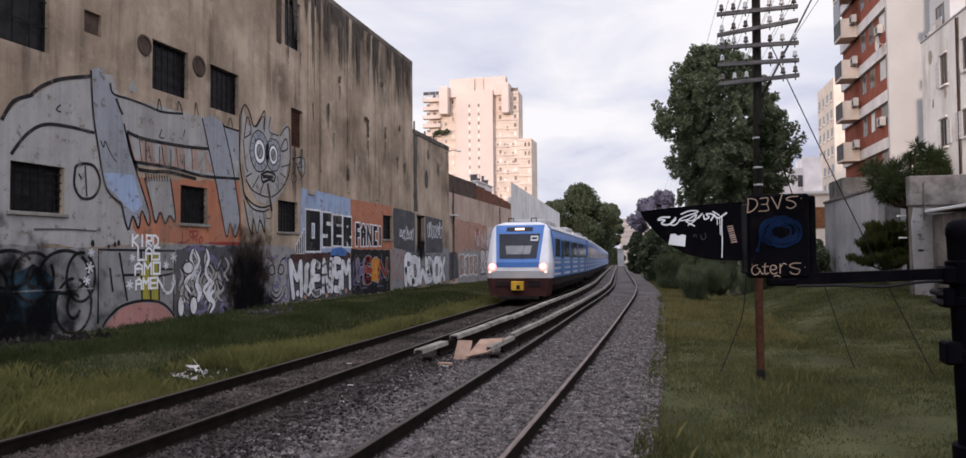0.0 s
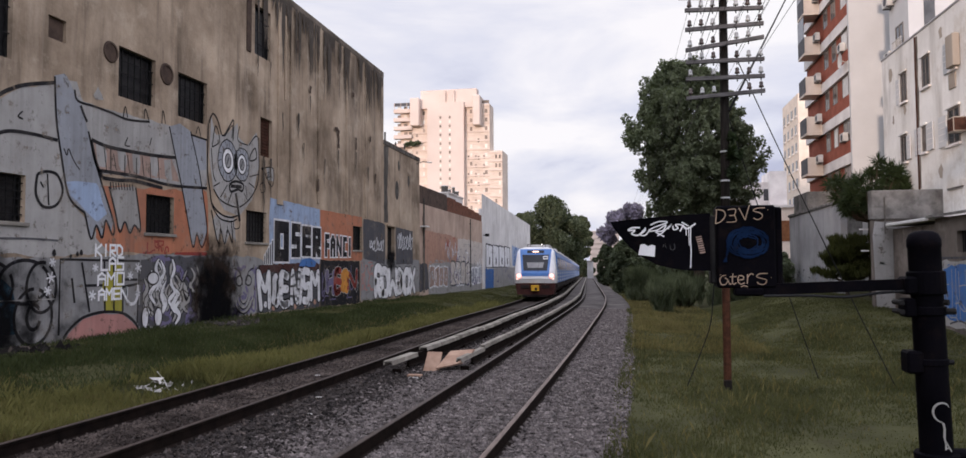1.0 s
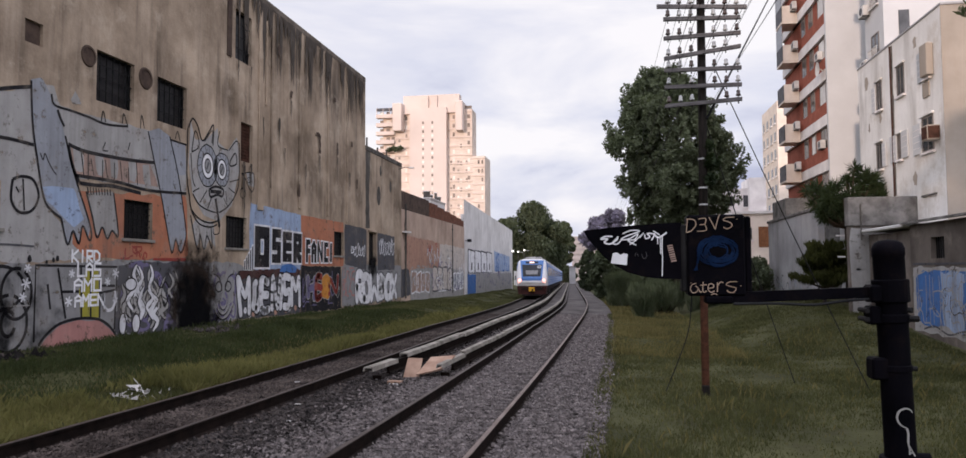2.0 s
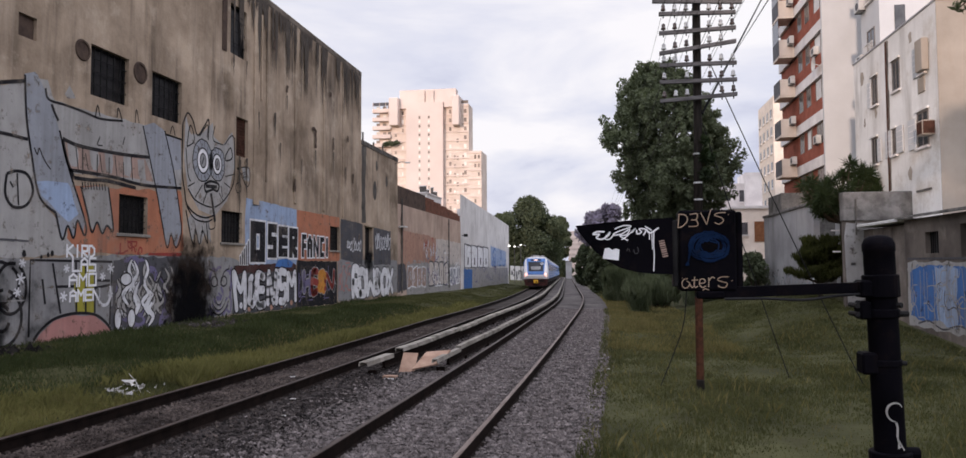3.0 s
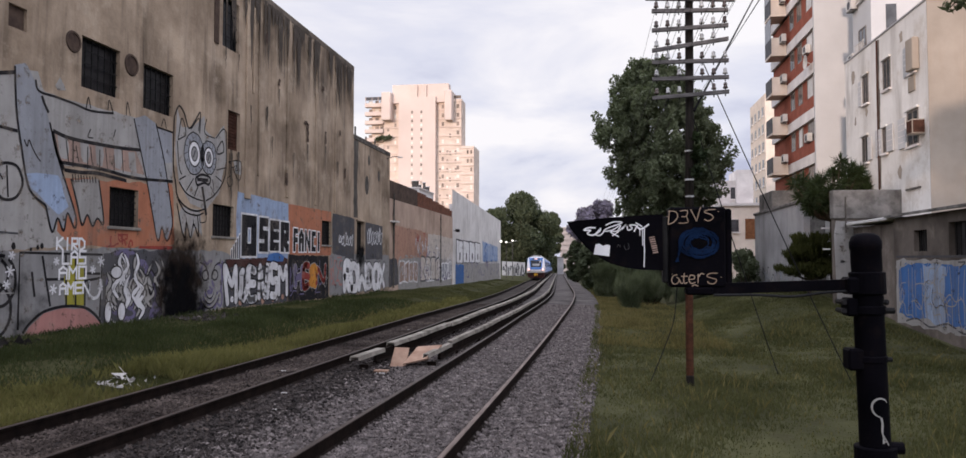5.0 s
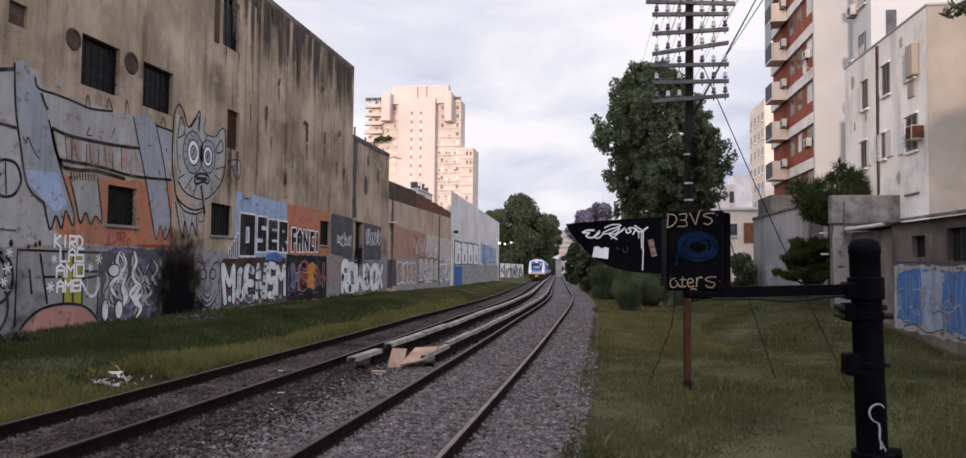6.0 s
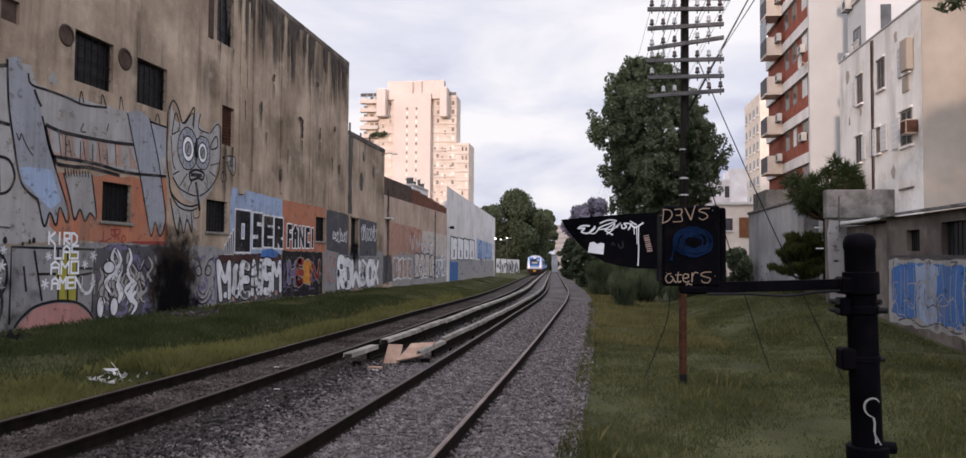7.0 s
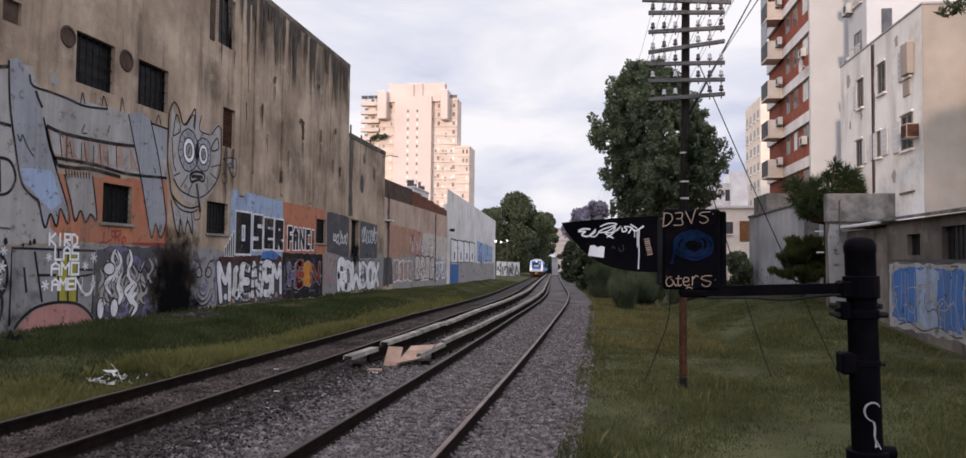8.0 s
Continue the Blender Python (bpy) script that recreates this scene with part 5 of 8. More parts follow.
make_tree("dark green roadside tree beside the inner track", -0.3, 78, -0.3, 5.4, 2.1, 0.4, 17, 13000, 0.17, M["leaf_far"], blobs=70)
make_tree("dark green tree beside the inner track", 2.6, 92, -0.3, 8.0, 3.6, 0.6, 18, 14000, 0.19, M["leaf_far"], blobs=70)
make_tree("small dark tree near the end of the straight", -2.9, 118, -0.3, 6.6, 2.2, 0.4, 19, 9000, 0.2, M["leaf_far"], blobs=55)
make_pine_bush()
make_shrub("tall weedy shrub at the ballast edge", 1.7, 41.5, -0.3, 1.4, 1.8, 22, 4200, 0.30, M["leaf_weed"], 0.05)
make_shrub("weedy shrub at the ballast edge", 3.1, 46.5, -0.3, 2.6, 2.1, 23, 7000, 0.32, M["leaf_weed"], 0.05)
make_shrub("low shrub among the grass", 1.2, 58, -0.3, 2.4, 2.6, 24, 8000, 0.32, M["leaf_weed"], 0.06)
make_shrub("grey-green shrub behind the signal", 6.2, 46, -0.3, 3.6, 3.8, 25, 12000, 0.36, M["leaf_weed"], 0.05)
make_shrub("dark bush at the end of the garden wall", 9.3, 49.5, -0.3, 1.7, 3.6, 27, 3000, 0.12, M["leaf_far"])
make_shrub("dense dark shrub by the fence", 4.2, 66, -0.3, 4.6, 4.2, 26, 3200, 0.2, M["leaf_far"])


def make_yucca():
    t = thing("tree", "spiky dark yucca-like tree growing above the garden wall", "tree")
    rng = random.Random(20)
    tips = []
    cx, cy = 10.95, 36.9
    fork = Vector((cx, cy, 4.1))
    Build().tube([(cx, cy, -0.4), fork], [0.16, 0.11], 8).ob("trunk", M["bark"], t)
    for k in range(75):
        a, r = rng.uniform(0, 6.28), 1.75 * rng.random() ** 0.5
        tip = Vector((cx + r * math.cos(a), cy + 0.7 * r * math.sin(a), 4.5 + 2.75 * rng.random() * (1 - 0.4 * r / 1.75)))
        Build().tube([fork, fork.lerp(tip, 0.55) + Vector((0, 0, -0.2)), tip], [0.05, 0.035, 0.02], 5).ob("branch", M["bark"], t)
        tips.append(tuple(tip))
    leaves("foliage", tips, [0.30] * len(tips), 9500, 0.21, M["leaf_needle"], t, 20, 1.0, 0.10, True)


make_yucca()


# overhanging twig at the upper corner, on a tree added out of view
def make_branch():
    t = thing("tree", "slim green tree mostly out of view, with a leafy twig and an added shading crown", "tree")
    Build().tube([(9.6, 12.6, -0.5), (9.4, 12.8, 4.0), (9.0, 12.9, 8.6)], [0.2, 0.16, 0.08], 9).ob("trunk", M["bark"], t)
    Build().tube([(9.3, 12.8, 6.0), (7.6, 12.9, 7.4), (6.4, 13.0, 7.0), (5.75, 13.0, 6.4)], [0.09, 0.05, 0.03, 0.01], 6).ob("twig", M["bark"], t)
    leaves("foliage", [(5.80, 13.0, 6.46), (6.05, 13.0, 6.62), (6.5, 13.0, 7.05), (7.2, 13.0, 7.5), (8.2, 12.9, 8.4), (9.0, 12.9, 8.9)], [0.15, 0.30, 0.34, 0.5, 0.9, 1.0], 4200, 0.075, M["leaf_far"], t, 31, 0.8, 0.3)
    # Unseen crown, added outside the view to shade the grass on this side.
    leaves("crown", [(9.6 + 1.9 * math.cos(k * 2.4), 9.6 + 2.6 * math.sin(k * 1.7), 7.6 + 0.35 * (k % 6)) for k in range(22)], [1.0] * 22, 9000, 0.13, M["leaf_far"], t, 32, 0.8, 0.4)


make_branch()


# ---- grass ----
def make_grass(name, label, boxes, seed, mat, tall):
    rng = np.random.default_rng(seed)
    vs, fs, k = [], [], 0
    for x0, x1, y0, y1, n in boxes:
        y = y0 + (y1 - y0) * rng.random(n) ** 1.4
        u = x0 + (x1 - x0) * rng.random(n)
        patch = np.sin(u * 1.7 + 3 * np.sin(y * 0.31)) + np.sin(y * 0.83 + 2 * np.sin(u * 0.6))
        keep = rng.random(n) < 0.86 + 0.12 * patch
        keep &= (tall < 0.1) | ((u + 9.0 - 0.34) ** 2 + (y - 13.2) ** 2 > 0.9)
        y, u = y[keep], u[keep]
        x = u + np.array([bend(v) + (flare(v) if a < -5 else 0.0) for a, v in zip(u, y)])
        z = np.array([-0.225 + fall(c) if -7.8 < b <= 0.2 else ground_z(a, c) for a, b, c in zip(x, u, y)])
        n = len(x)
        x = np.maximum(x, -14.9)
        h = tall * (0.35 + 0.9 * rng.random(n) ** 1.7) * (1 + 0.3 * patch[keep])
        a = rng.random(n) * 6.283
        w = 0.0035 + 0.00045 * y
        dx, dy = np.cos(a) * w, np.sin(a) * w
        lx, ly = rng.normal(0, 0.3, n) * h, rng.normal(0, 0.3, n) * h
        v = np.stack([np.stack([x - dx, y - dy, z - 0.02], 1), np.stack([x + dx, y + dy, z - 0.02], 1),
                      np.stack([x + dx * 0.7 + lx * 0.4, y + dy * 0.7 + ly * 0.4, z + h * 0.6], 1), np.stack([x + lx, y + ly, z + h], 1)], 1)
        vs.append(v.reshape(-1, 3))
        fs.append(np.arange(n * 4).reshape(-1, 4) + k)
        k += n * 4
    me = bpy.data.meshes.new(name)
    me.from_pydata(np.concatenate(vs).tolist(), [], np.concatenate(fs).tolist())
    me.materials.append(mat)
    tagged(new(name, me), label, "grass", kind="stuff")


make_grass("grass", "short uneven green grass", [(-0.05, 10.3, 6.5, 44, 230000), (-14.8, -7.75, 7.0, 62, 215000), (-7.8, -7.35, 7, 50, 3000), (-0.12, 0.1, 12, 44, 1500), (0.2, 4, 40, 90, 14000), (-13, -7.8, 62, 115, 12000)], 41, M["blade"], 0.075)
make_grass("dry_grass", "pale dry grass stalks among the green", [(0.1, 9.9, 7.0, 30, 5000), (-10.5, -7.7, 7.0, 40, 11000), (-11.5, -7.7, 7.0, 12.5, 7000), (0.15, 4.0, 22, 50, 12000), (0.15, 2.2, 28, 64, 16000)], 42, M["blade_dry"], 0.16)
# Weeds whose dark tone also stands for shade at wall foot and bank lip.
make_grass("weeds", "dark leafy weeds at the wall foot and along the bank, shade included in their tone", [(-14.9, -12.6, 12.0, 30, 9000), (-14.9, -13.8, 30.0, 50, 4000), (-12.4, -9.6, 11.0, 40, 42000)], 43, M["weed_shaded"], 0.17)
make_grass("tall_grass", "tall yellowish seeding grass along the outer track", [(-9.7, -7.75, 7.0, 16, 16000), (-9.2, -7.75, 16.0, 46, 15000), (-11.0, -8.0, 7.0, 11.5, 12000)], 44, M["blade_tall"], 0.24)


def make_rubble():
    """Burnt rubbish and broken plaster along the foot of the wall."""
    rng = np.random.default_rng(77)
    octa = np.array([(1, 0, 0), (-1, 0, 0), (0, 1, 0), (0, -1, 0), (0, 0, 1), (0, 0, -1)], float)
    tri = np.array([(0, 2, 4), (2, 1, 4), (1, 3, 4), (3, 0, 4), (2, 0, 5), (1, 2, 5), (3, 1, 5), (0, 3, 5)])
    for y0, y1, n, mat, label in ((11.0, 16.6, 260, "soot", "heap of charred rubbish against the wall"), (24.0, 26.8, 150, "stone_oily", "broken plaster and ash under the scorch mark"), (12.5, 16.8, 26, "stone_dark", "pale lumps of fallen plaster in the ash")):
        y = y0 + (y1 - y0) * rng.random(n)
        x = -14.85 + 1.5 * rng.random(n) ** 1.6
        r = 0.04 + 0.09 * rng.random(n) ** 2.2
        z = np.array([ground_z(a, b) for a, b in zip(x, y)]) + 0.02
        v = octa[None] * (0.6 + 0.8 * rng.random((n, 6, 1))) * r[:, None, None] + rng.normal(0, 0.25, (n, 6, 3)) * r[:, None, None]
        v += np.stack([x, y, z], 1)[:, None, :]
        me = bpy.data.meshes.new("rubble")
        me.from_pydata(v.reshape(-1, 3).tolist(), [], (tri[None] + (np.arange(n) * 6)[:, None, None]).reshape(-1, 3).tolist())
        me.materials.append(M[mat])
        tagged(new("rubble", me), label, "rubble", kind="stuff")


make_rubble()


# ---- telegraph pole ----
def make_pole():
    t = thing("telegraph_pole", "dark telegraph pole with crooked crossarms and glass insulators", "utility pole")
    x, y = 1.87, 15.8
    Build().tube([(x, y, 2.0), (x + 0.05, y, 5.0), (x + 0.06, y, 8.25)], [0.092, 0.088, 0.082], 12).ob("pole", M["pole_wood"], t, smooth=True)
    Build().tube([(x, y, -0.5), (x, y, 2.01)], [0.078, 0.078], 10).ob("rail_foot", M["pole_rust"], t, "rusty steel foot of the pole")
    Build().box(x - 0.075, x + 0.075, y - 0.10, y + 0.09, -0.45, -0.12, 0.02).ob("clamp", M["pole_wood"], t)
    rows = ((8.00, 7.86), (7.74, 7.62), (7.46, 7.41), (7.05, 7.09), (6.62, 6.81), (6.37, 6.36), (6.02, 6.01), (5.62, 5.71))
    for k, (zl, zr) in enumerate(rows):
        cx = x + 0.05
        half = 0.77 if k != 1 else 0.9
        a = Build()
        vs = []
        for sx, zc in ((-half, zl), (half, zr)):
            for yy in (y - 0.20, y - 0.125):
                for dz in (-0.038, 0.038):
                    vs.append((cx + sx, yy, zc + dz))
        a.add(vs, [(0, 1, 3, 2), (4, 6, 7, 5), (0, 4, 5, 1), (2, 3, 7, 6), (0, 2, 6, 4), (1, 5, 7, 3)])
        arm = a.ob("crossarm", M["arm_wood"], t, "grey timber crossarm")
        for i, s in enumerate((-0.68, -0.45, -0.22, 0.24, 0.47, 0.70)):
            if (k, i) in ((4, 5), (7, 3), (6, 1)):
                continue
            zc = zl + (zr - zl) * (s + half) / (2 * half)
            px = cx + s
            Build().tube([(px, y - 0.16, zc - 0.09), (px, y - 0.16, zc + 0.10)], 0.012, 6).ob("pin", M["iron"], arm)
            brown = (i * 7 + k * 3) % 5 in (1, 4)
            Build().tube([(px, y - 0.16, zc + 0.075), (px, y - 0.16, zc + 0.11), (px, y - 0.16, zc + 0.125), (px, y - 0.16, zc + 0.155), (px, y - 0.16, zc + 0.185), (px, y - 0.16, zc + 0.20)], [0.052, 0.046, 0.033, 0.040, 0.034, 0.015], 10).ob("insulator", M["porcelain_brown"] if brown else M["porcelain"], arm, smooth=True)
    for z in (3.55, 3.9, 4.5):
        Build().tube([(x + 0.03, y, z), (x + 0.03, y, z + 0.035)], 0.094, 12).ob("pole_band", M["porcelain"], t, "pale metal band")
    leaves("vine", [(x + 0.16, y, 4.1), (x + 0.2, y, 4.45), (x + 0.14, y, 4.8)], [0.16, 0.2, 0.14], 420, 0.06, M["leaf_needle"], t, 33)


def sagging(a, b, sag, n=14):
    a, b = Vector(a), Vector(b)
    return [tuple(a.lerp(b, k / n) - Vector((0, 0, 4 * sag * (k / n) * (1 - k / n)))) for k in range(n + 1)]


def make_wires():
    x, y = 1.92, 15.64
    for k, zc in enumerate((7.55, 7.20, 6.82, 6.5, 6.15)):
        for i, s in enumerate((-0.68, -0.45, -0.22, 0.24, 0.47, 0.70)):
            if (i + k) % 2:
                continue
            w = Build().tube(sagging((x + s, y, zc), (x + s * 1.05 - 0.4, y - 42, zc + 0.3), 0.35), 0.0045, 3).ob("telegraph_wire", M["cable"])
            tagged(w, "thin bare telegraph wire strung between poles", "wire", "telegraph wires")
            if k % 2 == 0:
                w = Build().tube(sagging((x + s, y, zc), (x + s * 1.0 - 1.2, y + 60, zc - 0.5), 0.6), 0.0045, 3).ob("telegraph_wire", M["cable"])
                tagged(w, "thin bare telegraph wire strung between poles", "wire", "telegraph wires")
    w = Build().tube([(2.0, 15.75, 5.35), (2.2, 15.9, 5.72), (6.15, 30, 12.55), (13.9, 57.6, 25.9)], 0.028, 6).ob("service_cable", M["cable"])
    tagged(w, "thick black cable rising from the pole to a building", "cable")
    for a, b, word in (((2.15, 15.8, 6.5), (5.28, 16.72, -0.3), "taut steel guy wire staying the pole"), ((2.0, 15.8, 5.2), (3.98, 17.45, -0.3), "slack guy wire staying the pole")):
        w = Build().tube(sagging(a, b, 0.08), 0.011, 5).ob("guy_wire", M["cable"])
        tagged(w, word, "wire", "guy wires")
    w = Build().tube(smooth_line([(1.75, 15.7, 3.0), (1.62, 15.7, 1.7), (1.55, 15.75, 1.0), (1.35, 15.8, 0.4), (1.08, 15.85, -0.28)]), 0.011, 5).ob("loose_cable", M["cable"])
    tagged(w, "loose cable hanging from the pole into the grass", "cable")


make_pole()
make_wires()


# ---- signal ----
def make_signal():
    t = thing("signal_post", "black iron signal post with bracket arm, lamp box and paddle", "railway signal")
    x, y = 1.52, 4.5

    def lean(z):
        return x + 0.026 * (2.35 - z)

    def collar(name, z0, z1, r, label=""):
        return Build().tube([(lean(z0), y, z0), (lean(z0 + 0.006), y, z0 + 0.006), (lean(z1 - 0.006), y, z1 - 0.006), (lean(z1), y, z1)], [r - 0.006, r, r, r - 0.006], 22).ob(name, M["enamel_black"], t, label)
    prof = [(-0.5, 0.083), (1.05, 0.083), (2.17, 0.081), (2.18, 0.083), (2.30, 0.083), (2.305, 0.087), (2.345, 0.087), (2.376, 0.074), (2.392, 0.05), (2.398, 0.0)]
    Build().tube([(lean(zz), y, zz) for zz, r in prof], [r for zz, r in prof], 24).ob("post", M["enamel_black"], t, smooth=True)
    collar("base_collar", 0.98, 1.175, 0.112)
    Build().tube([(1.60, y, 1.165), (1.70, y, 1.165)], 0.035, 12).ob("conduit", M["enamel_black"], t)
    collar("clamp_ring", 2.04, 2.17, 0.098)
    collar("lower_clamp", 1.925, 1.975, 0.092)
    Build().box(1.40, 1.47, y - 0.07, y + 0.07, 2.04, 2.14, 0.012).ob("bracket_block", M["enamel_black"], t)
    Build().box(1.395, 1.46, y - 0.06, y + 0.06, 1.915, 2.02, 0.012).ob("bracket_block", M["enamel_black"], t)
    for z in (1.945, 1.995):
        Build().tube([(1.385, y - 0.05, z), (1.385, y + 0.08, z)], 0.015, 8).ob("bolt", M["iron"], t)
    Build().tube([(1.60, y - 0.05, 1.95), (1.65, y - 0.05, 1.95)], 0.018, 8).ob("bolt", M["iron"], t)
    Build().tube([(1.585, y - 0.085, 2.0), (1.60, y - 0.10, 2.0)], 0.016, 8).ob("bolt", M["iron"], t)
    Build().box(1.40, 1.49, y - 0.06, y + 0.06, 1.605, 1.73, 0.012).ob("junction_box", M["enamel_black"], t, "small black box on the post")
    collar("strap", 1.65, 1.69, 0.088)
    Build().tube([(1.61, y - 0.03, 1.67), (1.64, y - 0.03, 1.67)], 0.014, 8).ob("bolt", M["iron"], t)
    # arm
    Build().add([(0.62, y - 0.025, 2.032), (0.62, y + 0.025, 2.032), (0.62, y + 0.025, 2.097), (0.62, y - 0.025, 2.097), (1.45, y - 0.03, 2.068), (1.45, y + 0.03, 2.068), (1.45, y + 0.03, 2.128), (1.45, y - 0.03, 2.128)],
                [(0, 1, 2, 3), (4, 7, 6, 5), (0, 4, 5, 1), (3, 2, 6, 7), (0, 3, 7, 4), (1, 5, 6, 2)]).ob("bracket_arm", M["enamel_black"], t)
    Build().box(0.50, 0.66, y - 0.05, y + 0.05, 2.03, 2.075, 0.01).ob("arm_shoe", M["enamel_black"], t)
    Build().tube(smooth_line([(0.66, y - 0.03, 2.03), (0.9, y - 0.035, 2.033), (1.1, y - 0.035, 2.026), (1.28, y - 0.035, 2.05), (1.42, y - 0.04, 2.06)], 5), 0.009, 6).ob("arm_cable", M["cable"], t, "black cable slung under the arm")
    # lamp box
    bx = Build().box(0.405, 0.735, y - 0.035, y + 0.13, 2.075, 2.555, 0.012).ob("lamp_box", M["enamel_black"], t, "black box scrawled with marker pen")
    Build().box(0.735, 0.775, y + 0.0, y + 0.12, 2.08, 2.545, 0.01).ob("hinge_side", M["enamel_black"], bx)
    Build().box(0.37, 0.405, y - 0.02, y + 0.09, 2.10, 2.50, 0.008).ob("door_edge", M["iron"], bx)

    def front(u, w, lift):
        return (u, y - 0.036 - lift, w)
    # upper tag: D, reversed E, V and a looped S
    for pts in ([(0.408, 2.530), (0.405, 2.490), (0.400, 2.448)], [(0.402, 2.532), (0.445, 2.526), (0.456, 2.495), (0.430, 2.462), (0.398, 2.450)], [(0.470, 2.530), (0.512, 2.533), (0.507, 2.500), (0.478, 2.497)], [(0.507, 2.500), (0.515, 2.463), (0.462, 2.458)],
                [(0.532, 2.540), (0.552, 2.500), (0.566, 2.468)], [(0.566, 2.468), (0.580, 2.520), (0.592, 2.556)], [(0.676, 2.538), (0.632, 2.536), (0.612, 2.522), (0.650, 2.508), (0.662, 2.488), (0.636, 2.470), (0.612, 2.480)], [(0.690, 2.528), (0.692, 2.524)], [(0.395, 2.500), (0.397, 2.497)]):
        Build().ribbon(front, smooth_line(pts, 4), 0.0055, 0.002).ob("marker_letter", M["marker_tan"], bx, "tan marker lettering")
    # lower tag: s, t, e, r, s
    for pts in ([(0.452, 2.150), (0.428, 2.143), (0.418, 2.118), (0.430, 2.095), (0.452, 2.100), (0.462, 2.122), (0.446, 2.136)], [(0.462, 2.122), (0.474, 2.098), (0.484, 2.104)], [(0.492, 2.160), (0.488, 2.118), (0.494, 2.098), (0.510, 2.106)], [(0.474, 2.140), (0.512, 2.142)],
                [(0.520, 2.122), (0.548, 2.126), (0.548, 2.144), (0.526, 2.146), (0.518, 2.118), (0.534, 2.098), (0.556, 2.106)], [(0.572, 2.156), (0.572, 2.130), (0.570, 2.100)], [(0.572, 2.135), (0.590, 2.158), (0.606, 2.152)],
                [(0.684, 2.160), (0.640, 2.158), (0.622, 2.142), (0.652, 2.130), (0.676, 2.122), (0.664, 2.098), (0.634, 2.100), (0.625, 2.112)], [(0.535, 2.082), (0.552, 2.090), (0.572, 2.082)], [(0.702, 2.138), (0.704, 2.135)], [(0.420, 2.155), (0.422, 2.152)]):
        Build().ribbon(front, smooth_line(pts, 4), 0.0055, 0.002).ob("marker_letter", M["marker_tan"], bx, "tan marker lettering")
    rng = random.Random(4)
    for k in range(15):
        f = k / 14
        e = [(a + rng.uniform(-0.004, 0.004), c + rng.uniform(-0.004, 0.004)) for a, c in ellipse(0.582 + rng.uniform(-0.012, 0.012), 2.338 + rng.uniform(-0.008, 0.008), 0.060 + f * 0.055, 0.040 + f * 0.046, 34, rng.uniform(0, 90), rng.uniform(330, 440))]
        Build().ribbon(front, e, 0.0065, 0.003 + 0.0004 * k).ob("marker_ring", M["marker_blue"], bx, "dark blue scribbled ring")
    for k in range(9):
        f = k / 8
        Build().ribbon(front, smooth_line([(0.500 - 0.03 * f, 2.400 - 0.02 * f), (0.478 - 0.012 * f, 2.330), (0.462 - 0.006 * f, 2.270 - 0.02 * f), (0.440 + 0.02 * f, 2.222 + 0.012 * rng.random())], 4), 0.006, 0.010 + 0.0004 * k).ob("marker_stroke", M["marker_blue"], bx)
    # paddle
    pad = [(0.375 - 0.058 * k, 2.515 - 0.0022 * k - 0.00021 * k * k) for k in range(11)] + [(-0.183, 2.43), (-0.145, 2.38), (-0.088, 2.315), (-0.02, 2.26), (0.06, 2.215), (0.15, 2.190), (0.25, 2.178), (0.375, 2.175)]
    n = len(pad)
    p = Build().add([(u, y - 0.012, w) for u, w in pad] + [(u, y + 0.012, w) for u, w in pad], [tuple(range(n)), tuple(range(2 * n - 1, n - 1, -1))] + [(i, (i + 1) % n, n + (i + 1) % n, n + i) for i in range(n)]).ob("paddle", M["enamel_black"], t, "tapering black paddle with white spray and a sticker")

    def face(u, w, lift):
        return (u, y - 0.013 - lift, w)
    s = Build()
    for pts, wd in (([(-0.03, 2.44), (-0.075, 2.44), (-0.10, 2.425), (-0.06, 2.425), (-0.08, 2.405), (-0.045, 2.395), (-0.005, 2.42), (0.0, 2.44)], 0.012), ([(-0.005, 2.43), (-0.03, 2.40), (0.0, 2.395), (0.03, 2.43)], 0.009), ([(0.03, 2.455), (0.08, 2.475), (0.13, 2.47), (0.05, 2.44), (0.02, 2.42), (0.07, 2.425), (0.12, 2.455), (0.10, 2.42), (0.06, 2.415), (0.11, 2.385)], 0.009),
                    ([(0.07, 2.39), (0.10, 2.41), (0.155, 2.46), (0.13, 2.43)], 0.008), ([(0.16, 2.45), (0.165, 2.425), (0.19, 2.435), (0.175, 2.455), (0.215, 2.45), (0.20, 2.415)], 0.010), ([(0.215, 2.455), (0.24, 2.43), (0.29, 2.46)], 0.012), ([(0.21, 2.47), (0.25, 2.445)], 0.009),
                    ([(0.262, 2.44), (0.26, 2.36), (0.262, 2.30), (0.258, 2.20)], 0.008), ([(0.25, 2.44), (0.252, 2.33)], 0.006), ([(0.235, 2.44), (0.236, 2.39)], 0.006)):
        s.ribbon(face, [(a, c - 0.006) for a, c in smooth_line(pts, 5)], wd * 0.8, 0.002 + 0.0008 * len(s.f) / 40)
    s.ob("spray_scrawl", M["marker_white"], p, "white spray scrawl with drips")
    Build().poly(face, [(-0.043, 2.272), (0.052, 2.260), (0.058, 2.325), (0.036, 2.332), (0.015, 2.323), (-0.005, 2.337), (-0.03, 2.333)], 0.0045).ob("sticker", M["marker_white"], p, "torn white sticker")
    g = Build()
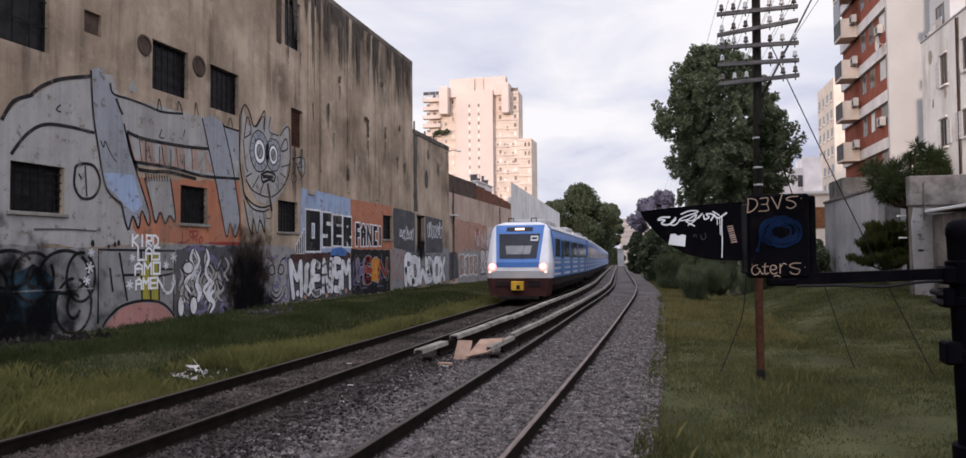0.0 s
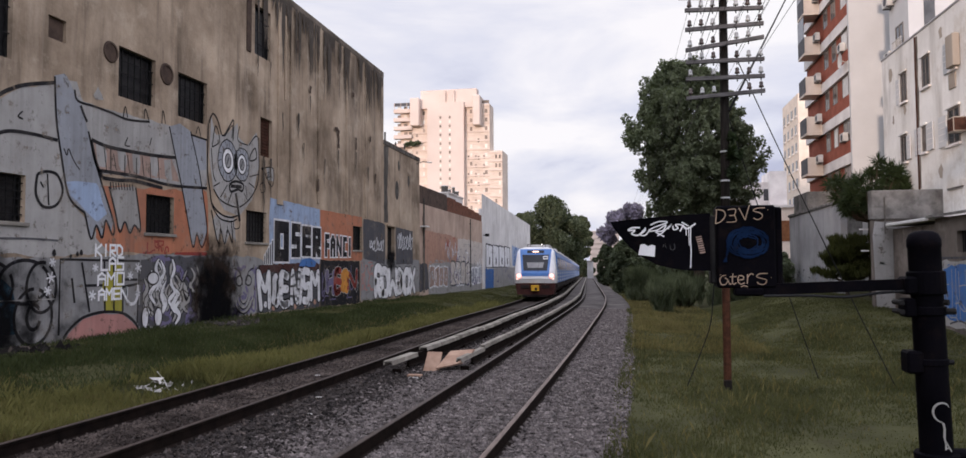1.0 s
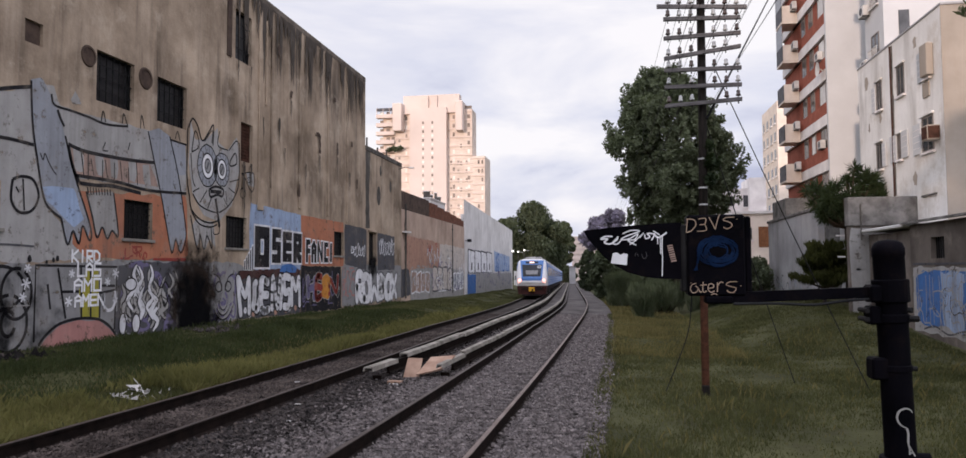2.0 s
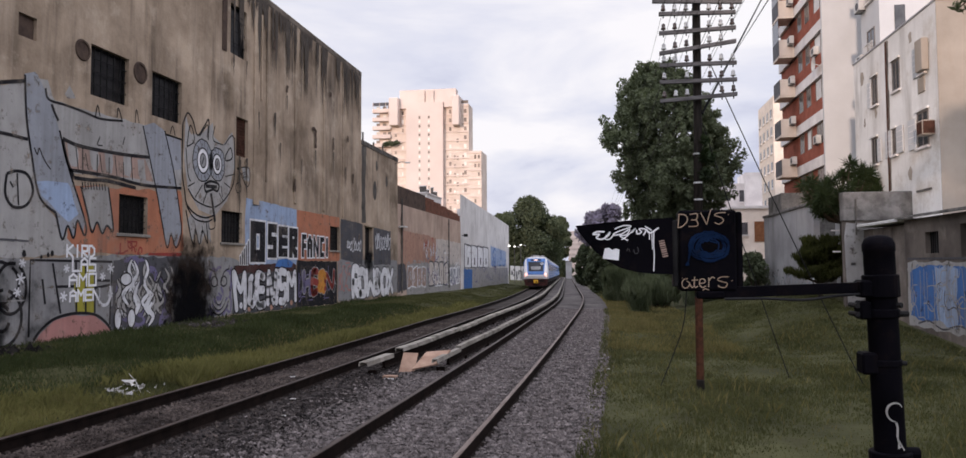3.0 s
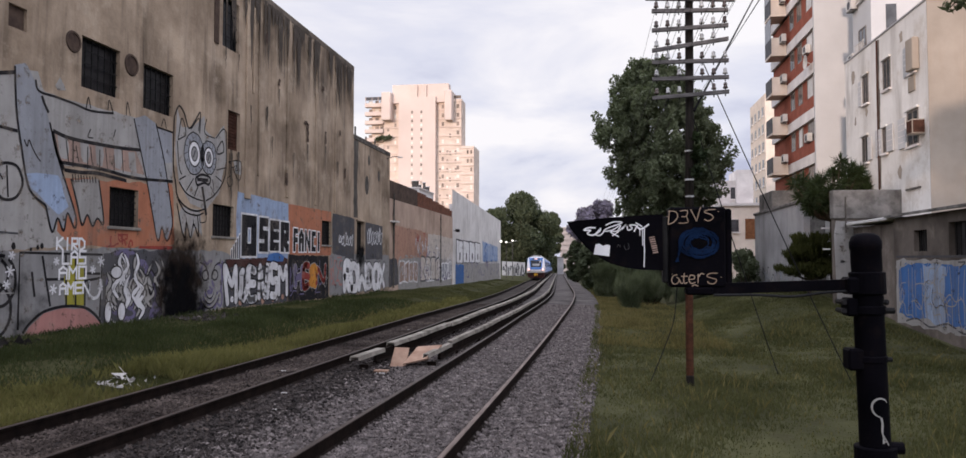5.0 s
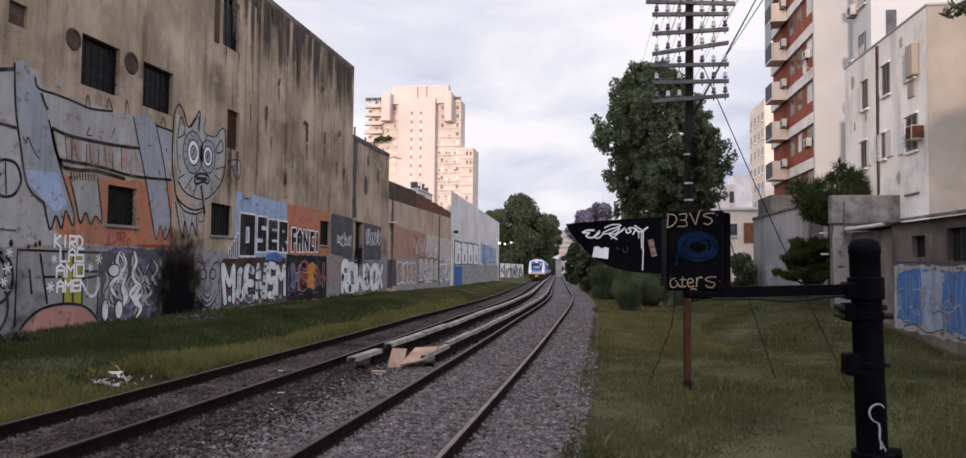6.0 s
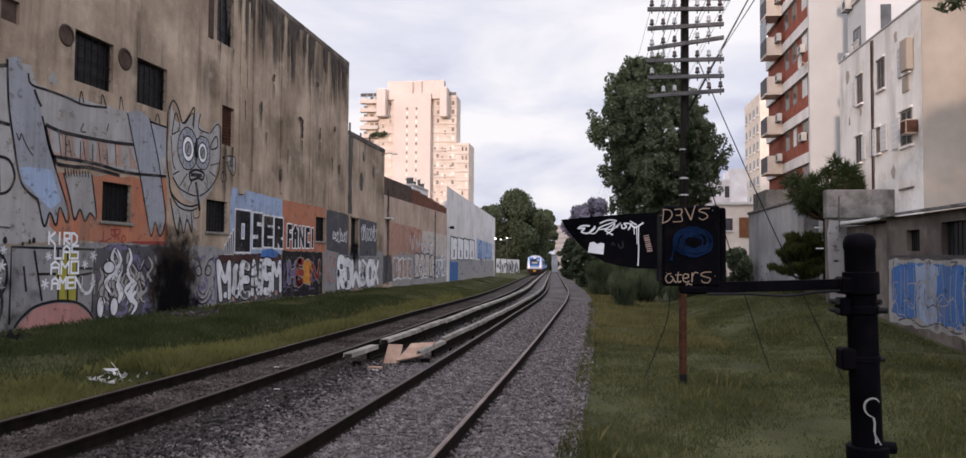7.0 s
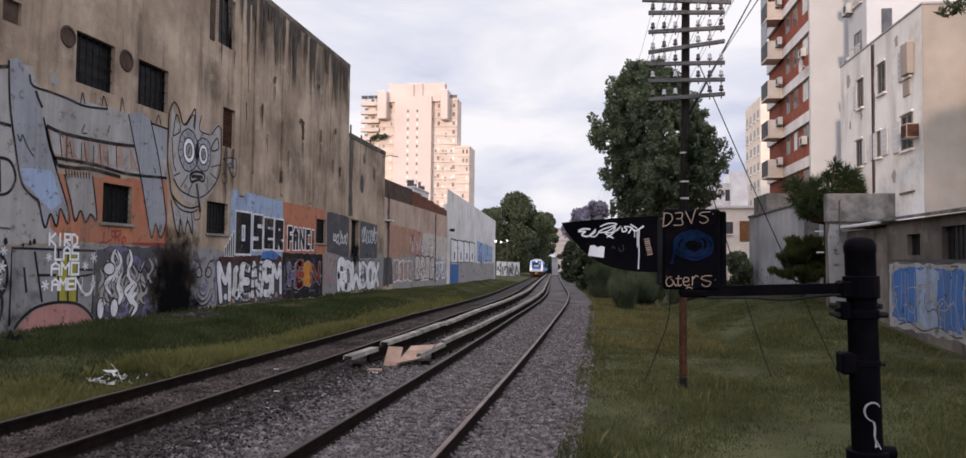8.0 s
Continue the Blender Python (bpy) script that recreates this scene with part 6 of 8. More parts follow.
    for k in range(8):
        g.ribbon(face, [(0.290 + 0.003 * k, 2.372 - 0.013 * k), (0.322 + 0.003 * k, 2.378 - 0.013 * k)], 0.0095 if k % 3 else 0.006, 0.005)
    g.ob("printed_label", M["p_salmon"], p, "small worn label with unreadable print")
    sc = Build()
    for pts in ([(0.10, 2.315), (0.11, 2.335), (0.12, 2.312)], [(0.14, 2.33), (0.15, 2.30), (0.17, 2.31), (0.165, 2.34)]):
        sc.ribbon(face, smooth_line(pts, 4), 0.003, 0.002)
    sc.ob("scratch", M["p_dark"], p)
    # paint on the post
    def round_post(u, w, lift):
        a = u / 0.083
        return (lean(w) + (0.083 + lift) * math.sin(a), y - (0.083 + lift) * math.cos(a), w)
    k = Build()
    k.ribbon(round_post, ellipse(0.012, 1.405, 0.046, 0.052, 22, 30, 265), [0.005 + 0.006 * math.sin(math.pi * i / 22) for i in range(23)], 0.003)
    k.ribbon(round_post, [(0.010, 1.35), (0.016, 1.32), (0.012, 1.27)], 0.012, 0.0034)
    k.ribbon(round_post, [(0.012, 1.27), (0.018, 1.235), (0.016, 1.205)], 0.009, 0.0038)
    k.ribbon(round_post, [(0.018, 1.250), (0.050, 1.195)], 0.009, 0.0042)
    k.ribbon(round_post, [(0.016, 1.215), (0.040, 1.215)], 0.007, 0.0046)
    k.ob("spray_tag", M["p_palegrey"], t, "pale spray tag")


make_signal()


# ---- debris ----
def make_debris():
    t = thing("broken_panel", "broken plywood panels lying by the end of the conductor rail", "debris")
    Build().add([(-4.72, 16.55, -0.2), (-4.38, 16.65, -0.2), (-4.34, 16.85, 0.20), (-4.66, 16.75, 0.22), (-4.72, 16.58, -0.2), (-4.38, 16.68, -0.2), (-4.34, 16.88, 0.20), (-4.66, 16.78, 0.22)],
                [(0, 1, 2, 3), (4, 7, 6, 5), (0, 4, 5, 1), (1, 5, 6, 2), (2, 6, 7, 3), (3, 7, 4, 0)]).ob("board", M["plywood"], t)
    Build().add([(-4.40, 16.5, -0.12), (-3.86, 16.75, -0.02), (-3.72, 17.6, 0.20), (-4.30, 17.5, 0.16), (-4.40, 16.52, -0.15), (-3.86, 16.77, -0.05), (-3.72, 17.62, 0.17), (-4.30, 17.52, 0.13)],
                [(0, 1, 2, 3), (4, 7, 6, 5), (0, 4, 5, 1), (1, 5, 6, 2), (2, 6, 7, 3), (3, 7, 4, 0)]).ob("board", M["plywood"], t)
    Build().box(-4.86, -4.55, 15.75, 15.9, -0.23, -0.17, 0.005).ob("offcut", M["plywood"], t)
    Build().box(-4.75, -4.55, 15.5, 15.58, -0.23, -0.19, 0.005).ob("offcut", M["litter_white"], t)
    l = thing("litter", "dirty white plastic scraps caught in the grass", "litter")
    rng = random.Random(9)
    for k in range(20):
        x, y = -9.1 + rng.uniform(-0.5, 0.4), 13.2 + rng.uniform(-0.5, 0.6)
        z = ground_z(x, y) + 0.06
        s = rng.uniform(0.04, 0.12)
        pts = [(x + rng.uniform(-s, s) * 1.6, y + rng.uniform(-s, s), z + rng.uniform(-0.04, 0.10)) for _ in range(4)]
        Build().add(pts + [(a, c, d - 0.006) for a, c, d in pts], [(0, 1, 2), (0, 2, 3), (4, 6, 5), (4, 7, 6), (0, 4, 5, 1), (1, 5, 6, 2), (2, 6, 7, 3), (3, 7, 4, 0)]).ob("scrap", M["litter_white"], l)
    Build().tube([(-9.4, 13.5, 0.12), (-9.1, 13.3, -0.02), (-8.8, 13.0, -0.16)], 0.006, 5).ob("stick", M["litter_white"], l)
    rng = random.Random(19)
    for k in range(14):
        y = rng.uniform(9, 34)
        x = rng.choice((-3.0, -1.9, -6.6, -5.2, 0.4)) + rng.uniform(-0.5, 0.5) + bend(y)
        s = rng.uniform(0.03, 0.08)
        o = Build().box(x, x + s * 1.8, y, y + s, -0.215, -0.195, 0.003).ob("paper_scrap", M["litter_white"])
        tagged(o, "small pale scrap of litter on the ballast", "litter", "ballast litter")


make_debris()


# ---- end of the depot wall ----
def make_far_bits():
    t = thing("graffiti_wall", "low pale wall with scrawled graffiti at the bend", "wall")
    Build().add([(-16.5, 131, -0.4), (-12.2, 128, -0.4), (-12.2, 128, 1.9), (-16.5, 131, 2.1), (-16.6, 131.3, -0.4), (-12.2, 128.3, -0.4), (-12.2, 128.3, 1.9), (-16.6, 131.3, 2.1)], [(0, 1, 2, 3), (4, 7, 6, 5), (0, 4, 5, 1), (1, 5, 6, 2), (2, 6, 7, 3), (3, 7, 4, 0)]).ob("wall", M["panel_white"], t)

    def plane(u, w, lift):
        k = (u + 16.5) / 4.3
        return (u - 0.5 * lift, 131 - 3 * k - lift - 0.01, w)
    rng = random.Random(77)
    g = Build()
    for k in range(9):
        cx = -16.1 + k * 0.45
        g.ribbon(plane, smooth_line([(cx + rng.uniform(-0.3, 0.3), rng.uniform(-0.4, 1.6)) for _ in range(5)], 4), 0.13, 0.02)
    g.ob("scrawl", M["p_dark"], t)
    for x, y, z in ((-15.3, 127.0, 5.4), (-14.4, 128.5, 5.7)):
        f = thing("floodlight_mast", "slim mast with a lit white floodlight", "lamp post", "floodlights")
        Build().tube([(x, y, -1.6), (x, y, z)], 0.07, 8).ob("mast", M["cornice"], f)
        Build().box(x - 0.13, x + 0.13, y - 0.12, y, z - 0.10, z + 0.10, 0.02).ob("lamp_head", M["lamp_far"], f)
        Build().tube([(x - 0.2, y, z), (x + 0.9, y, z - 0.1)], 0.03, 6).ob("outrigger", M["panel_white"], f)
    f = thing("wall_lamp", "small lit lamp on the end of the depot wall", "lamp")
    Build().box(WX + 0.12, WX + 0.4, 115.2, 115.5, 5.1, 5.35, 0.02).ob("lamp_head", M["lamp_far"], f)
    Build().box(WX - 0.2, WX + 0.13, 115.3, 115.4, 5.2, 5.26).ob("bracket", M["cornice"], f)
    c = thing("distant_block", "distant pale block catching orange evening sun", "building")
    Build().box(-20, -4, 420, 440, -4, 21).ob("wall", M["tower_face"], c)
    for k in range(7):
        Build().box(-20.2, -3.8, 419.5, 420, 2 + k * 3, 2.9 + k * 3).ob("balcony", M["tower_band"], c)
    h = thing("relay_hut", "small white relay hut far down the line", "hut")
    Build().box(-12.4, -10.6, 240, 244, -2.6, 3.2, 0.05).ob("wall", M["wall_grey"], h)
    Build().box(-12.6, -10.4, 239.8, 244.2, 3.2, 3.4, 0.03).ob("roof", M["cement"], h)


make_far_bits()


# ---- murals and tags on the warehouse side ----
WALL = facing(WX)
HOLES = [(14.5, 16.16, 3.35, 4.54), (20.97, 22.45, 3.3, 4.53), (27.29, 29.0, 3.2, 4.47), (39.1, 40.6, 3.1, 4.44), (45.2, 46.6, 2.6, 4.7), (28.4, 29.44, 6.82, 8.45), (19.57, 21.35, 7.35, 8.88), (22.59, 24.37, 7.34, 8.85)]
GLYPHS = {"A": "00 03 14 23 20|02 22", "B": "00 04 14 23 12 02|12 21 10 00", "C": "24 04 00 20", "D": "00 04 14 23 21 10 00", "E": "24 04 00 20|02 22", "F": "00 04 24|02 22", "I": "10 14", "K": "00 04|24 02 20", "L": "04 00 20",
          "M": "00 04 12 24 20", "N": "00 04 20 24", "O": "00 04 24 20 00", "R": "00 04 24 22 02 20", "S": "24 04 02 22 20 00", "W": "04 00 12 20 24", "Y": "04 12 24|12 10", "U": "04 01 10 21 24", "X": "00 24|04 20", "G": "24 04 00 20 22 12", "H": "00 04|20 24|02 22"}


def cut(poly, u):
    hits = []
    for a, b in zip(poly, poly[1:] + poly[:1]):
        if (a[0] <= u) != (b[0] <= u):
            hits.append(a[1] + (b[1] - a[1]) * (u - a[0]) / (b[0] - a[0]))
    return sorted(hits)


def coat(pts, layer, seed=0, rough=0.03, plane=WALL, step=0.09, holes=HOLES):
    """A coat of paint inside an outline, left open where the wall is open."""
    poly = loose(pts, rough, random.Random(seed), step=0.3)
    u0, u1 = min(p[0] for p in poly), max(p[0] for p in poly)
    marks = sorted({u0 + 1e-4, u1 - 1e-4, *[u0 + step * k for k in range(1, int((u1 - u0) / step) + 1)], *[e + d for h in holes for e in h[:2] for d in (-1e-3, 1e-3) if u0 < e < u1]})
    b = Build()
    for ua, ub in zip(marks, marks[1:]):
        if ub - ua < 1e-6:
            continue
        ca, cb, um = cut(poly, ua), cut(poly, ub), (ua + ub) / 2
        if len(ca) != len(cb) or len(ca) % 2:
            ca = cb = cut(poly, um)
        for k in range(0, len(ca) - 1, 2):
            spans = [(ca[k], cb[k], ca[k + 1], cb[k + 1])]
            for h in holes:
                if h[0] < um < h[1]:
                    nxt = []
                    for la, lb, ha, hb in spans:
                        if (la + lb) / 2 < h[2]:
                            nxt.append((la, lb, min(ha, h[2]), min(hb, h[2])))
                        if (ha + hb) / 2 > h[3]:
                            nxt.append((max(la, h[3]), max(lb, h[3]), ha, hb))
                    spans = nxt
            for la, lb, ha, hb in spans:
                if ha - la > 0.005 or hb - lb > 0.005:
                    b.add([plane(ua, la, layer * 0.003), plane(ub, lb, layer * 0.003), plane(ub, hb, layer * 0.003), plane(ua, ha, layer * 0.003)], [(0, 1, 2, 3)])
    return b


def coats(t, name, mat, pts, layer, seed=0, rough=0.03, label="", plane=WALL):
    return coat(pts, layer, seed, rough, plane).ob(name, M[mat], t, label)


def drawn(b, pts, width, layer, closed=False, plane=WALL, n=5, wobble=0.0, rng=None):
    pts = list(pts)
    if closed:
        pts.append(pts[0])
    q = smooth_line(pts, n)
    if rng:
        q = [(u + rng.uniform(-wobble, wobble), w + rng.uniform(-wobble, wobble)) for u, w in q]
    return b.ribbon(plane, q, width, layer * 0.003)


def word(t, text, u0, u1, w0, w1, weight, ink, halo, layer, slant=0.0, plane=WALL, gap=0.25):
    """Lettering from single strokes, with an optional lighter halo behind it."""
    n = len(text)
    cell = (u1 - u0) / (n - gap)
    ins, outs = Build(), Build()
    for i, ch in enumerate(text):
        if ch == " ":
            continue
        for stroke in GLYPHS[ch].split("|"):
            pts = []
            for code in stroke.split():
                a, c = int(code[0]) / 2, int(code[1]) / 4
                pts.append((u0 + cell * i + a * cell * (1 - gap) + slant * c, w0 + c * (w1 - w0)))
            fine = []
            for p, q in zip(pts, pts[1:]):
                dx, dy = q[0] - p[0], q[1] - p[1]
                k = math.hypot(dx, dy) or 1
                e = weight * 0.45
                fine.append(((p[0] - dx / k * e, p[1] - dy / k * e), (q[0] + dx / k * e, q[1] + dy / k * e)))
            for p, q in fine:
                ins.ribbon(plane, [p, q], weight, (layer + 1) * 0.003 + 0.0002 * (len(ins.f) % 5))
                if halo:
                    dx, dy = q[0] - p[0], q[1] - p[1]
                    k = math.hypot(dx, dy) or 1
                    e = weight * 0.35
                    outs.ribbon(plane, [(p[0] - dx / k * e, p[1] - dy / k * e), (q[0] + dx / k * e, q[1] + dy / k * e)], weight * 1.75, layer * 0.003 + 0.0002 * (len(outs.f) % 5))
    if halo:
        outs.ob("letter_outline", M[halo], t)
    ins.ob("lettering", M[ink], t, text.lower() + " in block letters")


def fat_letter(text, u0, u1, w0, w1, weight, rounded):
    """Strokes of one swollen letter inside a box."""
    out = []
    m = weight * 0.5
    for stroke in GLYPHS[text].split("|"):
        pts = [(u0 + m + int(c[0]) / 2 * (u1 - u0 - 2 * m), w0 + m + int(c[1]) / 4 * (w1 - w0 - 2 * m)) for c in stroke.split()]
        out.append(smooth_line(pts, 5) if rounded and len(pts) > 2 and text in "OUCDGB" else pts)
    return out


def fat_word(t, boxes, weight, ink, edge, layer, rim=0.06, rounded=False, ends=True, plane=WALL, label="", wobble=0.0):
    """Heavy letters, each in its own box, drawn over a wider rim of another colour."""
    low, high = Build(), Build()
    n = 0
    heavy = weight
    for text, u0, u1, w0, w1 in boxes:
        weight = heavy * (0.78 if text in "MWNX" else 1.35 if text == "O" and not rounded else 1.0)
        rng = random.Random(int(u0 * 100))
        sway = rng.uniform(-1, 1) * wobble
        for pts in fat_letter(text, u0, u1, w0 + rng.uniform(0, wobble), w1 + rng.uniform(-wobble, wobble), weight, rounded):
            if wobble:
                pts = smooth_line([(a + sway * (c - w0) + rng.uniform(-wobble, wobble) * 0.7, c + rng.uniform(-wobble, wobble) * 0.5) for a, c in pts], 4)
            for b, wd, base in ((low, weight + 2 * rim, layer), (high, weight, layer + 2)):
                for p, q in zip(pts, pts[1:]):
                    n += 1
                    b.ribbon(plane, [p, q], wd, base * 0.003 + 0.00025 * (n % 13))
                if ends:
                    for p in pts:
                        n += 1
                        k = wd / 2
                        ring = ellipse(p[0], p[1], k, k, 10)[:-1] if rounded else [(p[0] - k, p[1] - k), (p[0] + k, p[1] - k), (p[0] + k, p[1] + k), (p[0] - k, p[1] + k)]
                        b.poly(plane, ring, base * 0.003 + 0.00025 * (n % 13))
    low.ob("letter_outline", M[edge], t)
    high.ob("lettering", M[ink], t, label)


def row(text, u0, u1, w0, w1, w2=None, gap=0.12):
    """Boxes for the letters of a word along the wall; w2 is the top at the far end."""
    w2 = w1 if w2 is None else w2
    size = [0.5 if c == "I" else 1.25 if c in "MW" else 1.0 for c in text]
    cell = (u1 - u0) / sum(size)
    return [(c, u0 + cell * sum(size[:i]), u0 + cell * (sum(size[:i + 1]) - gap), w0, w1 + (w2 - w1) * i / len(text)) for i, c in enumerate(text)]


def flames(t, u0, u1, w0, w1, n, ink, edge, layer, seed, plane=WALL):
    """Upright licking shapes, each a tapering curl with a dark edge."""
    rng = random.Random(seed)
    for i in range(n):
        u, w = rng.uniform(u0, u1), rng.uniform(w0, w0 + 0.55 * (w1 - w0))
        h = rng.uniform(0.3, 0.5) * (w1 - w0)
        sway = rng.choice((-1, 1)) * rng.uniform(0.10, 0.26)
        pts = smooth_line([(u, w), (u + sway, w + h * 0.3), (u - sway * 0.3, w + h * 0.65), (u + sway * 0.9, w + h)], 5)
        pts = [(min(u1, max(u0, a)), min(w1, c)) for a, c in pts]
        k = len(pts)
        wide = [rng.uniform(0.10, 0.15) * (0.25 + math.sin(math.pi * min(1.0, (j + 1.2) / k)) ** 0.8) for j in range(k)]
        lift = (layer + 0.14 * i) * 0.003
        Build().ribbon(plane, pts, [v + 0.07 for v in wide], lift).ob("flame_edge", M[edge], t)
        Build().ribbon(plane, pts, wide, lift + 0.0025).ob("flame", M[ink], t)


def bubbles(t, u0, u1, w0, w1, n, ink, edge, layer, seed, thick=0.10, plane=WALL, fillet=0.42):
    """A row of swollen, unreadable throw-up letters with drawn outlines."""
    rng = random.Random(seed)
    cell = (u1 - u0) / n
    lines = Build()
    for i in range(n):
        cx, cz = u0 + cell * (i + 0.5), (w0 + w1) / 2
        pts = []
        for k in range(9):
            a = 2 * math.pi * k / 9 + rng.uniform(-0.2, 0.2)
            r = rng.uniform(0.8, 1.15)
            ca, sa = math.cos(a), math.sin(a)
            pts.append((cx + cell * 0.54 * r * math.copysign(abs(ca) ** fillet, ca), cz + (w1 - w0) * 0.47 * min(r, 1.05) * math.copysign(abs(sa) ** fillet, sa)))
        ring = smooth_line(pts + [pts[0]], 4)
        lift = layer + (i % 3) * 0.35
        coat(ring[:-1], lift, seed + i, 0.0, plane, 0.06, []).ob("throw_up_letter", M[ink], t)
        drawn(lines, ring, thick, layer + 1.4, plane=plane, n=1)
        for k in range(2):
            a = (cx + rng.uniform(-0.3, 0.3) * cell, cz + rng.uniform(-0.32, 0.1) * (w1 - w0))
            c = (a[0] + rng.uniform(-0.15, 0.15) * cell, a[1] + rng.uniform(0.15, 0.42) * (w1 - w0))
            m = ((a[0] + c[0]) / 2 + rng.uniform(-0.18, 0.18) * cell, (a[1] + c[1]) / 2)
            drawn(lines, [a, m, c], thick * 0.9, layer + 1.5, plane=plane)
    lines.ob("outline", M[edge], t)


def scrawl(t, u0, u1, w0, w1, n, ink, width, layer, seed, plane=WALL, reach=0.55, points=6):
    rng = random.Random(seed)
    for i in range(n):
        cx, cz = rng.uniform(u0, u1), rng.uniform(w0, w1)
        s = min(u1 - u0, w1 - w0) * reach
        a = rng.uniform(0, 6.28)
        pts = []
        for k in range(points):
            pts.append((min(u1, max(u0, cx)), min(w1, max(w0, cz))))
            a += rng.uniform(0.3, 1.5) * rng.choice((1, 1, -1))
            cx += math.cos(a) * s * rng.uniform(0.25, 0.5)
            cz += math.sin(a) * s * rng.uniform(0.25, 0.6)
        drawn(Build(), pts, width * rng.uniform(0.6, 1.3), layer + 0.02 * i, plane=plane).ob("spray_stroke", M[ink], t)


def smudge(t, u, w, ru, rw, colour, layer, seed, label):
    """Smoke-blackened plaster, thinning out towards its rim."""
    o = Build().add([(0, a * ru, c * rw) for a, c in ((-1, max(-1, (0.02 - w) / rw)), (1, max(-1, (0.02 - w) / rw)), (1, 1), (-1, 1))], [(0, 1, 2, 3)]).ob("smoke_stain", sooty("smoke_stain", ru, rw, colour, seed), t, label)
    o.location = (WX + layer * 0.003, u, w)


def make_creatures():
    t = thing("creature_mural", "faded mural of long-armed grey and blue creatures on an orange ground", "mural")
    coats(t, "lower_coat", "p_grey", [(14.32, 2.53), (17.23, 2.46), (20.73, 2.62), (28.30, 2.60), (28.85, 2.34), (28.61, 0.33), (24.20, 0.10), (17.51, 0.24), (14.38, 0.14)], 1, 1, 0.05, "old grey paint on the lower wall")
    coats(t, "lower_coat_side", "p_grey", [(10.84, 2.41), (14.25, 2.51), (14.32, 0.14), (10.91, -0.12)], 1, 2, 0.05, "")
    coats(t, "upper_coat", "p_palegrey", [(13.62, 4.39), (14.24, 5.40), (14.65, 5.97), (15.28, 6.33), (16.04, 6.77), (17.04, 7.13), (17.33, 5.62), (17.70, 4.04), (19.34, 2.65), (17.23, 2.50), (14.32, 2.56), (13.37, 2.54)], 1.4, 3, 0.04, "pale grey painted body")
    coats(t, "orange_ground", "p_orange", [(18.94, 4.61), (21.22, 4.71), (24.42, 4.94), (24.63, 2.78), (21.27, 2.63), (19.25, 2.63), (18.71, 3.02)], 1.8, 4, 0.05, "orange painted ground")
    coats(t, "body_strip", "p_palegrey", [(17.04, 7.23), (17.85, 7.33), (18.11, 6.86), (19.37, 6.85), (21.17, 6.91), (22.18, 6.89), (24.38, 6.73), (24.42, 5.03), (22.75, 4.97), (20.59, 4.94), (18.49, 4.93), (18.08, 6.15)], 2.2, 5, 0.03, "")
    coats(t, "belly", "p_salmon", [(18.52, 5.81), (19.26, 5.73), (22.20, 5.89), (22.75, 5.12), (20.58, 5.04), (18.80, 5.01)], 2.6, 6, 0.03, "faded pinkish belly")
    coats(t, "belly_side", "p_greyblue", [(23.42, 6.84), (24.38, 6.80), (24.40, 5.71), (23.76, 5.63)], 2.6, 7, 0.03, "")
    coats(t, "arm", "p_greyblue", [(17.04, 7.30), (17.44, 7.47), (17.94, 6.86), (18.33, 6.05), (18.74, 5.00), (19.45, 3.55), (19.41, 3.17), (19.12, 3.62), (18.98, 3.06), (18.73, 3.41), (18.53, 3.01), (18.26, 3.74), (17.65, 4.13), (17.39, 4.87), (17.13, 6.18)], 3, 8, 0.02, "long grey-blue painted arm")
    coats(t, "arm_shade", "p_blue", [(17.54, 4.54), (18.73, 4.64), (19.15, 3.77), (18.75, 3.52), (18.29, 3.83), (17.69, 4.16)], 3.3, 9, 0.03, "")
    coats(t, "hand", "p_palegrey", [(19.23, 4.55), (20.44, 4.71), (20.61, 3.91), (20.71, 3.38), (20.41, 3.50), (20.20, 3.25), (19.96, 3.58), (19.74, 3.26), (19.53, 3.83)], 3, 10, 0.02, "pale painted hand")
    coats(t, "arm", "p_greyblue", [(22.11, 6.88), (22.71, 7.10), (23.34, 6.93), (23.88, 5.69), (24.27, 4.39), (24.45, 3.50), (24.14, 2.90), (23.81, 3.36), (23.59, 2.89), (23.26, 3.77), (22.95, 4.71), (22.48, 5.93)], 3, 11, 0.02, "")
    coats(t, "cat_face", "p_palegrey", [(24.61, 7.80), (24.96, 7.10), (25.66, 7.20), (26.58, 7.84), (26.55, 7.30), (27.29, 7.07), (28.10, 7.77), (28.28, 6.38), (27.73, 4.91), (26.75, 4.19), (25.59, 4.35), (24.84, 5.07), (24.56, 6.23)], 3, 12, 0.02, "pale cat-like face shape")
    coats(t, "cat_paw", "p_palegrey", [(25.07, 4.17), (26.37, 4.17), (26.49, 3.15), (26.06, 3.50), (25.75, 3.01), (25.39, 3.47), (25.13, 3.09), (24.82, 3.86)], 3, 13, 0.02, "")
    coats(t, "rock", "p_palegrey", [(18.53, 7.11), (18.68, 7.38), (18.87, 7.24), (18.93, 7.07), (18.61, 7.00)], 3.4, 14, 0.03, "")
    coats(t, "bone", "p_palegrey", [(28.88, 6.38), (29.56, 6.52), (29.57, 5.82), (29.11, 5.88)], 3, 15, 0.03, "")
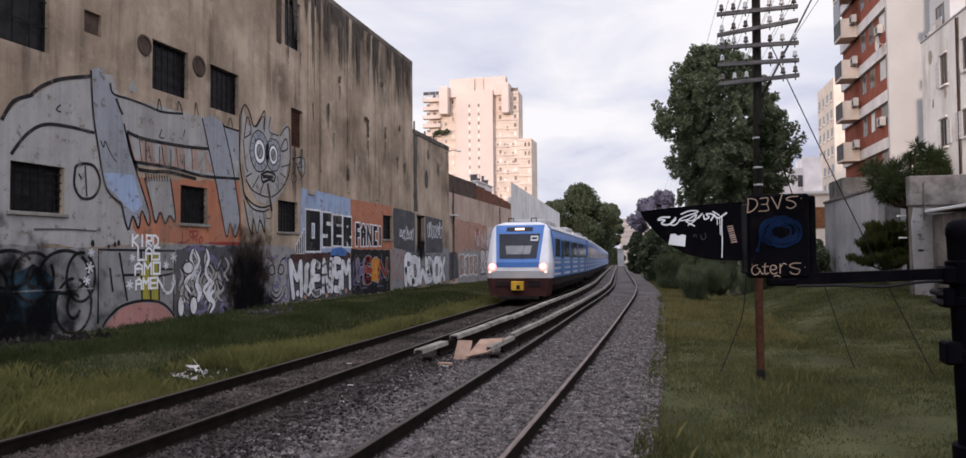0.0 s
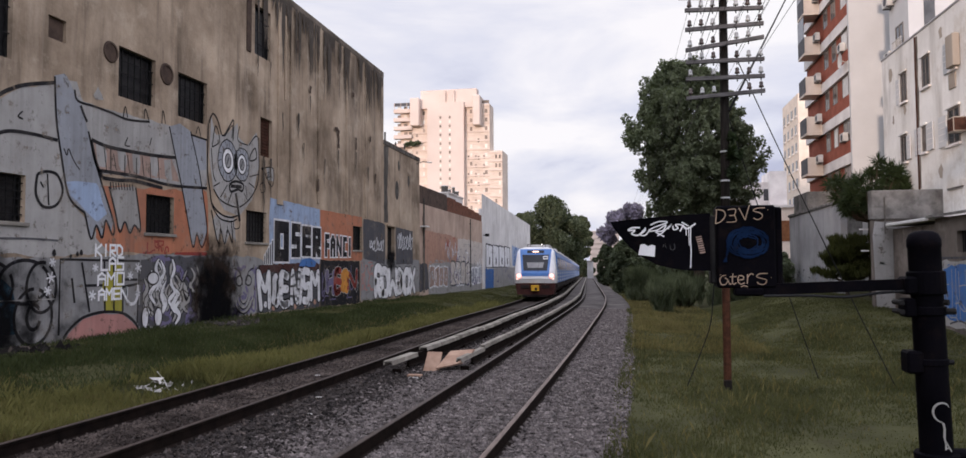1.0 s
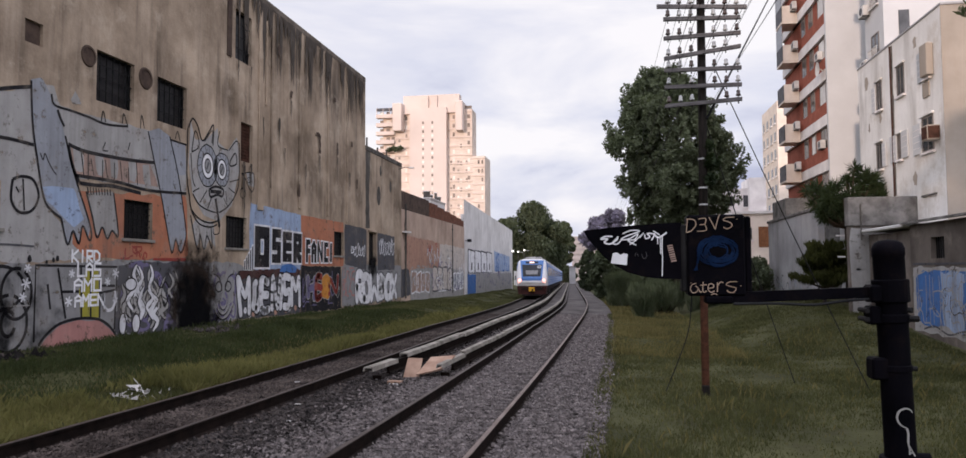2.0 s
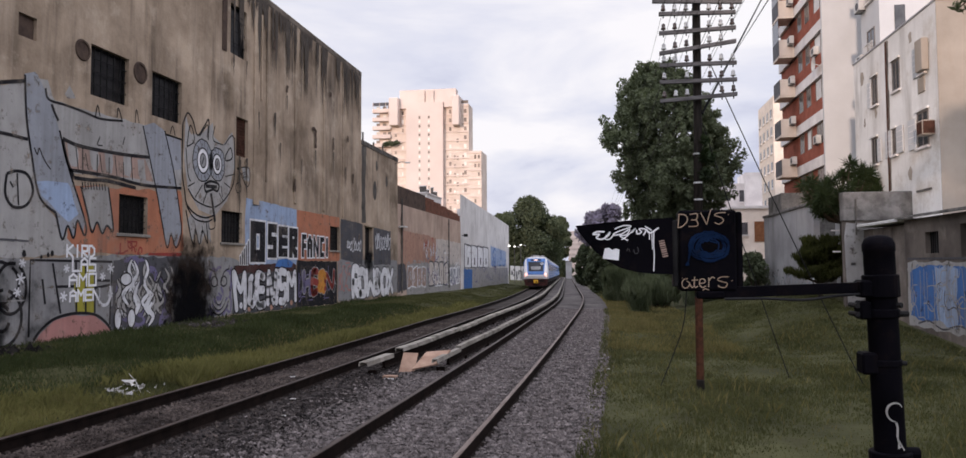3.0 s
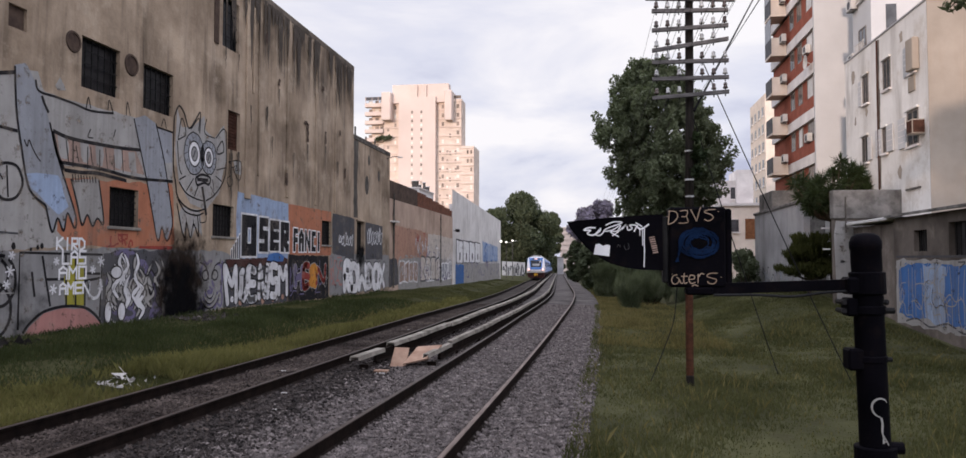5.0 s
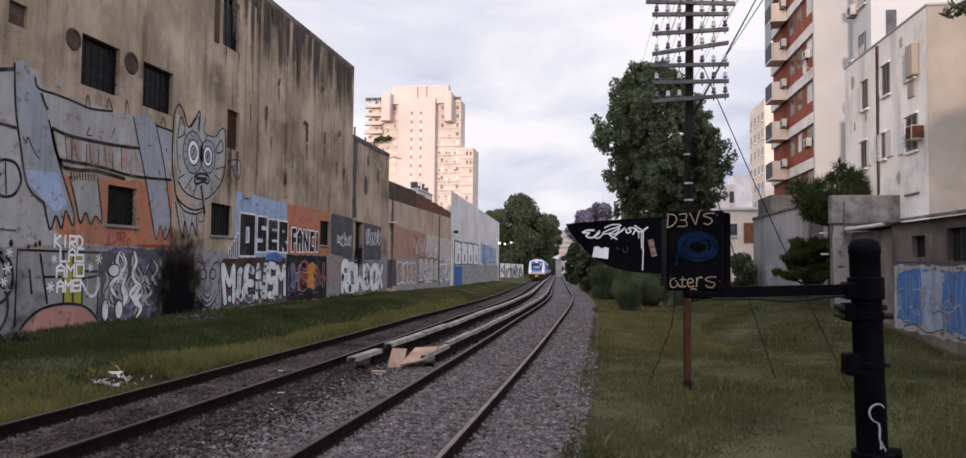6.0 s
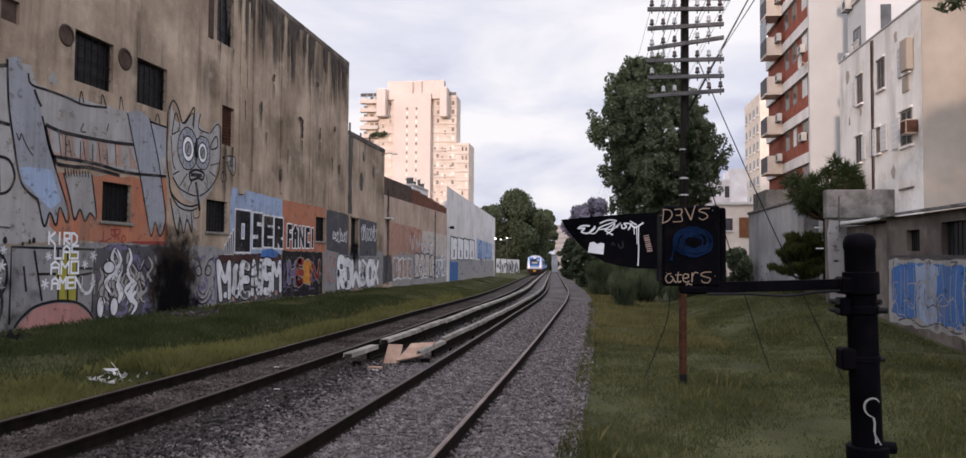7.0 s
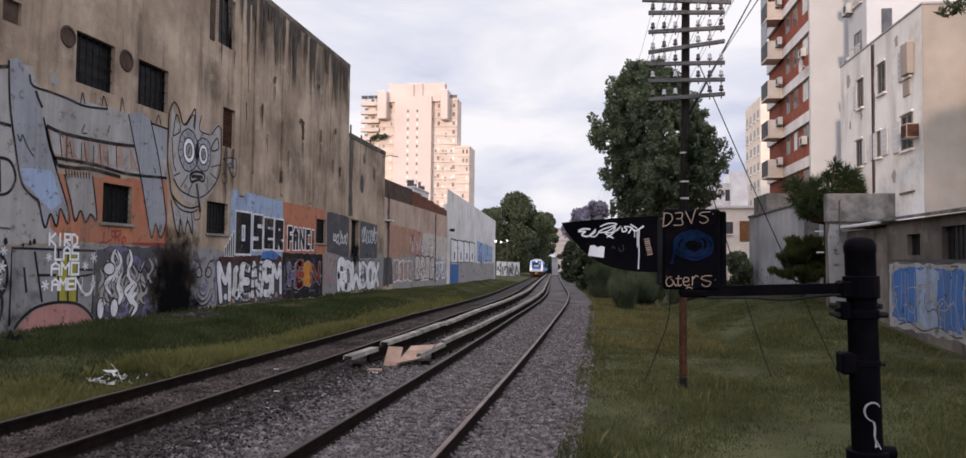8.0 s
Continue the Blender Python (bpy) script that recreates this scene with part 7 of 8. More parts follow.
    for u in (18.75, 19.65, 20.3, 21.2, 21.95):
        coats(t, "belly_key", "p_palegrey", [(u, 5.12), (u - 0.08, 5.74), (u + 0.32, 5.76), (u + 0.36, 5.12)], 2.9, int(u * 10), 0.03)
    k = Build()
    drawn(k, [(14.24, 5.45), (14.56, 5.95), (15.06, 6.20), (15.13, 6.28), (15.46, 6.54), (16.04, 6.83), (17.04, 7.13)], 0.1, 4.4)
    drawn(k, [(17.04, 7.30), (17.13, 6.18), (17.34, 5.20), (17.65, 4.13), (18.26, 3.74)], 0.07, 4.4)
    drawn(k, [(14.51, 4.68), (14.94, 5.21), (15.48, 5.55), (16.28, 5.63), (17.19, 5.61)], 0.09, 4.4)
    drawn(k, [(18.77, 5.00), (20.58, 5.02), (22.22, 4.93), (24.42, 5.05)], 0.1, 4.4)
    drawn(k, [(18.26, 3.74), (18.53, 3.01), (18.73, 3.41), (18.98, 3.06), (19.12, 3.58), (19.41, 3.17), (19.45, 3.55), (18.74, 5.00), (18.33, 6.05)], 0.07, 4.4)
    drawn(k, [(19.23, 4.58), (19.53, 3.83), (19.74, 3.26), (19.96, 3.58), (20.20, 3.25), (20.41, 3.50), (20.71, 3.38), (20.44, 4.67)], 0.07, 4.4)
    drawn(k, [(22.11, 6.88), (22.48, 5.93), (22.95, 4.71), (23.26, 3.77), (23.59, 2.89), (23.81, 3.36), (24.14, 2.90), (24.45, 3.50), (24.27, 4.39), (23.88, 5.69), (23.34, 6.93)], 0.06, 4.4)
    drawn(k, [(23.35, 6.82), (24.38, 6.80)], 0.07, 4.4)
    drawn(k, [(16.52, 4.62), (16.49, 4.10), (16.75, 3.80), (17.19, 3.87), (17.41, 4.27), (17.22, 4.67), (16.84, 4.73)], 0.08, 4.4, True)
    drawn(k, [(16.86, 4.67), (16.93, 3.85)], 0.05, 4.4)
    drawn(k, [(16.63, 4.44), (16.74, 4.29)], 0.05, 4.4)
    drawn(k, [(19.40, 5.57), (19.53, 5.10)], 0.035, 4.4)
    drawn(k, [(20.03, 5.62), (20.13, 5.10)], 0.035, 4.4)
    drawn(k, [(20.72, 5.68), (20.83, 5.07)], 0.035, 4.4)
    drawn(k, [(21.52, 5.80), (21.61, 5.03)], 0.035, 4.4)
    drawn(k, [(18.99, 5.69), (19.11, 5.05)], 0.035, 4.4)
    drawn(k, [(16.00, 6.15), (15.86, 6.00), (16.02, 5.96)], 0.04, 4.4)
    drawn(k, [(20.02, 6.16), (19.91, 5.91), (20.14, 5.91)], 0.04, 4.4)
    drawn(k, [(21.18, 6.35), (21.09, 6.09)], 0.04, 4.4)
    drawn(k, [(19.80, 6.73), (19.88, 7.09), (20.00, 6.77)], 0.04, 4.4)
    drawn(k, [(20.79, 6.88), (20.84, 7.21), (21.04, 6.85)], 0.04, 4.4)
    drawn(k, [(21.70, 6.89), (21.75, 7.35), (21.90, 6.93)], 0.04, 4.4)
    drawn(k, [(23.66, 6.88), (23.81, 7.19), (23.97, 6.86)], 0.04, 4.4)
    drawn(k, [(24.49, 7.45), (24.74, 7.84), (25.09, 7.65), (25.43, 7.14), (25.87, 7.53), (26.22, 7.88), (26.19, 7.08)], 0.07, 4.4)
    drawn(k, [(24.45, 7.44), (24.44, 5.74), (24.61, 5.02), (24.77, 4.52), (25.33, 4.19), (26.05, 4.09), (26.64, 4.21)], 0.07, 4.4)
    drawn(k, [(24.85, 5.08), (25.3, 4.72), (26.02, 4.55), (26.55, 4.52)], 0.06, 4.4)
    drawn(k, [(28.24, 7.53), (28.27, 6.01), (28.02, 5.39), (27.39, 4.83), (26.74, 4.54)], 0.07, 4.4)
    drawn(k, [(24.73, 6.6), (24.9, 7.38), (25.11, 7.27), (25.2, 6.87), (24.73, 6.6)], 0.05, 4.4)
    drawn(k, [(25.58, 7.13), (26.13, 7.66), (26.11, 7.15)], 0.05, 4.4)
    drawn(k, [(27.43, 7.09), (27.99, 7.56), (28.28, 7.41)], 0.06, 4.4)
    drawn(k, [(27.54, 6.7), (27.93, 7.05), (28.05, 6.65), (27.55, 6.48), (27.54, 6.7)], 0.07, 4.4)
    drawn(k, [(26.69, 7.73), (26.56, 7.15), (27.35, 7.08)], 0.05, 4.4)
    drawn(k, [(24.85, 5.16), (25.27, 5.34)], 0.05, 4.4)
    drawn(k, [(25.33, 4.8), (25.81, 5.31)], 0.05, 4.4)
    drawn(k, [(25.88, 4.62), (26.17, 5.1)], 0.06, 4.4)
    drawn(k, [(27.06, 5.13), (27.36, 4.85)], 0.05, 4.4)
    drawn(k, [(27.2, 5.43), (27.32, 4.99)], 0.05, 4.4)
    drawn(k, [(27.43, 5.58), (27.93, 5.42)], 0.05, 4.4)
    drawn(k, [(27.5, 5.83), (28.25, 6.01)], 0.05, 4.4)
    drawn(k, [(24.67, 6.55), (24.82, 5.64), (25.0, 5.36)], 0.05, 4.4)
    drawn(k, [(26.44, 5.06), (26.63, 4.45), (26.77, 3.98)], 0.16, 4.4)
    drawn(k, [(25.96, 5.36), (26.07, 5.09), (26.59, 5.22), (26.93, 5.19), (27.01, 5.46), (26.42, 5.52), (25.96, 5.36)], 0.10, 4.4)
    drawn(k, [(26.06, 5.3), (26.89, 5.35)], 0.14, 4.4)
    drawn(k, [(24.72, 4.29), (25.1, 3.27), (25.32, 3.09), (25.36, 3.66), (25.67, 3.06), (25.86, 3.61), (26.24, 3.12), (26.13, 3.98)], 0.06, 4.4)
    drawn(k, [(24.7, 4.51), (25.27, 4.03), (26.06, 3.93), (26.57, 4.06)], 0.06, 4.4)
    drawn(k, [(25.35, 3.81), (25.4, 3.43)], 0.04, 4.4)
    drawn(k, [(25.85, 3.76), (25.88, 3.46)], 0.04, 4.4)
    drawn(k, [(26.28, 3.95), (26.36, 3.68), (26.74, 3.74), (26.77, 3.98)], 0.04, 4.4)
    drawn(k, [(28.48, 6.29), (28.75, 6.16), (29.31, 5.64), (29.58, 5.83), (29.51, 6.43), (28.48, 6.29)], 0.05, 4.4)
    drawn(k, [(28.84, 6.08), (29.19, 6.22), (29.02, 5.98), (29.34, 6.06)], 0.03, 4.4)
    drawn(k, [(28.38, 5.48), (28.53, 5.28), (28.84, 5.4), (28.75, 5.71), (28.44, 5.63), (28.38, 5.48)], 0.04, 4.4)
    drawn(k, [(17.77, 7.11), (17.9, 6.83), (18.56, 6.81), (19.3, 6.77), (20.02, 6.71), (21.07, 6.84)], 0.07, 4.4)
    drawn(k, [(18.01, 6.72), (18.14, 6.49), (18.28, 6.31)], 0.09, 4.4)
    drawn(k, [(18.45, 5.81), (18.68, 5.18), (18.98, 4.76)], 0.12, 4.4)
    drawn(k, [(18.98, 4.8), (19.66, 4.81), (20.39, 4.87), (21.79, 4.79)], 0.11, 4.4)
    drawn(k, [(17.42, 5.43), (17.53, 5.26), (17.59, 5.44), (17.71, 5.26), (17.87, 5.06), (18.03, 4.92)], 0.04, 4.4)
    drawn(k, [(19.27, 5.75), (19.3, 4.92)], 0.04, 4.4)
    drawn(k, [(19.91, 5.61), (19.92, 4.94)], 0.04, 4.4)
    drawn(k, [(20.45, 5.6), (20.46, 4.94)], 0.04, 4.4)
    drawn(k, [(21.13, 5.54), (21.16, 4.97)], 0.04, 4.4)
    drawn(k, [(19.28, 4.72), (19.32, 4.5)], 0.05, 4.5)
    drawn(k, [(19.4, 4.73), (19.43, 4.51)], 0.05, 4.5)
    drawn(k, [(19.52, 4.73), (19.56, 4.52)], 0.05, 4.5)
    drawn(k, [(19.64, 4.73), (19.68, 4.52)], 0.05, 4.5)
    drawn(k, [(19.76, 4.73), (19.8, 4.53)], 0.05, 4.5)
    drawn(k, [(19.89, 4.74), (19.93, 4.54)], 0.05, 4.5)
    drawn(k, [(20.02, 4.74), (20.05, 4.55)], 0.05, 4.5)
    drawn(k, [(20.14, 4.74), (20.18, 4.56)], 0.05, 4.5)
    drawn(k, [(20.27, 4.75), (20.31, 4.56)], 0.05, 4.5)
    drawn(k, [(18.46, 5.84), (19.26, 5.74), (21.19, 5.79), (22.48, 5.89)], 0.11, 4.4)
    k.ob("outline", M["p_black"], t, "black brush outline")
    rng = random.Random(50)
    for u, w, a, c in ((25.84, 6.24, 0.41, 0.48), (26.89, 6.24, 0.34, 0.40)):
        coat(ellipse(u, w, a * 1.75, c * 1.65)[:-1], 4.55, 2, 0.05, step=0.05).ob("eye_patch", M["p_greyblue"], t)
        drawn(Build(), ellipse(u, w, a * 1.75, c * 1.65, 26), 0.05, 4.7, n=1, wobble=0.03, rng=rng).ob("eye_fringe", M["p_black"], t)
        for i in range(14):
            h = 2 * math.pi * i / 14
            drawn(Build(), [(u + a * 1.15 * math.cos(h), w + c * 1.15 * math.sin(h)), (u + a * 1.7 * math.cos(h + 0.12), w + c * 1.6 * math.sin(h + 0.12))], 0.03, 4.75, n=1).ob("eyelash", M["p_dark"], t)
        coat(ellipse(u, w, a, c)[:-1], 4.9, 1, 0.0, step=0.05).ob("eye", M["p_white"], t)
        coat(ellipse(u, w, a * 0.52, c * 0.56)[:-1], 5.2, 1, 0.0, step=0.05).ob("iris", M["p_grey"], t)
        drawn(Build(), ellipse(u, w, a, c, 22), 0.06, 5.5, n=1).ob("eye_ring", M["p_black"], t)
        drawn(Build(), ellipse(u, w, a * 0.52, c * 0.56, 22), 0.05, 5.5, n=1).ob("iris_ring", M["p_black"], t)
        drawn(Build(), [(u - a * 0.2, w - c * 0.3), (u + a * 0.15, w + c * 0.3)], 0.08, 5.6, n=1).ob("pupil", M["p_dark"], t)


make_creatures()


def tag(label):
    return thing("graffiti_tag", label, "graffiti", "wall graffiti")


def make_tags():
    g = tag("grey throw-up letters with black outlines above burnt soot")
    bubbles(g, 7.0, 12.9, 0.5, 2.35, 4, "p_palegrey", "p_black", 2, 3, 0.11)
    k = Build()
    for i, (u, w, a, c) in enumerate(((13.2, 1.75, 0.75, 0.6), (13.9, 1.3, 0.6, 0.8), (14.5, 1.95, 0.7, 0.45), (15.2, 1.75, 0.62, 0.6), (16.2, 1.85, 0.8, 0.55), (16.75, 1.7, 0.5, 0.65), (16.5, 0.95, 0.62, 0.72))):
        coat(ellipse(u, w, a, c)[:-1], 2 + 0.25 * i, i, 0.02, step=0.05, holes=[]).ob("throw_up_letter", M["p_grey"], g)
        k.ribbon(WALL, ellipse(u, w, a, c, 30, 15 * i, 345 + 15 * i), 0.09, 0.015 + 0.0004 * i)
    for u, w, a, c in ((16.5, 0.95, 0.22, 0.32), (15.2, 1.75, 0.2, 0.25), (13.9, 1.2, 0.2, 0.3)):
        k.ribbon(WALL, ellipse(u, w, a, c, 22, 40, 340), 0.10, 0.019)
    k.ob("outline", M["p_black"], g)
    coats(g, "teal_fade", "p_teal", [(14.2, 0.6), (14.4, 1.8), (15.2, 2.1), (15.9, 1.7), (16.0, 0.6)], 3.2, 5, 0.05)
    smudge(g, 13.0, 0.4, 6.0, 3.3, (0.006, 0.006, 0.007), 7.2, 6, "burnt black soot at the wall foot")
    g = tag("tall grey boxed letters over a pink dome, with white sprayed words")
    k = Build()
    for pts in ([(17.38, 0.40), (17.38, 2.43), (20.68, 2.40), (20.62, 0.48)], [(18.19, 2.35), (18.53, 0.95)], [(17.82, 1.92), (17.94, 1.24)], [(18.38, 1.70), (19.05, 1.69)], [(19.10, 2.38), (19.16, 0.92)], [(19.50, 2.38), (19.55, 0.90)], [(19.91, 2.36), (19.94, 0.88)], [(19.95, 1.62), (20.60, 1.69)], [(19.95, 1.84), (20.60, 1.82)]):
        drawn(k, pts, 0.075, 3.2, n=1)
    coats(g, "pink_dome", "p_pink", [(17.6, 0.25), (17.8, 0.5), (18.3, 0.78), (19.1, 0.88), (19.9, 0.80), (20.4, 0.55), (20.7, 0.25)], 2.4, 7, 0.03)
    drawn(k, [(17.55, 0.3), (17.8, 0.55), (18.3, 0.82), (19.1, 0.92), (19.9, 0.84), (20.4, 0.6), (20.7, 0.3)], 0.085, 3.4)
    k.ob("outline", M["p_black"], g)
    coats(g, "yellow_block", "p_yellow", [(19.08, 0.92), (19.06, 1.75), (19.30, 2.3), (19.88, 2.3), (19.92, 0.88)], 2.8, 8, 0.03)
    for text, u0, u1, w0, w1 in (("KIRD", 18.72, 19.86, 2.54, 2.86), ("LAS", 18.96, 19.92, 2.13, 2.50), ("AMO", 18.84, 19.95, 1.70, 2.04), ("AMEN", 18.88, 20.08, 1.27, 1.58)):
        word(g, text, u0, u1, w0, w1, 0.068, "marker_white", None, 5)
    k = Build()
    drawn(k, [(20.10, 1.62), (20.12, 1.25), (20.25, 1.10), (20.48, 1.12), (20.62, 1.35), (20.60, 1.66)], 0.10, 6)
    for u, w, r in ((18.62, 1.42, 0.15), (20.25, 1.95, 0.13), (20.62, 2.2, 0.16), (18.72, 2.2, 0.12), (20.62, 1.4, 0.12)):
        star = Build()
        for a in (0.3, 1.35, 2.4):
            drawn(star, [(u - r * math.cos(a), w - r * math.sin(a)), (u + r * math.cos(a), w + r * math.sin(a))], 0.05, 5.8 + a * 0.1, n=1)
        star.ob("spray_star", M["p_mist"], g, "blurred white star")
    k.ob("spray_stroke", M["p_mist"], g, "blurred white flourish")
    g = tag("tangled white flame-like swirls on dark grey")
    coats(g, "dark_ground", "p_dark", [(20.72, 0.3), (20.72, 2.48), (22.5, 2.58), (24.3, 2.58), (24.05, 0.2)], 2, 9, 0.06)
    scrawl(g, 20.9, 23.9, 0.35, 2.5, 12, "p_violet", 0.13, 2.6, 62, reach=0.4)
    flames(g, 20.95, 24.0, 0.25, 2.5, 30, "p_palegrey", "p_black", 3.2, 63)
    flames(g, 21.0, 22.9, 0.25, 2.45, 13, "p_mist", "p_black", 8.0, 64)
    k = Build()
    for u, w, a, c in ((20.98, 0.62, 0.17, 0.34), (21.65, 0.60, 0.20, 0.30), (21.35, 1.85, 0.28, 0.20)):
        coat(ellipse(u, w, a, c)[:-1], 10.5, 3, 0.02, step=0.05, holes=[]).ob("blob", M["p_mist"], g)
        k.ribbon(WALL, ellipse(u, w, a, c, 20), 0.05, 0.0335)
    drawn(k, [(22.75, 1.05), (22.95, 1.45), (23.2, 1.05), (23.45, 1.45), (23.6, 1.0)], 0.06, 11)
    drawn(k, [(22.7, 1.9), (22.95, 1.7), (23.2, 1.9), (23.45, 1.7), (23.6, 1.9)], 0.06, 11)
    k.ob("outline", M["p_black"], g)
    g = tag("black scorch mark where a fire burnt against the wall")
    smudge(g, 25.2, 1.3, 2.3, 2.9, (0.030, 0.022, 0.018), 7.0, 66, "brown smoke stain")
    smudge(g, 25.15, 0.5, 1.9, 2.5, (0.005, 0.005, 0.006), 8.2, 67, "soot-black burn")
    g = tag("grey-blue painted mask with drooping lines")
    coats(g, "grey_ground", "p_grey", [(26.2, 0.35), (26.2, 2.25), (28.1, 2.28), (28.25, 0.35)], 2, 10, 0.06)
    scrawl(g, 26.3, 28.1, 0.4, 2.2, 9, "p_violet", 0.12, 2.4, 68, reach=0.4)
    k, m = Build(), Build()
    for a, c in ((0.30, 0.42), (0.52, 0.62), (0.74, 0.80)):
        k.ribbon(WALL, ellipse(27.15, 1.15, a, c, 24, 185, 355), 0.06, 0.0105)
        m.ribbon(WALL, ellipse(27.15, 1.22, a, c, 24, 185, 355), 0.06, 0.0115)
    for d in (-0.36, 0.36):
        k.ribbon(WALL, ellipse(27.15 + d, 1.65, 0.24, 0.20, 18), 0.06, 0.0105)
        m.ribbon(WALL, ellipse(27.15 + d, 1.65, 0.12, 0.10, 14), 0.07, 0.0115)
        drawn(k, [(27.15 + d * 0.3, 1.5), (27.15 + d, 2.0), (27.15 + d * 2.2, 2.15)], 0.06, 3.6)
        drawn(m, [(27.15 + d * 2.3, 0.45), (27.15 + d * 1.9, 1.2), (27.15 + d * 2.4, 1.9)], 0.05, 3.8)
    k.ob("outline", M["p_black"], g)
    m.ob("pale_line", M["p_palegrey"], g)
    g = tag("large black block letters outlined in white on sky blue")
    coats(g, "blue_ground", "p_blue", [(29.25, 2.3), (29.25, 5.15), (34.55, 5.02), (34.6, 2.3)], 1.6, 11, 0.02, "sky-blue ground")
    k, m = Build(), Build()
    for i in range(5):
        u = 28.78 + i * 0.17
        k.poly(WALL, [(u, 2.28), (u + 0.15, 2.28), (u + 0.15, 2.78 + 0.16 * i), (u, 2.70 + 0.16 * i)], 0.010 + 0.0002 * i)
        m.poly(WALL, [(u + 0.03, 2.30), (u + 0.12, 2.30), (u + 0.12, 2.70 + 0.16 * i), (u + 0.03, 2.64 + 0.16 * i)], 0.0135)
    k.ob("step_outline", M["p_white"], g)
    m.ob("step", M["p_black"], g)
    fat_word(g, [("O", 29.72, 31.12, 2.42, 4.20), ("S", 31.38, 32.30, 2.62, 4.17), ("E", 32.50, 33.50, 2.68, 4.10), ("R", 33.68, 34.66, 2.64, 4.08)], 0.40, "p_black", "p_white", 3, 0.085, label="oser in black block letters")
    coats(g, "blue_bubble", "p_royal", [(32.2, 2.2), (32.4, 2.52), (33.5, 2.6), (34.2, 2.4), (34.0, 2.15)], 2.6, 12, 0.03)
    g = tag("black block letters outlined in white on orange")
    coats(g, "orange_ground", "p_orange", [(34.62, 2.5), (34.62, 5.0), (40.55, 5.0), (40.58, 2.5)], 1.6, 13, 0.02, "orange ground")
    fat_word(g, [("F", 35.2, 35.76, 2.68, 3.84), ("A", 35.9, 36.55, 2.68, 3.80), ("N", 36.7, 37.42, 2.70, 3.80), ("C", 37.62, 38.2, 2.70, 3.78), ("I", 38.42, 38.8, 2.72, 3.76)], 0.26, "p_black", "p_white", 3, 0.07, label="fanci in black block letters")
    g = tag("white throw-up letters with dark outlines")
    coats(g, "dark_ground", "p_dark", [(28.25, 0.3), (28.25, 2.28), (34.5, 2.35), (34.5, 0.2)], 1.7, 14, 0.05)
    coats(g, "maroon_top", "p_maroon", [(28.3, 1.9), (28.4, 2.3), (34.5, 2.34), (34.5, 2.02)], 1.9, 114, 0.05)
    fat_word(g, row("MUENISM", 28.35, 34.5, 0.36, 2.05, 2.16, -0.04), 0.36, "p_mist", "p_black", 2.2, 0.07, True, wobble=0.13)
    for i in range(16):
        u = 28.6 + i * 0.36
        coat(ellipse(u, 0.5 + 0.12 * math.sin(i * 1.9), 0.16, 0.13, 12)[:-1], 2.1 + 0.1 * (i % 3), i, 0.02, step=0.06, holes=[]).ob("foam", M["p_mist" if i % 3 else "p_clay"], g)
        g = tag("red and amber letters on a black ground")
    coats(g, "black_ground", "p_black", [(34.62, 0.2), (34.62, 2.5), (40.2, 2.48), (40.2, 0.12)], 1.8, 16, 0.04)
    for c, u0, u1, ink in (("H", 35.25, 36.45, "p_violet"), ("E", 36.4, 37.5, "p_red"), ("O", 37.35, 38.4, "p_amber"), ("N", 38.3, 39.6, "p_red")):
        fat_word(g, [(c, u0, u1, 0.72, 2.0)], 0.36, ink, "p_palegrey", 2.4 if c in "HO" else 3.1, 0.05, True, wobble=0.16)
    coats(g, "amber_core", "p_amber", ellipse(37.85, 1.4, 0.34, 0.42)[:-1], 6.4, 18, 0.05)
    scrawl(g, 34.9, 40.1, 0.5, 2.3, 9, "p_violet", 0.07, 1.9, 70, reach=0.5)
    drawn(Build(), [(39.4, 1.0), (39.7, 0.75), (39.9, 1.05), (39.75, 1.4), (40.05, 1.2)], 0.05, 4).ob("spray_stroke", M["p_palegrey"], g)
    g = tag("thin white tags on dark grey blocks")
    coats(g, "grey_ground", "p_dark", [(40.75, 2.65), (40.75, 4.95), (44.7, 4.85), (44.75, 2.3)], 1.6, 19, 0.03)
    coats(g, "grey_ground", "p_dark", [(46.95, 2.3), (46.95, 4.75), (50.9, 4.66), (50.9, 2.3)], 1.6, 20, 0.03)
    for j, (u, w, a, c, n) in enumerate(((41.9, 3.1, 2.5, 0.75, 6), (47.3, 3.3, 3.5, 1.1, 7))):
        rng = random.Random(71 + j)
        for i in range(n):
            x0 = u + a * i / n
            d = a / n
            drawn(Build(), [(x0 + d * rng.uniform(0, 0.3), w + c * rng.uniform(0.6, 1.0)), (x0 + d * rng.uniform(0, 0.4), w + c * rng.uniform(0, 0.3)), (x0 + d * rng.uniform(0.6, 1.1), w + c * rng.uniform(0.1, 0.4)), (x0 + d * rng.uniform(0.5, 1.1), w + c * rng.uniform(0.7, 1.1)), (x0 + d * 0.3, w + c * rng.uniform(0.4, 0.7))], 0.085, 2.6 + 0.1 * i).ob("spray_stroke", M["p_mist"], g)
    g = tag("swollen white throw-up letters on grey")
    coats(g, "grey_ground", "p_grey", [(40.35, 0.2), (40.35, 2.6), (44.2, 2.6), (52.6, 2.6), (52.6, 0.3)], 1.5, 21, 0.04)
    scrawl(g, 40.5, 42.6, 0.8, 2.4, 10, "p_pink", 0.12, 2.0, 73, reach=0.5)
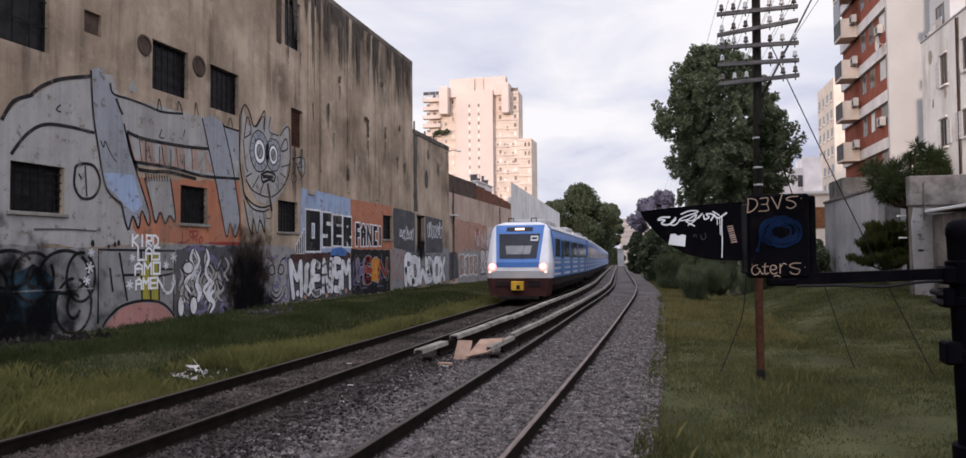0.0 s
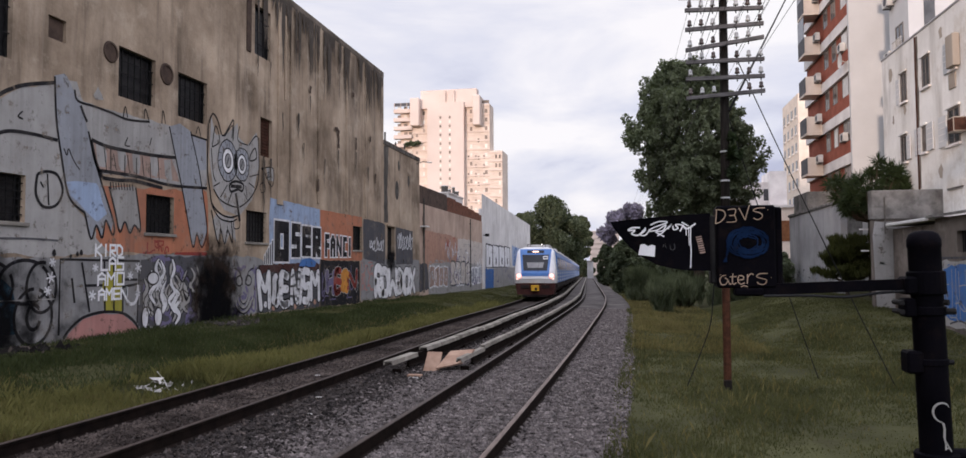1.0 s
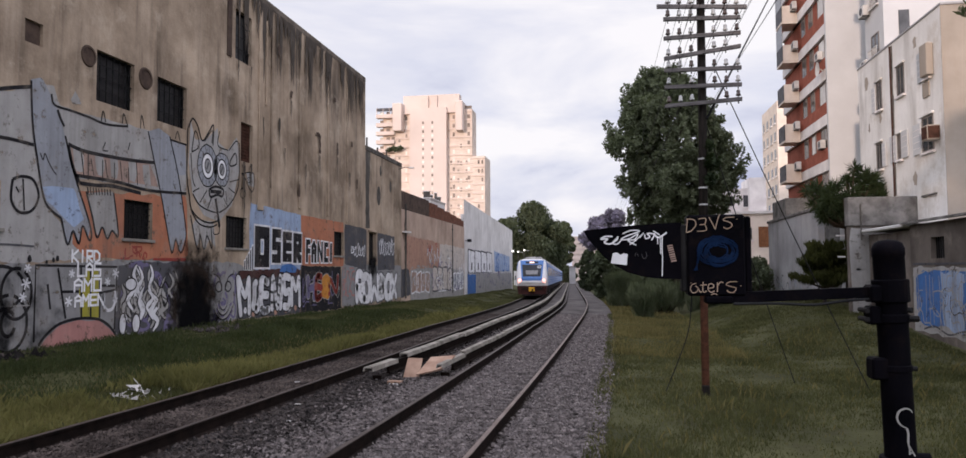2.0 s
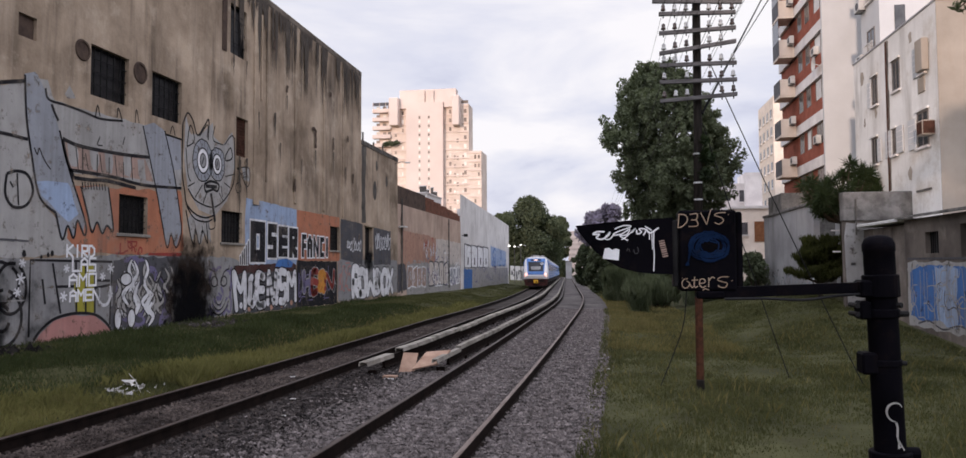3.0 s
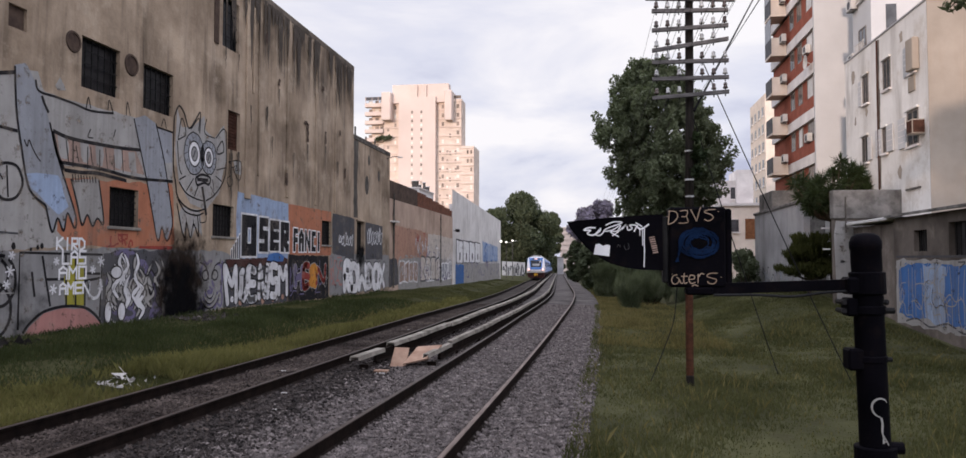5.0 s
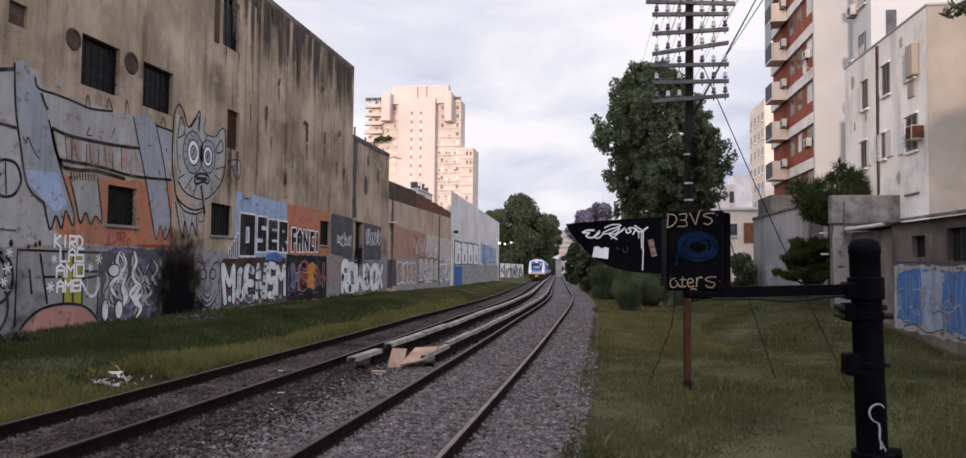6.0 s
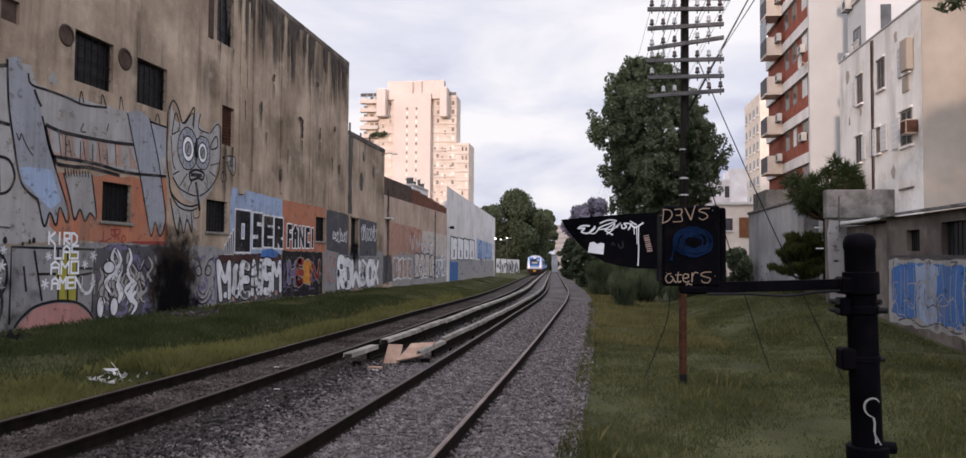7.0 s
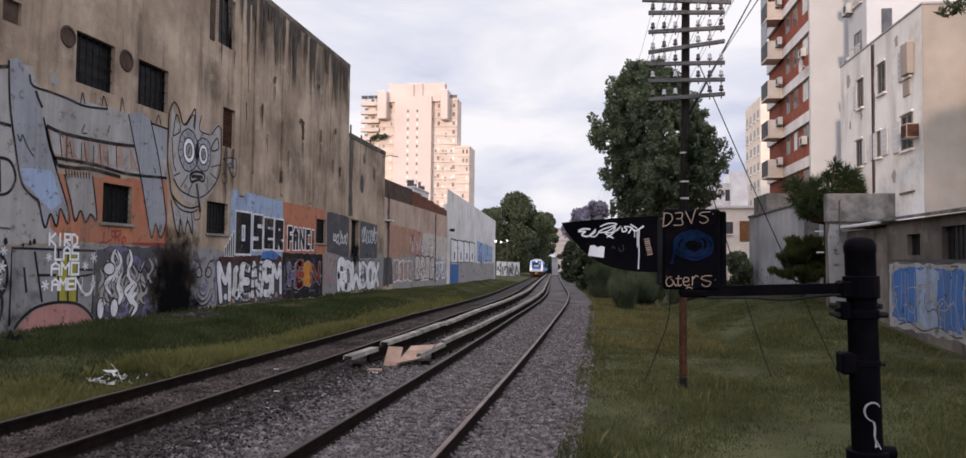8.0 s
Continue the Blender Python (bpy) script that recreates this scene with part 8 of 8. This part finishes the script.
    fat_word(g, row("ROWBOX", 42.6, 51.4, 0.2, 2.12, 2.0, -0.06), 0.56, "p_white", "p_dark", 2.4, 0.10, True, wobble=0.09)
    g = tag("pale jumbled throw-ups along the brown wall")
    coats(g, "brown_ground", "p_clay", [(54.1, 2.1), (54.1, 4.9), (60.5, 4.8), (65.2, 4.7), (65.2, 2.3)], 1.4, 23, 0.06)
    coats(g, "bone_ground", "p_bone", [(65.2, 2.2), (65.2, 4.65), (70.0, 4.65), (76.6, 4.5), (76.6, 2.2)], 1.7, 90, 0.06)
    flames(g, 60.7, 66.3, 2.7, 4.4, 14, "p_mist", "p_dark", 2.6, 92)
    scrawl(g, 60.6, 65.0, 3.9, 4.6, 6, "p_red", 0.12, 2.0, 91, reach=0.7)
    coats(g, "grey_ground", "p_palegrey", [(55.2, -0.3), (55.2, 2.3), (60.5, 2.5), (76.6, 2.3), (76.6, -0.5)], 1.8, 27, 0.06)
    bubbles(g, 55.6, 61.5, 0.4, 2.2, 4, "p_salmon", "p_white", 2.2, 24, 0.12)
    scrawl(g, 55.5, 62.0, 0.4, 2.6, 14, "p_palegrey", 0.12, 4.2, 85, reach=0.5)
    bubbles(g, 62.5, 70.5, 0.35, 2.6, 4, "p_bone", "p_dark", 2.2, 25, 0.15)
    bubbles(g, 71.0, 76.5, 0.3, 2.1, 3, "p_greyblue", "p_white", 2.2, 28, 0.15)
    scrawl(g, 62.0, 76.4, 0.4, 3.0, 12, "p_violet", 0.13, 4.6, 86, reach=0.5)
    scrawl(g, 62.0, 76.4, 0.4, 3.4, 22, "p_white", 0.11, 5.0, 87, reach=0.45)
    scrawl(g, 66.0, 76.0, 2.4, 4.2, 14, "p_palegrey", 0.12, 2.6, 75, reach=0.5)
    coats(g, "dark_patch", "p_dark", [(52.6, 0.3), (52.6, 2.4), (55.0, 2.3), (55.2, 0.4)], 2.0, 26, 0.08)


make_tags()


def make_small_marks():
    """Hurried marks between the larger pieces."""
    g = tag("dark red scribbled tag under a barred window")
    scrawl(g, 20.85, 22.2, 2.66, 3.05, 7, "p_red", 0.05, 4.0, 101, reach=0.8)
    coats(g, "red_band", "p_red", [(22.5, 2.62), (22.5, 2.70), (24.5, 2.74), (24.5, 2.60)], 4.0, 102, 0.02)
    g = tag("white stars sprayed over grey letters")
    for u, w, r in ((17.05, 1.95, 0.16), (16.95, 1.6, 0.13), (17.1, 2.35, 0.12)):
        star = Build()
        for a in (0.2, 1.25, 2.3):
            drawn(star, [(u - r * math.cos(a), w - r * math.sin(a)), (u + r * math.cos(a), w + r * math.sin(a))], 0.045, 6.5 + 0.1 * a, n=1)
        star.ob("spray_star", M["p_mist"], g)
    g = tag("black dashes and dots over the grey coat")
    for u, w, r in ((17.75, 2.52, 0.05), (18.0, 2.58, 0.06), (18.15, 2.62, 0.07), (17.15, 2.6, 0.08)):
        coat(ellipse(u, w, r, r * 1.2, 12)[:-1], 5.5, 1, 0.01, step=0.03, holes=[]).ob("dot", M["p_black"], g)
    drawn(Build(), [(15.2, 2.92), (16.3, 2.95), (17.3, 2.93)], 0.05, 5.2).ob("spray_stroke", M["p_dark"], g)
    drawn(Build(), [(14.6, 1.42), (15.9, 1.40), (17.2, 1.38)], 0.035, 6.6).ob("spray_stroke", M["p_palegrey"], g)
    g = tag("faded brown scribble beside the doorway")
    smudge(g, 46.0, 2.6, 1.3, 1.0, (0.010, 0.010, 0.011), 6.0, 103, "black sooty patch round the doorway")
    smudge(g, 53.9, 4.6, 0.5, 3.2, (0.030, 0.024, 0.020), 3.0, 104, "dark run-off along the pipe")
    d = thing("wall_pipe", "rusty vertical pipe fixed to the boundary wall", "pipe")
    Build().tube([(WX + 0.1, 70.5, 0.1), (WX + 0.1, 70.5, 6.7)], 0.05, 8).ob("tube", M["cornice"], d)
    for z in (1.5, 4.0, 6.2):
        Build().box(WX, WX + 0.15, 70.42, 70.58, z, z + 0.06).ob("clip", M["iron"], d)
    d = thing("wall_floodlight", "small black floodlight on the corner of the depot wall", "lamp")
    Build().box(WX + 0.25, WX + 0.65, 77.2, 77.7, 5.25, 5.55, 0.03).ob("housing", M["iron"], d)
    Build().box(WX + 0.03, WX + 0.27, 77.4, 77.5, 5.35, 5.42).ob("bracket", M["iron"], d)


make_small_marks()


def make_far_tags():
    near = facing(WX + 0.045)
    g = tag("white and blue panels painted along the depot sheeting")
    for i in range(4):
        u = 78.9 + i * 4.2
        coats(g, "dark_edge", "p_dark", [(u - 0.2, 1.9), (u - 0.2, 4.6), (u + 4.1, 4.5), (u + 4.1, 1.9)], 1.5, 31 + i, 0.05, plane=near)
        coats(g, "white_panel", "p_white", [(u + 0.1, 2.0), (u + 0.1, 4.45), (u + 3.8, 4.32), (u + 3.8, 2.0)], 2.2, 131 + i, 0.05, plane=near)
        coats(g, "dark_mark", "p_dark", [(u + 1.6, 2.3), (u + 1.6, 3.1), (u + 2.4, 3.1), (u + 2.4, 2.3)], 3.2, 141 + i, 0.05, plane=near)
    coats(g, "blue_panel", "p_royal", [(78.4, -0.5), (78.4, 1.85), (83.5, 1.75), (83.5, -0.5)], 3, 32, 0.05, plane=near)
    coats(g, "pale_panel", "p_palegrey", [(83.6, -0.6), (83.6, 1.9), (115.0, 1.8), (115.0, -0.9)], 2.5, 33, 0.05, plane=near)
    coats(g, "blue_panel", "p_blue", [(97.5, 2.1), (97.5, 4.8), (113.0, 4.3), (113.0, 2.1)], 2, 34, 0.10, plane=near)
    scrawl(g, 97.5, 113.0, 2.2, 4.4, 10, "p_royal", 0.25, 4, 77, plane=near, reach=0.7)
    scrawl(g, 82.0, 114.0, 0.3, 2.0, 18, "p_violet", 0.16, 4, 78, plane=near, reach=0.7)


make_far_tags()


def make_blue_band():
    side = looking_left(10.5)
    g = tag("royal blue lettering with pale scratched outlines on the shed")
    coats(g, "pale_ground", "p_palegrey", [(14.2, -0.1), (14.2, 2.3), (28.2, 2.28), (28.2, 0.1)], 1, 35, 0.06, plane=side)
    coats(g, "blue_ground", "p_royal", [(14.4, 0.3), (14.4, 2.1), (28.0, 2.1), (28.0, 0.35)], 1.5, 47, 0.08, plane=side)
    rng = random.Random(12)
    for i in range(8):
        u = 14.6 + i * 1.66
        w0 = 0.35 + rng.uniform(-0.15, 0.15)
        coats(g, "blue_letter", "p_royal" if i % 3 else "p_blue", [(u, w0), (u - 0.05, 2.1), (u + 0.75, 2.15), (u + 1.45, 2.1), (u + 1.4, w0 + 0.1), (u + 0.7, w0 - 0.1)], 2, 36 + i, 0.09, plane=side)
    scrawl(g, 14.5, 28.0, 0.2, 2.2, 60, "p_palegrey", 0.04, 3, 79, plane=side, reach=0.5)
    for i in range(34):
        u = 14.5 + i * 0.4 + rng.uniform(-0.15, 0.15)
        drawn(Build(), [(u, 0.25 + rng.uniform(-0.2, 0.3)), (u + rng.uniform(-0.1, 0.1), 1.2), (u + rng.uniform(-0.1, 0.1), 2.1 + rng.uniform(-0.2, 0.1))], 0.035, 4.6, plane=side).ob("spray_stroke", M["p_palegrey"], g)
    scrawl(g, 14.5, 28.0, 0.2, 2.2, 16, "p_dark", 0.04, 3.6, 80, plane=side, reach=0.4)
    k = Build()
    drawn(k, [(14.3, 2.36), (18, 2.40), (22, 2.37), (28.2, 2.38)], 0.07, 3, plane=side)
    drawn(k, [(u, 0.1 + 0.25 * abs(((u * 0.9) % 2) - 1)) for u in [14.4 + 0.45 * i for i in range(30)]], 0.06, 3, plane=side, n=2)
    k.ob("outline", M["p_dark"], g)
    side2 = looking_left(10.5)
    g = tag("dark drips and scribbles on the pale garden wall")
    scrawl(g, 41.0, 51.5, -0.1, 1.8, 30, "p_dark", 0.06, 1, 81, plane=side2, reach=0.4)
    scrawl(g, 41.0, 51.5, -0.1, 1.5, 22, "p_greyblue", 0.14, 2, 82, plane=side2, reach=0.4)

    def gable(u, w, lift):
        return (u, 33.0 - lift, w)
    g = tag("pale arched scribble on the outbuilding wall")
    coat([(9.9, 0.2), (9.9, 3.9), (12.3, 3.9), (12.3, 0.2)], 1, 83, 0.05, gable, holes=[]).ob("pale_coat", M["p_palegrey"], g)
    scrawl(g, 10.0, 12.2, 0.3, 2.2, 9, "p_palegrey", 0.07, 2, 84, plane=gable, reach=0.4)


make_blue_band()


# ---- train ----
CAR, PITCH, HALF = 20.6, 21.2, 1.52
BOGIE_A, BOGIE_B = 3.2, 17.4


def make_car(tail):
    """A car whose origin lies on the rail under its rear bogie; +y is the way it goes."""
    t = thing("train_car", "blue and white commuter train car, tail cab with lamps lit" if tail else "blue and white commuter train car with white stripes", "train", "train cars")
    y0, y1 = -BOGIE_A, CAR - BOGIE_A
    front = y0 + (1.15 if tail else 0.15)
    # roof and body shell: section carried along the car
    sec = [(-HALF, 1.12), (-HALF, 3.05), (-HALF + 0.06, 3.35), (-HALF + 0.28, 3.60), (-0.7, 3.74), (0.7, 3.74), (HALF - 0.28, 3.60), (HALF - 0.06, 3.35), (HALF, 3.05), (HALF, 1.12)]
    Build().sweep(sec, [(0, front, 0, 0), (0, y1 - 0.15, 0, 0)]).ob("body", M["train_blue"], t)
    Build().sweep([(-HALF + 0.045, 3.40), (-HALF + 0.28, 3.625), (-0.7, 3.765), (0.7, 3.765), (HALF - 0.28, 3.625), (HALF - 0.045, 3.40)], [(0, front + 0.05, 0, 0), (0, y1 - 0.16, 0, 0)]).ob("roof", M["train_roof"], t, "pale grey roof")
    for k in (0, 1):
        yy = front + 2.6 + k * 9.6
        Build().box(-0.85, 0.85, yy, yy + 3.6, 3.74, 4.02, 0.06).ob("roof_unit", M["train_roof"], t, "roof air conditioning unit")
    Build().box(-1.3, 1.3, y0 + 1.6, y1 - 0.3, 0.45, 1.115, 0.03).ob("underframe", M["train_dark"], t)
    for yb in (0.0, BOGIE_B - BOGIE_A):
        b = Build().box(-1.15, -0.95, yb - 1.7, yb + 1.7, 0.35, 0.72, 0.03).box(0.95, 1.15, yb - 1.7, yb + 1.7, 0.35, 0.72, 0.03).box(-0.95, 0.95, yb - 0.2, yb + 0.2, 0.4, 0.7).ob("bogie", M["train_dark"], t)
        for ya in (yb - 1.2, yb + 1.2):
            Build().tube([(-0.90, ya, 0.46), (-0.78, ya, 0.46)], 0.45, 16).tube([(0.78, ya, 0.46), (0.90, ya, 0.46)], 0.45, 16).tube([(-0.8, ya, 0.46), (0.8, ya, 0.46)], 0.08, 8).ob("wheelset", M["train_dark"], b)
    for s in (-1, 1):
        xs = sorted((s * (HALF + 0.004), s * (HALF - 0.05)))
        xo = sorted((s * (HALF + 0.008), s * (HALF - 0.05)))
        xd = sorted((s * (HALF + 0.02), s * (HALF - 0.05)))
        for z in (1.22, 1.50, 1.78):
            Build().box(xs[0], xs[1], front + 0.4, y1 - 0.3, z, z + 0.10).ob("stripe", M["train_white"], t, "white stripe")
        Build().box(xs[0], xs[1], front + 0.3, y1 - 0.3, 2.0, 2.04).ob("stripe", M["train_white"], t)
        doors = [front + 3.0 + k * 4.6 for k in range(4)]
        for yd in doors:
            d = Build().box(xd[0], xd[1], yd, yd + 1.4, 1.14, 3.1, 0.01).ob("door", M["train_blue"], t)
            for k in (0, 1):
                Build().box(*sorted((s * (HALF + 0.026), s * HALF)), yd + 0.12 + k * 0.66, yd + 0.62 + k * 0.66, 2.05, 2.95).ob("door_pane", M["train_glass"], d)
        for k in range(5):
            ya = front + 0.9 if k == 0 else doors[k - 1] + 1.65
            yb = doors[k] - 0.25 if k < 4 else y1 - 0.9
            if yb - ya > 0.6:
                Build().box(xo[0], xo[1], ya, yb, 2.12, 2.98).ob("side_window", M["train_glass"], t, "dark tinted side window")
        Build().box(*sorted((s * (HALF - 0.02), s * (HALF - 0.4))), front, y1 - 0.4, 0.75, 1.118).ob("side_skirt", M["train_dark"], t)
    if not tail:
        Build().box(-1.1, 1.1, y0 - 0.3, y0 + 0.16, 1.2, 3.4, 0.03).ob("gangway", M["train_dark"], t)
        return t
    # tail cab: raked face lofted between sections
    rows = [(1.12, y0 + 0.12, 1.53, 0.34), (1.45, y0 + 0.0, 1.55, 0.40), (1.85, y0 + 0.05, 1.54, 0.36), (2.2, y0 + 0.22, 1.50, 0.28), (2.9, y0 + 0.52, 1.44, 0.22), (3.35, y0 + 0.72, 1.38, 0.20), (3.62, y0 + 0.92, 1.22, 0.20), (3.74, y0 + 1.12, 0.85, 0.10)]

    def ring(z, yf, h, c):
        return [(-h, front + 0.06, z), (-h, yf + c, z), (-h + c * 0.35, yf + c * 0.3, z), (-h + c, yf, z), (h - c, yf, z), (h - c * 0.35, yf + c * 0.3, z), (h, yf + c, z), (h, front + 0.06, z)]
    vs = [p for r in rows for p in ring(*r)]
    fs = [(i * 8 + j, i * 8 + j + 1, i * 8 + j + 9, i * 8 + j + 8) for i in range(len(rows) - 1) for j in range(7)] + [tuple(range(8)), tuple((len(rows) - 1) * 8 + j for j in range(8))]
    cab = Build().add(vs, fs).ob("cab_shell", M["train_white"], t, "white raked cab front", smooth=False)

    def face_y(z):
        for a, b in zip(rows, rows[1:]):
            if a[0] <= z <= b[0]:
                return a[1] + (b[1] - a[1]) * (z - a[0]) / (b[0] - a[0])
        return rows[-1][1]

    def sheet(pts, lift):
        v = [(u, face_y(w) - lift, w) for u, w in pts]
        n = len(pts)
        return Build().add(v + [(a, b + 0.05, c) for a, b, c in v], [tuple(range(n))] + [(i, (i + 1) % n, n + (i + 1) % n, n + i) for i in range(n)])

    def band(z0, z1, w0, w1, lift, n=6):
        b = Build()
        zs = sorted({z0, z1, *[r[0] for r in rows if z0 < r[0] < z1]})
        for a, c in zip(zs, zs[1:]):
            wa, wc = w0 + (w1 - w0) * (a - z0) / (z1 - z0), w0 + (w1 - w0) * (c - z0) / (z1 - z0)
            b.add([(-wa, face_y(a) - lift, a), (wa, face_y(a) - lift, a), (wc, face_y(c) - lift, c), (-wc, face_y(c) - lift, c), (-wa, face_y(a) + 0.05, a), (wa, face_y(a) + 0.05, a), (wc, face_y(c) + 0.05, c), (-wc, face_y(c) + 0.05, c)],
                  [(0, 1, 2, 3), (4, 7, 6, 5), (1, 5, 6, 2), (3, 7, 4, 0), (0, 4, 5, 1), (3, 2, 6, 7)])
        return b
    band(1.62, 3.60, 0.98, 1.16, 0.012).ob("face_panel", M["train_blue"], cab, "blue mask round the windscreen")
    band(2.02, 3.18, 0.86, 0.97, 0.03).ob("windscreen", M["train_glass"], cab, "dark raked windscreen")
    # Grey panel in front of the glass paints its reflection and the seat.
    band(2.22, 2.62, 0.55, 0.62, 0.034).ob("cab_blind", M["train_reflection"], cab, "grey panel painted as the reflection and seat seen in the glass")
    band(3.30, 3.50, 0.62, 0.62, 0.03).ob("display_frame", M["train_glass"], cab)
    band(3.36, 3.45, 0.22, 0.22, 0.045).ob("display", M["lamp_sign"], cab, "lit destination display")
    pl = sheet([(0.55, 2.84), (0.90, 2.84), (0.90, 3.08), (0.55, 3.08)], 0.055).ob("number_plate", M["train_white"], cab, "white plate with a dark mark")
    sheet([(0.60, 2.91), (0.85, 2.91), (0.85, 3.01), (0.60, 3.01)], 0.065).ob("plate_bar", M["train_glass"], pl)
    Build().tube([(0.25, face_y(2.05) - 0.05, 1.95), (0.15, face_y(2.1) - 0.06, 2.1), (0.32, face_y(2.75) - 0.06, 2.75)], 0.015, 5).ob("wiper", M["train_dark"], cab)
    for s in (-1, 1):
        # Bezel disc glows to imitate the soft halo round each lamp.
        l = Build().tube([(s * 1.18, y0 + 0.10, 1.62), (s * 1.18, y0 - 0.03, 1.62)], 0.20, 16).ob("lamp_lens", M["lamp_lens"], cab, "pinkish lamp bezel, made to glow as the lamp's soft halo")
        Build().tube([(s * 1.18, y0 - 0.02, 1.66), (s * 1.18, y0 - 0.06, 1.66)], 0.145, 16).ob("lamp", M["lamp_white"], l, "lit tail lamp")
        Build().tube([(s * 1.30, y0 + 0.02, 1.42), (s * 1.30, y0 - 0.05, 1.42)], 0.06, 10).ob("marker_lamp", M["lamp_white"], l)
    sk = Build().add([(-1.45, y0 + 0.1, 1.118), (1.45, y0 + 0.1, 1.118), (1.30, y0 + 0.12, 0.30), (-1.30, y0 + 0.12, 0.30), (-1.5, y0 + 1.3, 1.118), (1.5, y0 + 1.3, 1.118), (1.40, y0 + 1.1, 0.30), (-1.40, y0 + 1.1, 0.30)],
                     [(0, 1, 2, 3), (4, 7, 6, 5), (0, 4, 5, 1), (3, 2, 6, 7), (1, 5, 6, 2), (0, 3, 7, 4)]).ob("bumper_skirt", M["train_skirt"], t, "dark maroon lower skirt")
    Build().box(-0.95, 0.95, y0 + 0.04, y0 + 0.3, 0.14, 0.30, 0.02).ob("obstacle_guard", M["train_dark"], sk, "grey obstacle guard")
    for s in (-0.75, 0.75):
        Build().box(s - 0.3, s + 0.3, y0 + 0.06, y0 + 0.2, 0.72, 1.0, 0.02).ob("buffer_recess", M["train_dark"], sk)
    c = Build().box(-0.28, 0.28, y0 - 0.22, y0 + 0.1, 0.56, 0.98, 0.03).ob("coupler", M["train_yellow"], t, "yellow coupler box")
    Build().box(-0.02, 0.14, y0 - 0.235, y0 - 0.2, 0.62, 0.80).ob("coupler_socket", M["train_dark"], c)
    for s in (-0.55, 0.55):
        Build().tube([(s - 0.12, front + 0.35, 3.76), (s - 0.12, front + 0.35, 3.95), (s + 0.12, front + 0.35, 3.95), (s + 0.12, front + 0.35, 3.76)], 0.03, 6).ob("horn", M["train_dark"], t)
    return t


CARS = [make_car(True)]
CARS.append(make_car(False))
for _k in range(4):
    CARS.append(copy_thing(CARS[1], pose(0, 0, 0)))


def tail_at(t):
    """How far down the line the tail stands at t seconds."""
    return 33.6 + 20.12 * t - 0.418 * t * t


def motions():
    for i, car in enumerate(CARS):
        rows = []
        for k in range(17):
            t = k * 0.5
            y = tail_at(t) + i * PITCH
            a, b = y + BOGIE_A, y + BOGIE_B
            xa, xb = TRACK_1 + bend(a) + flare(a), TRACK_1 + bend(b) + flare(b)
            za, zb = fall(a), fall(b)
            rows.append((t, pose(xa, a, za, math.degrees(math.atan2(zb - za, b - a)), 0, -math.degrees(math.atan2(xb - xa, b - a)))))
        walk(car, rows)


# ---- loose stones, last ----
make_stones()


motions()
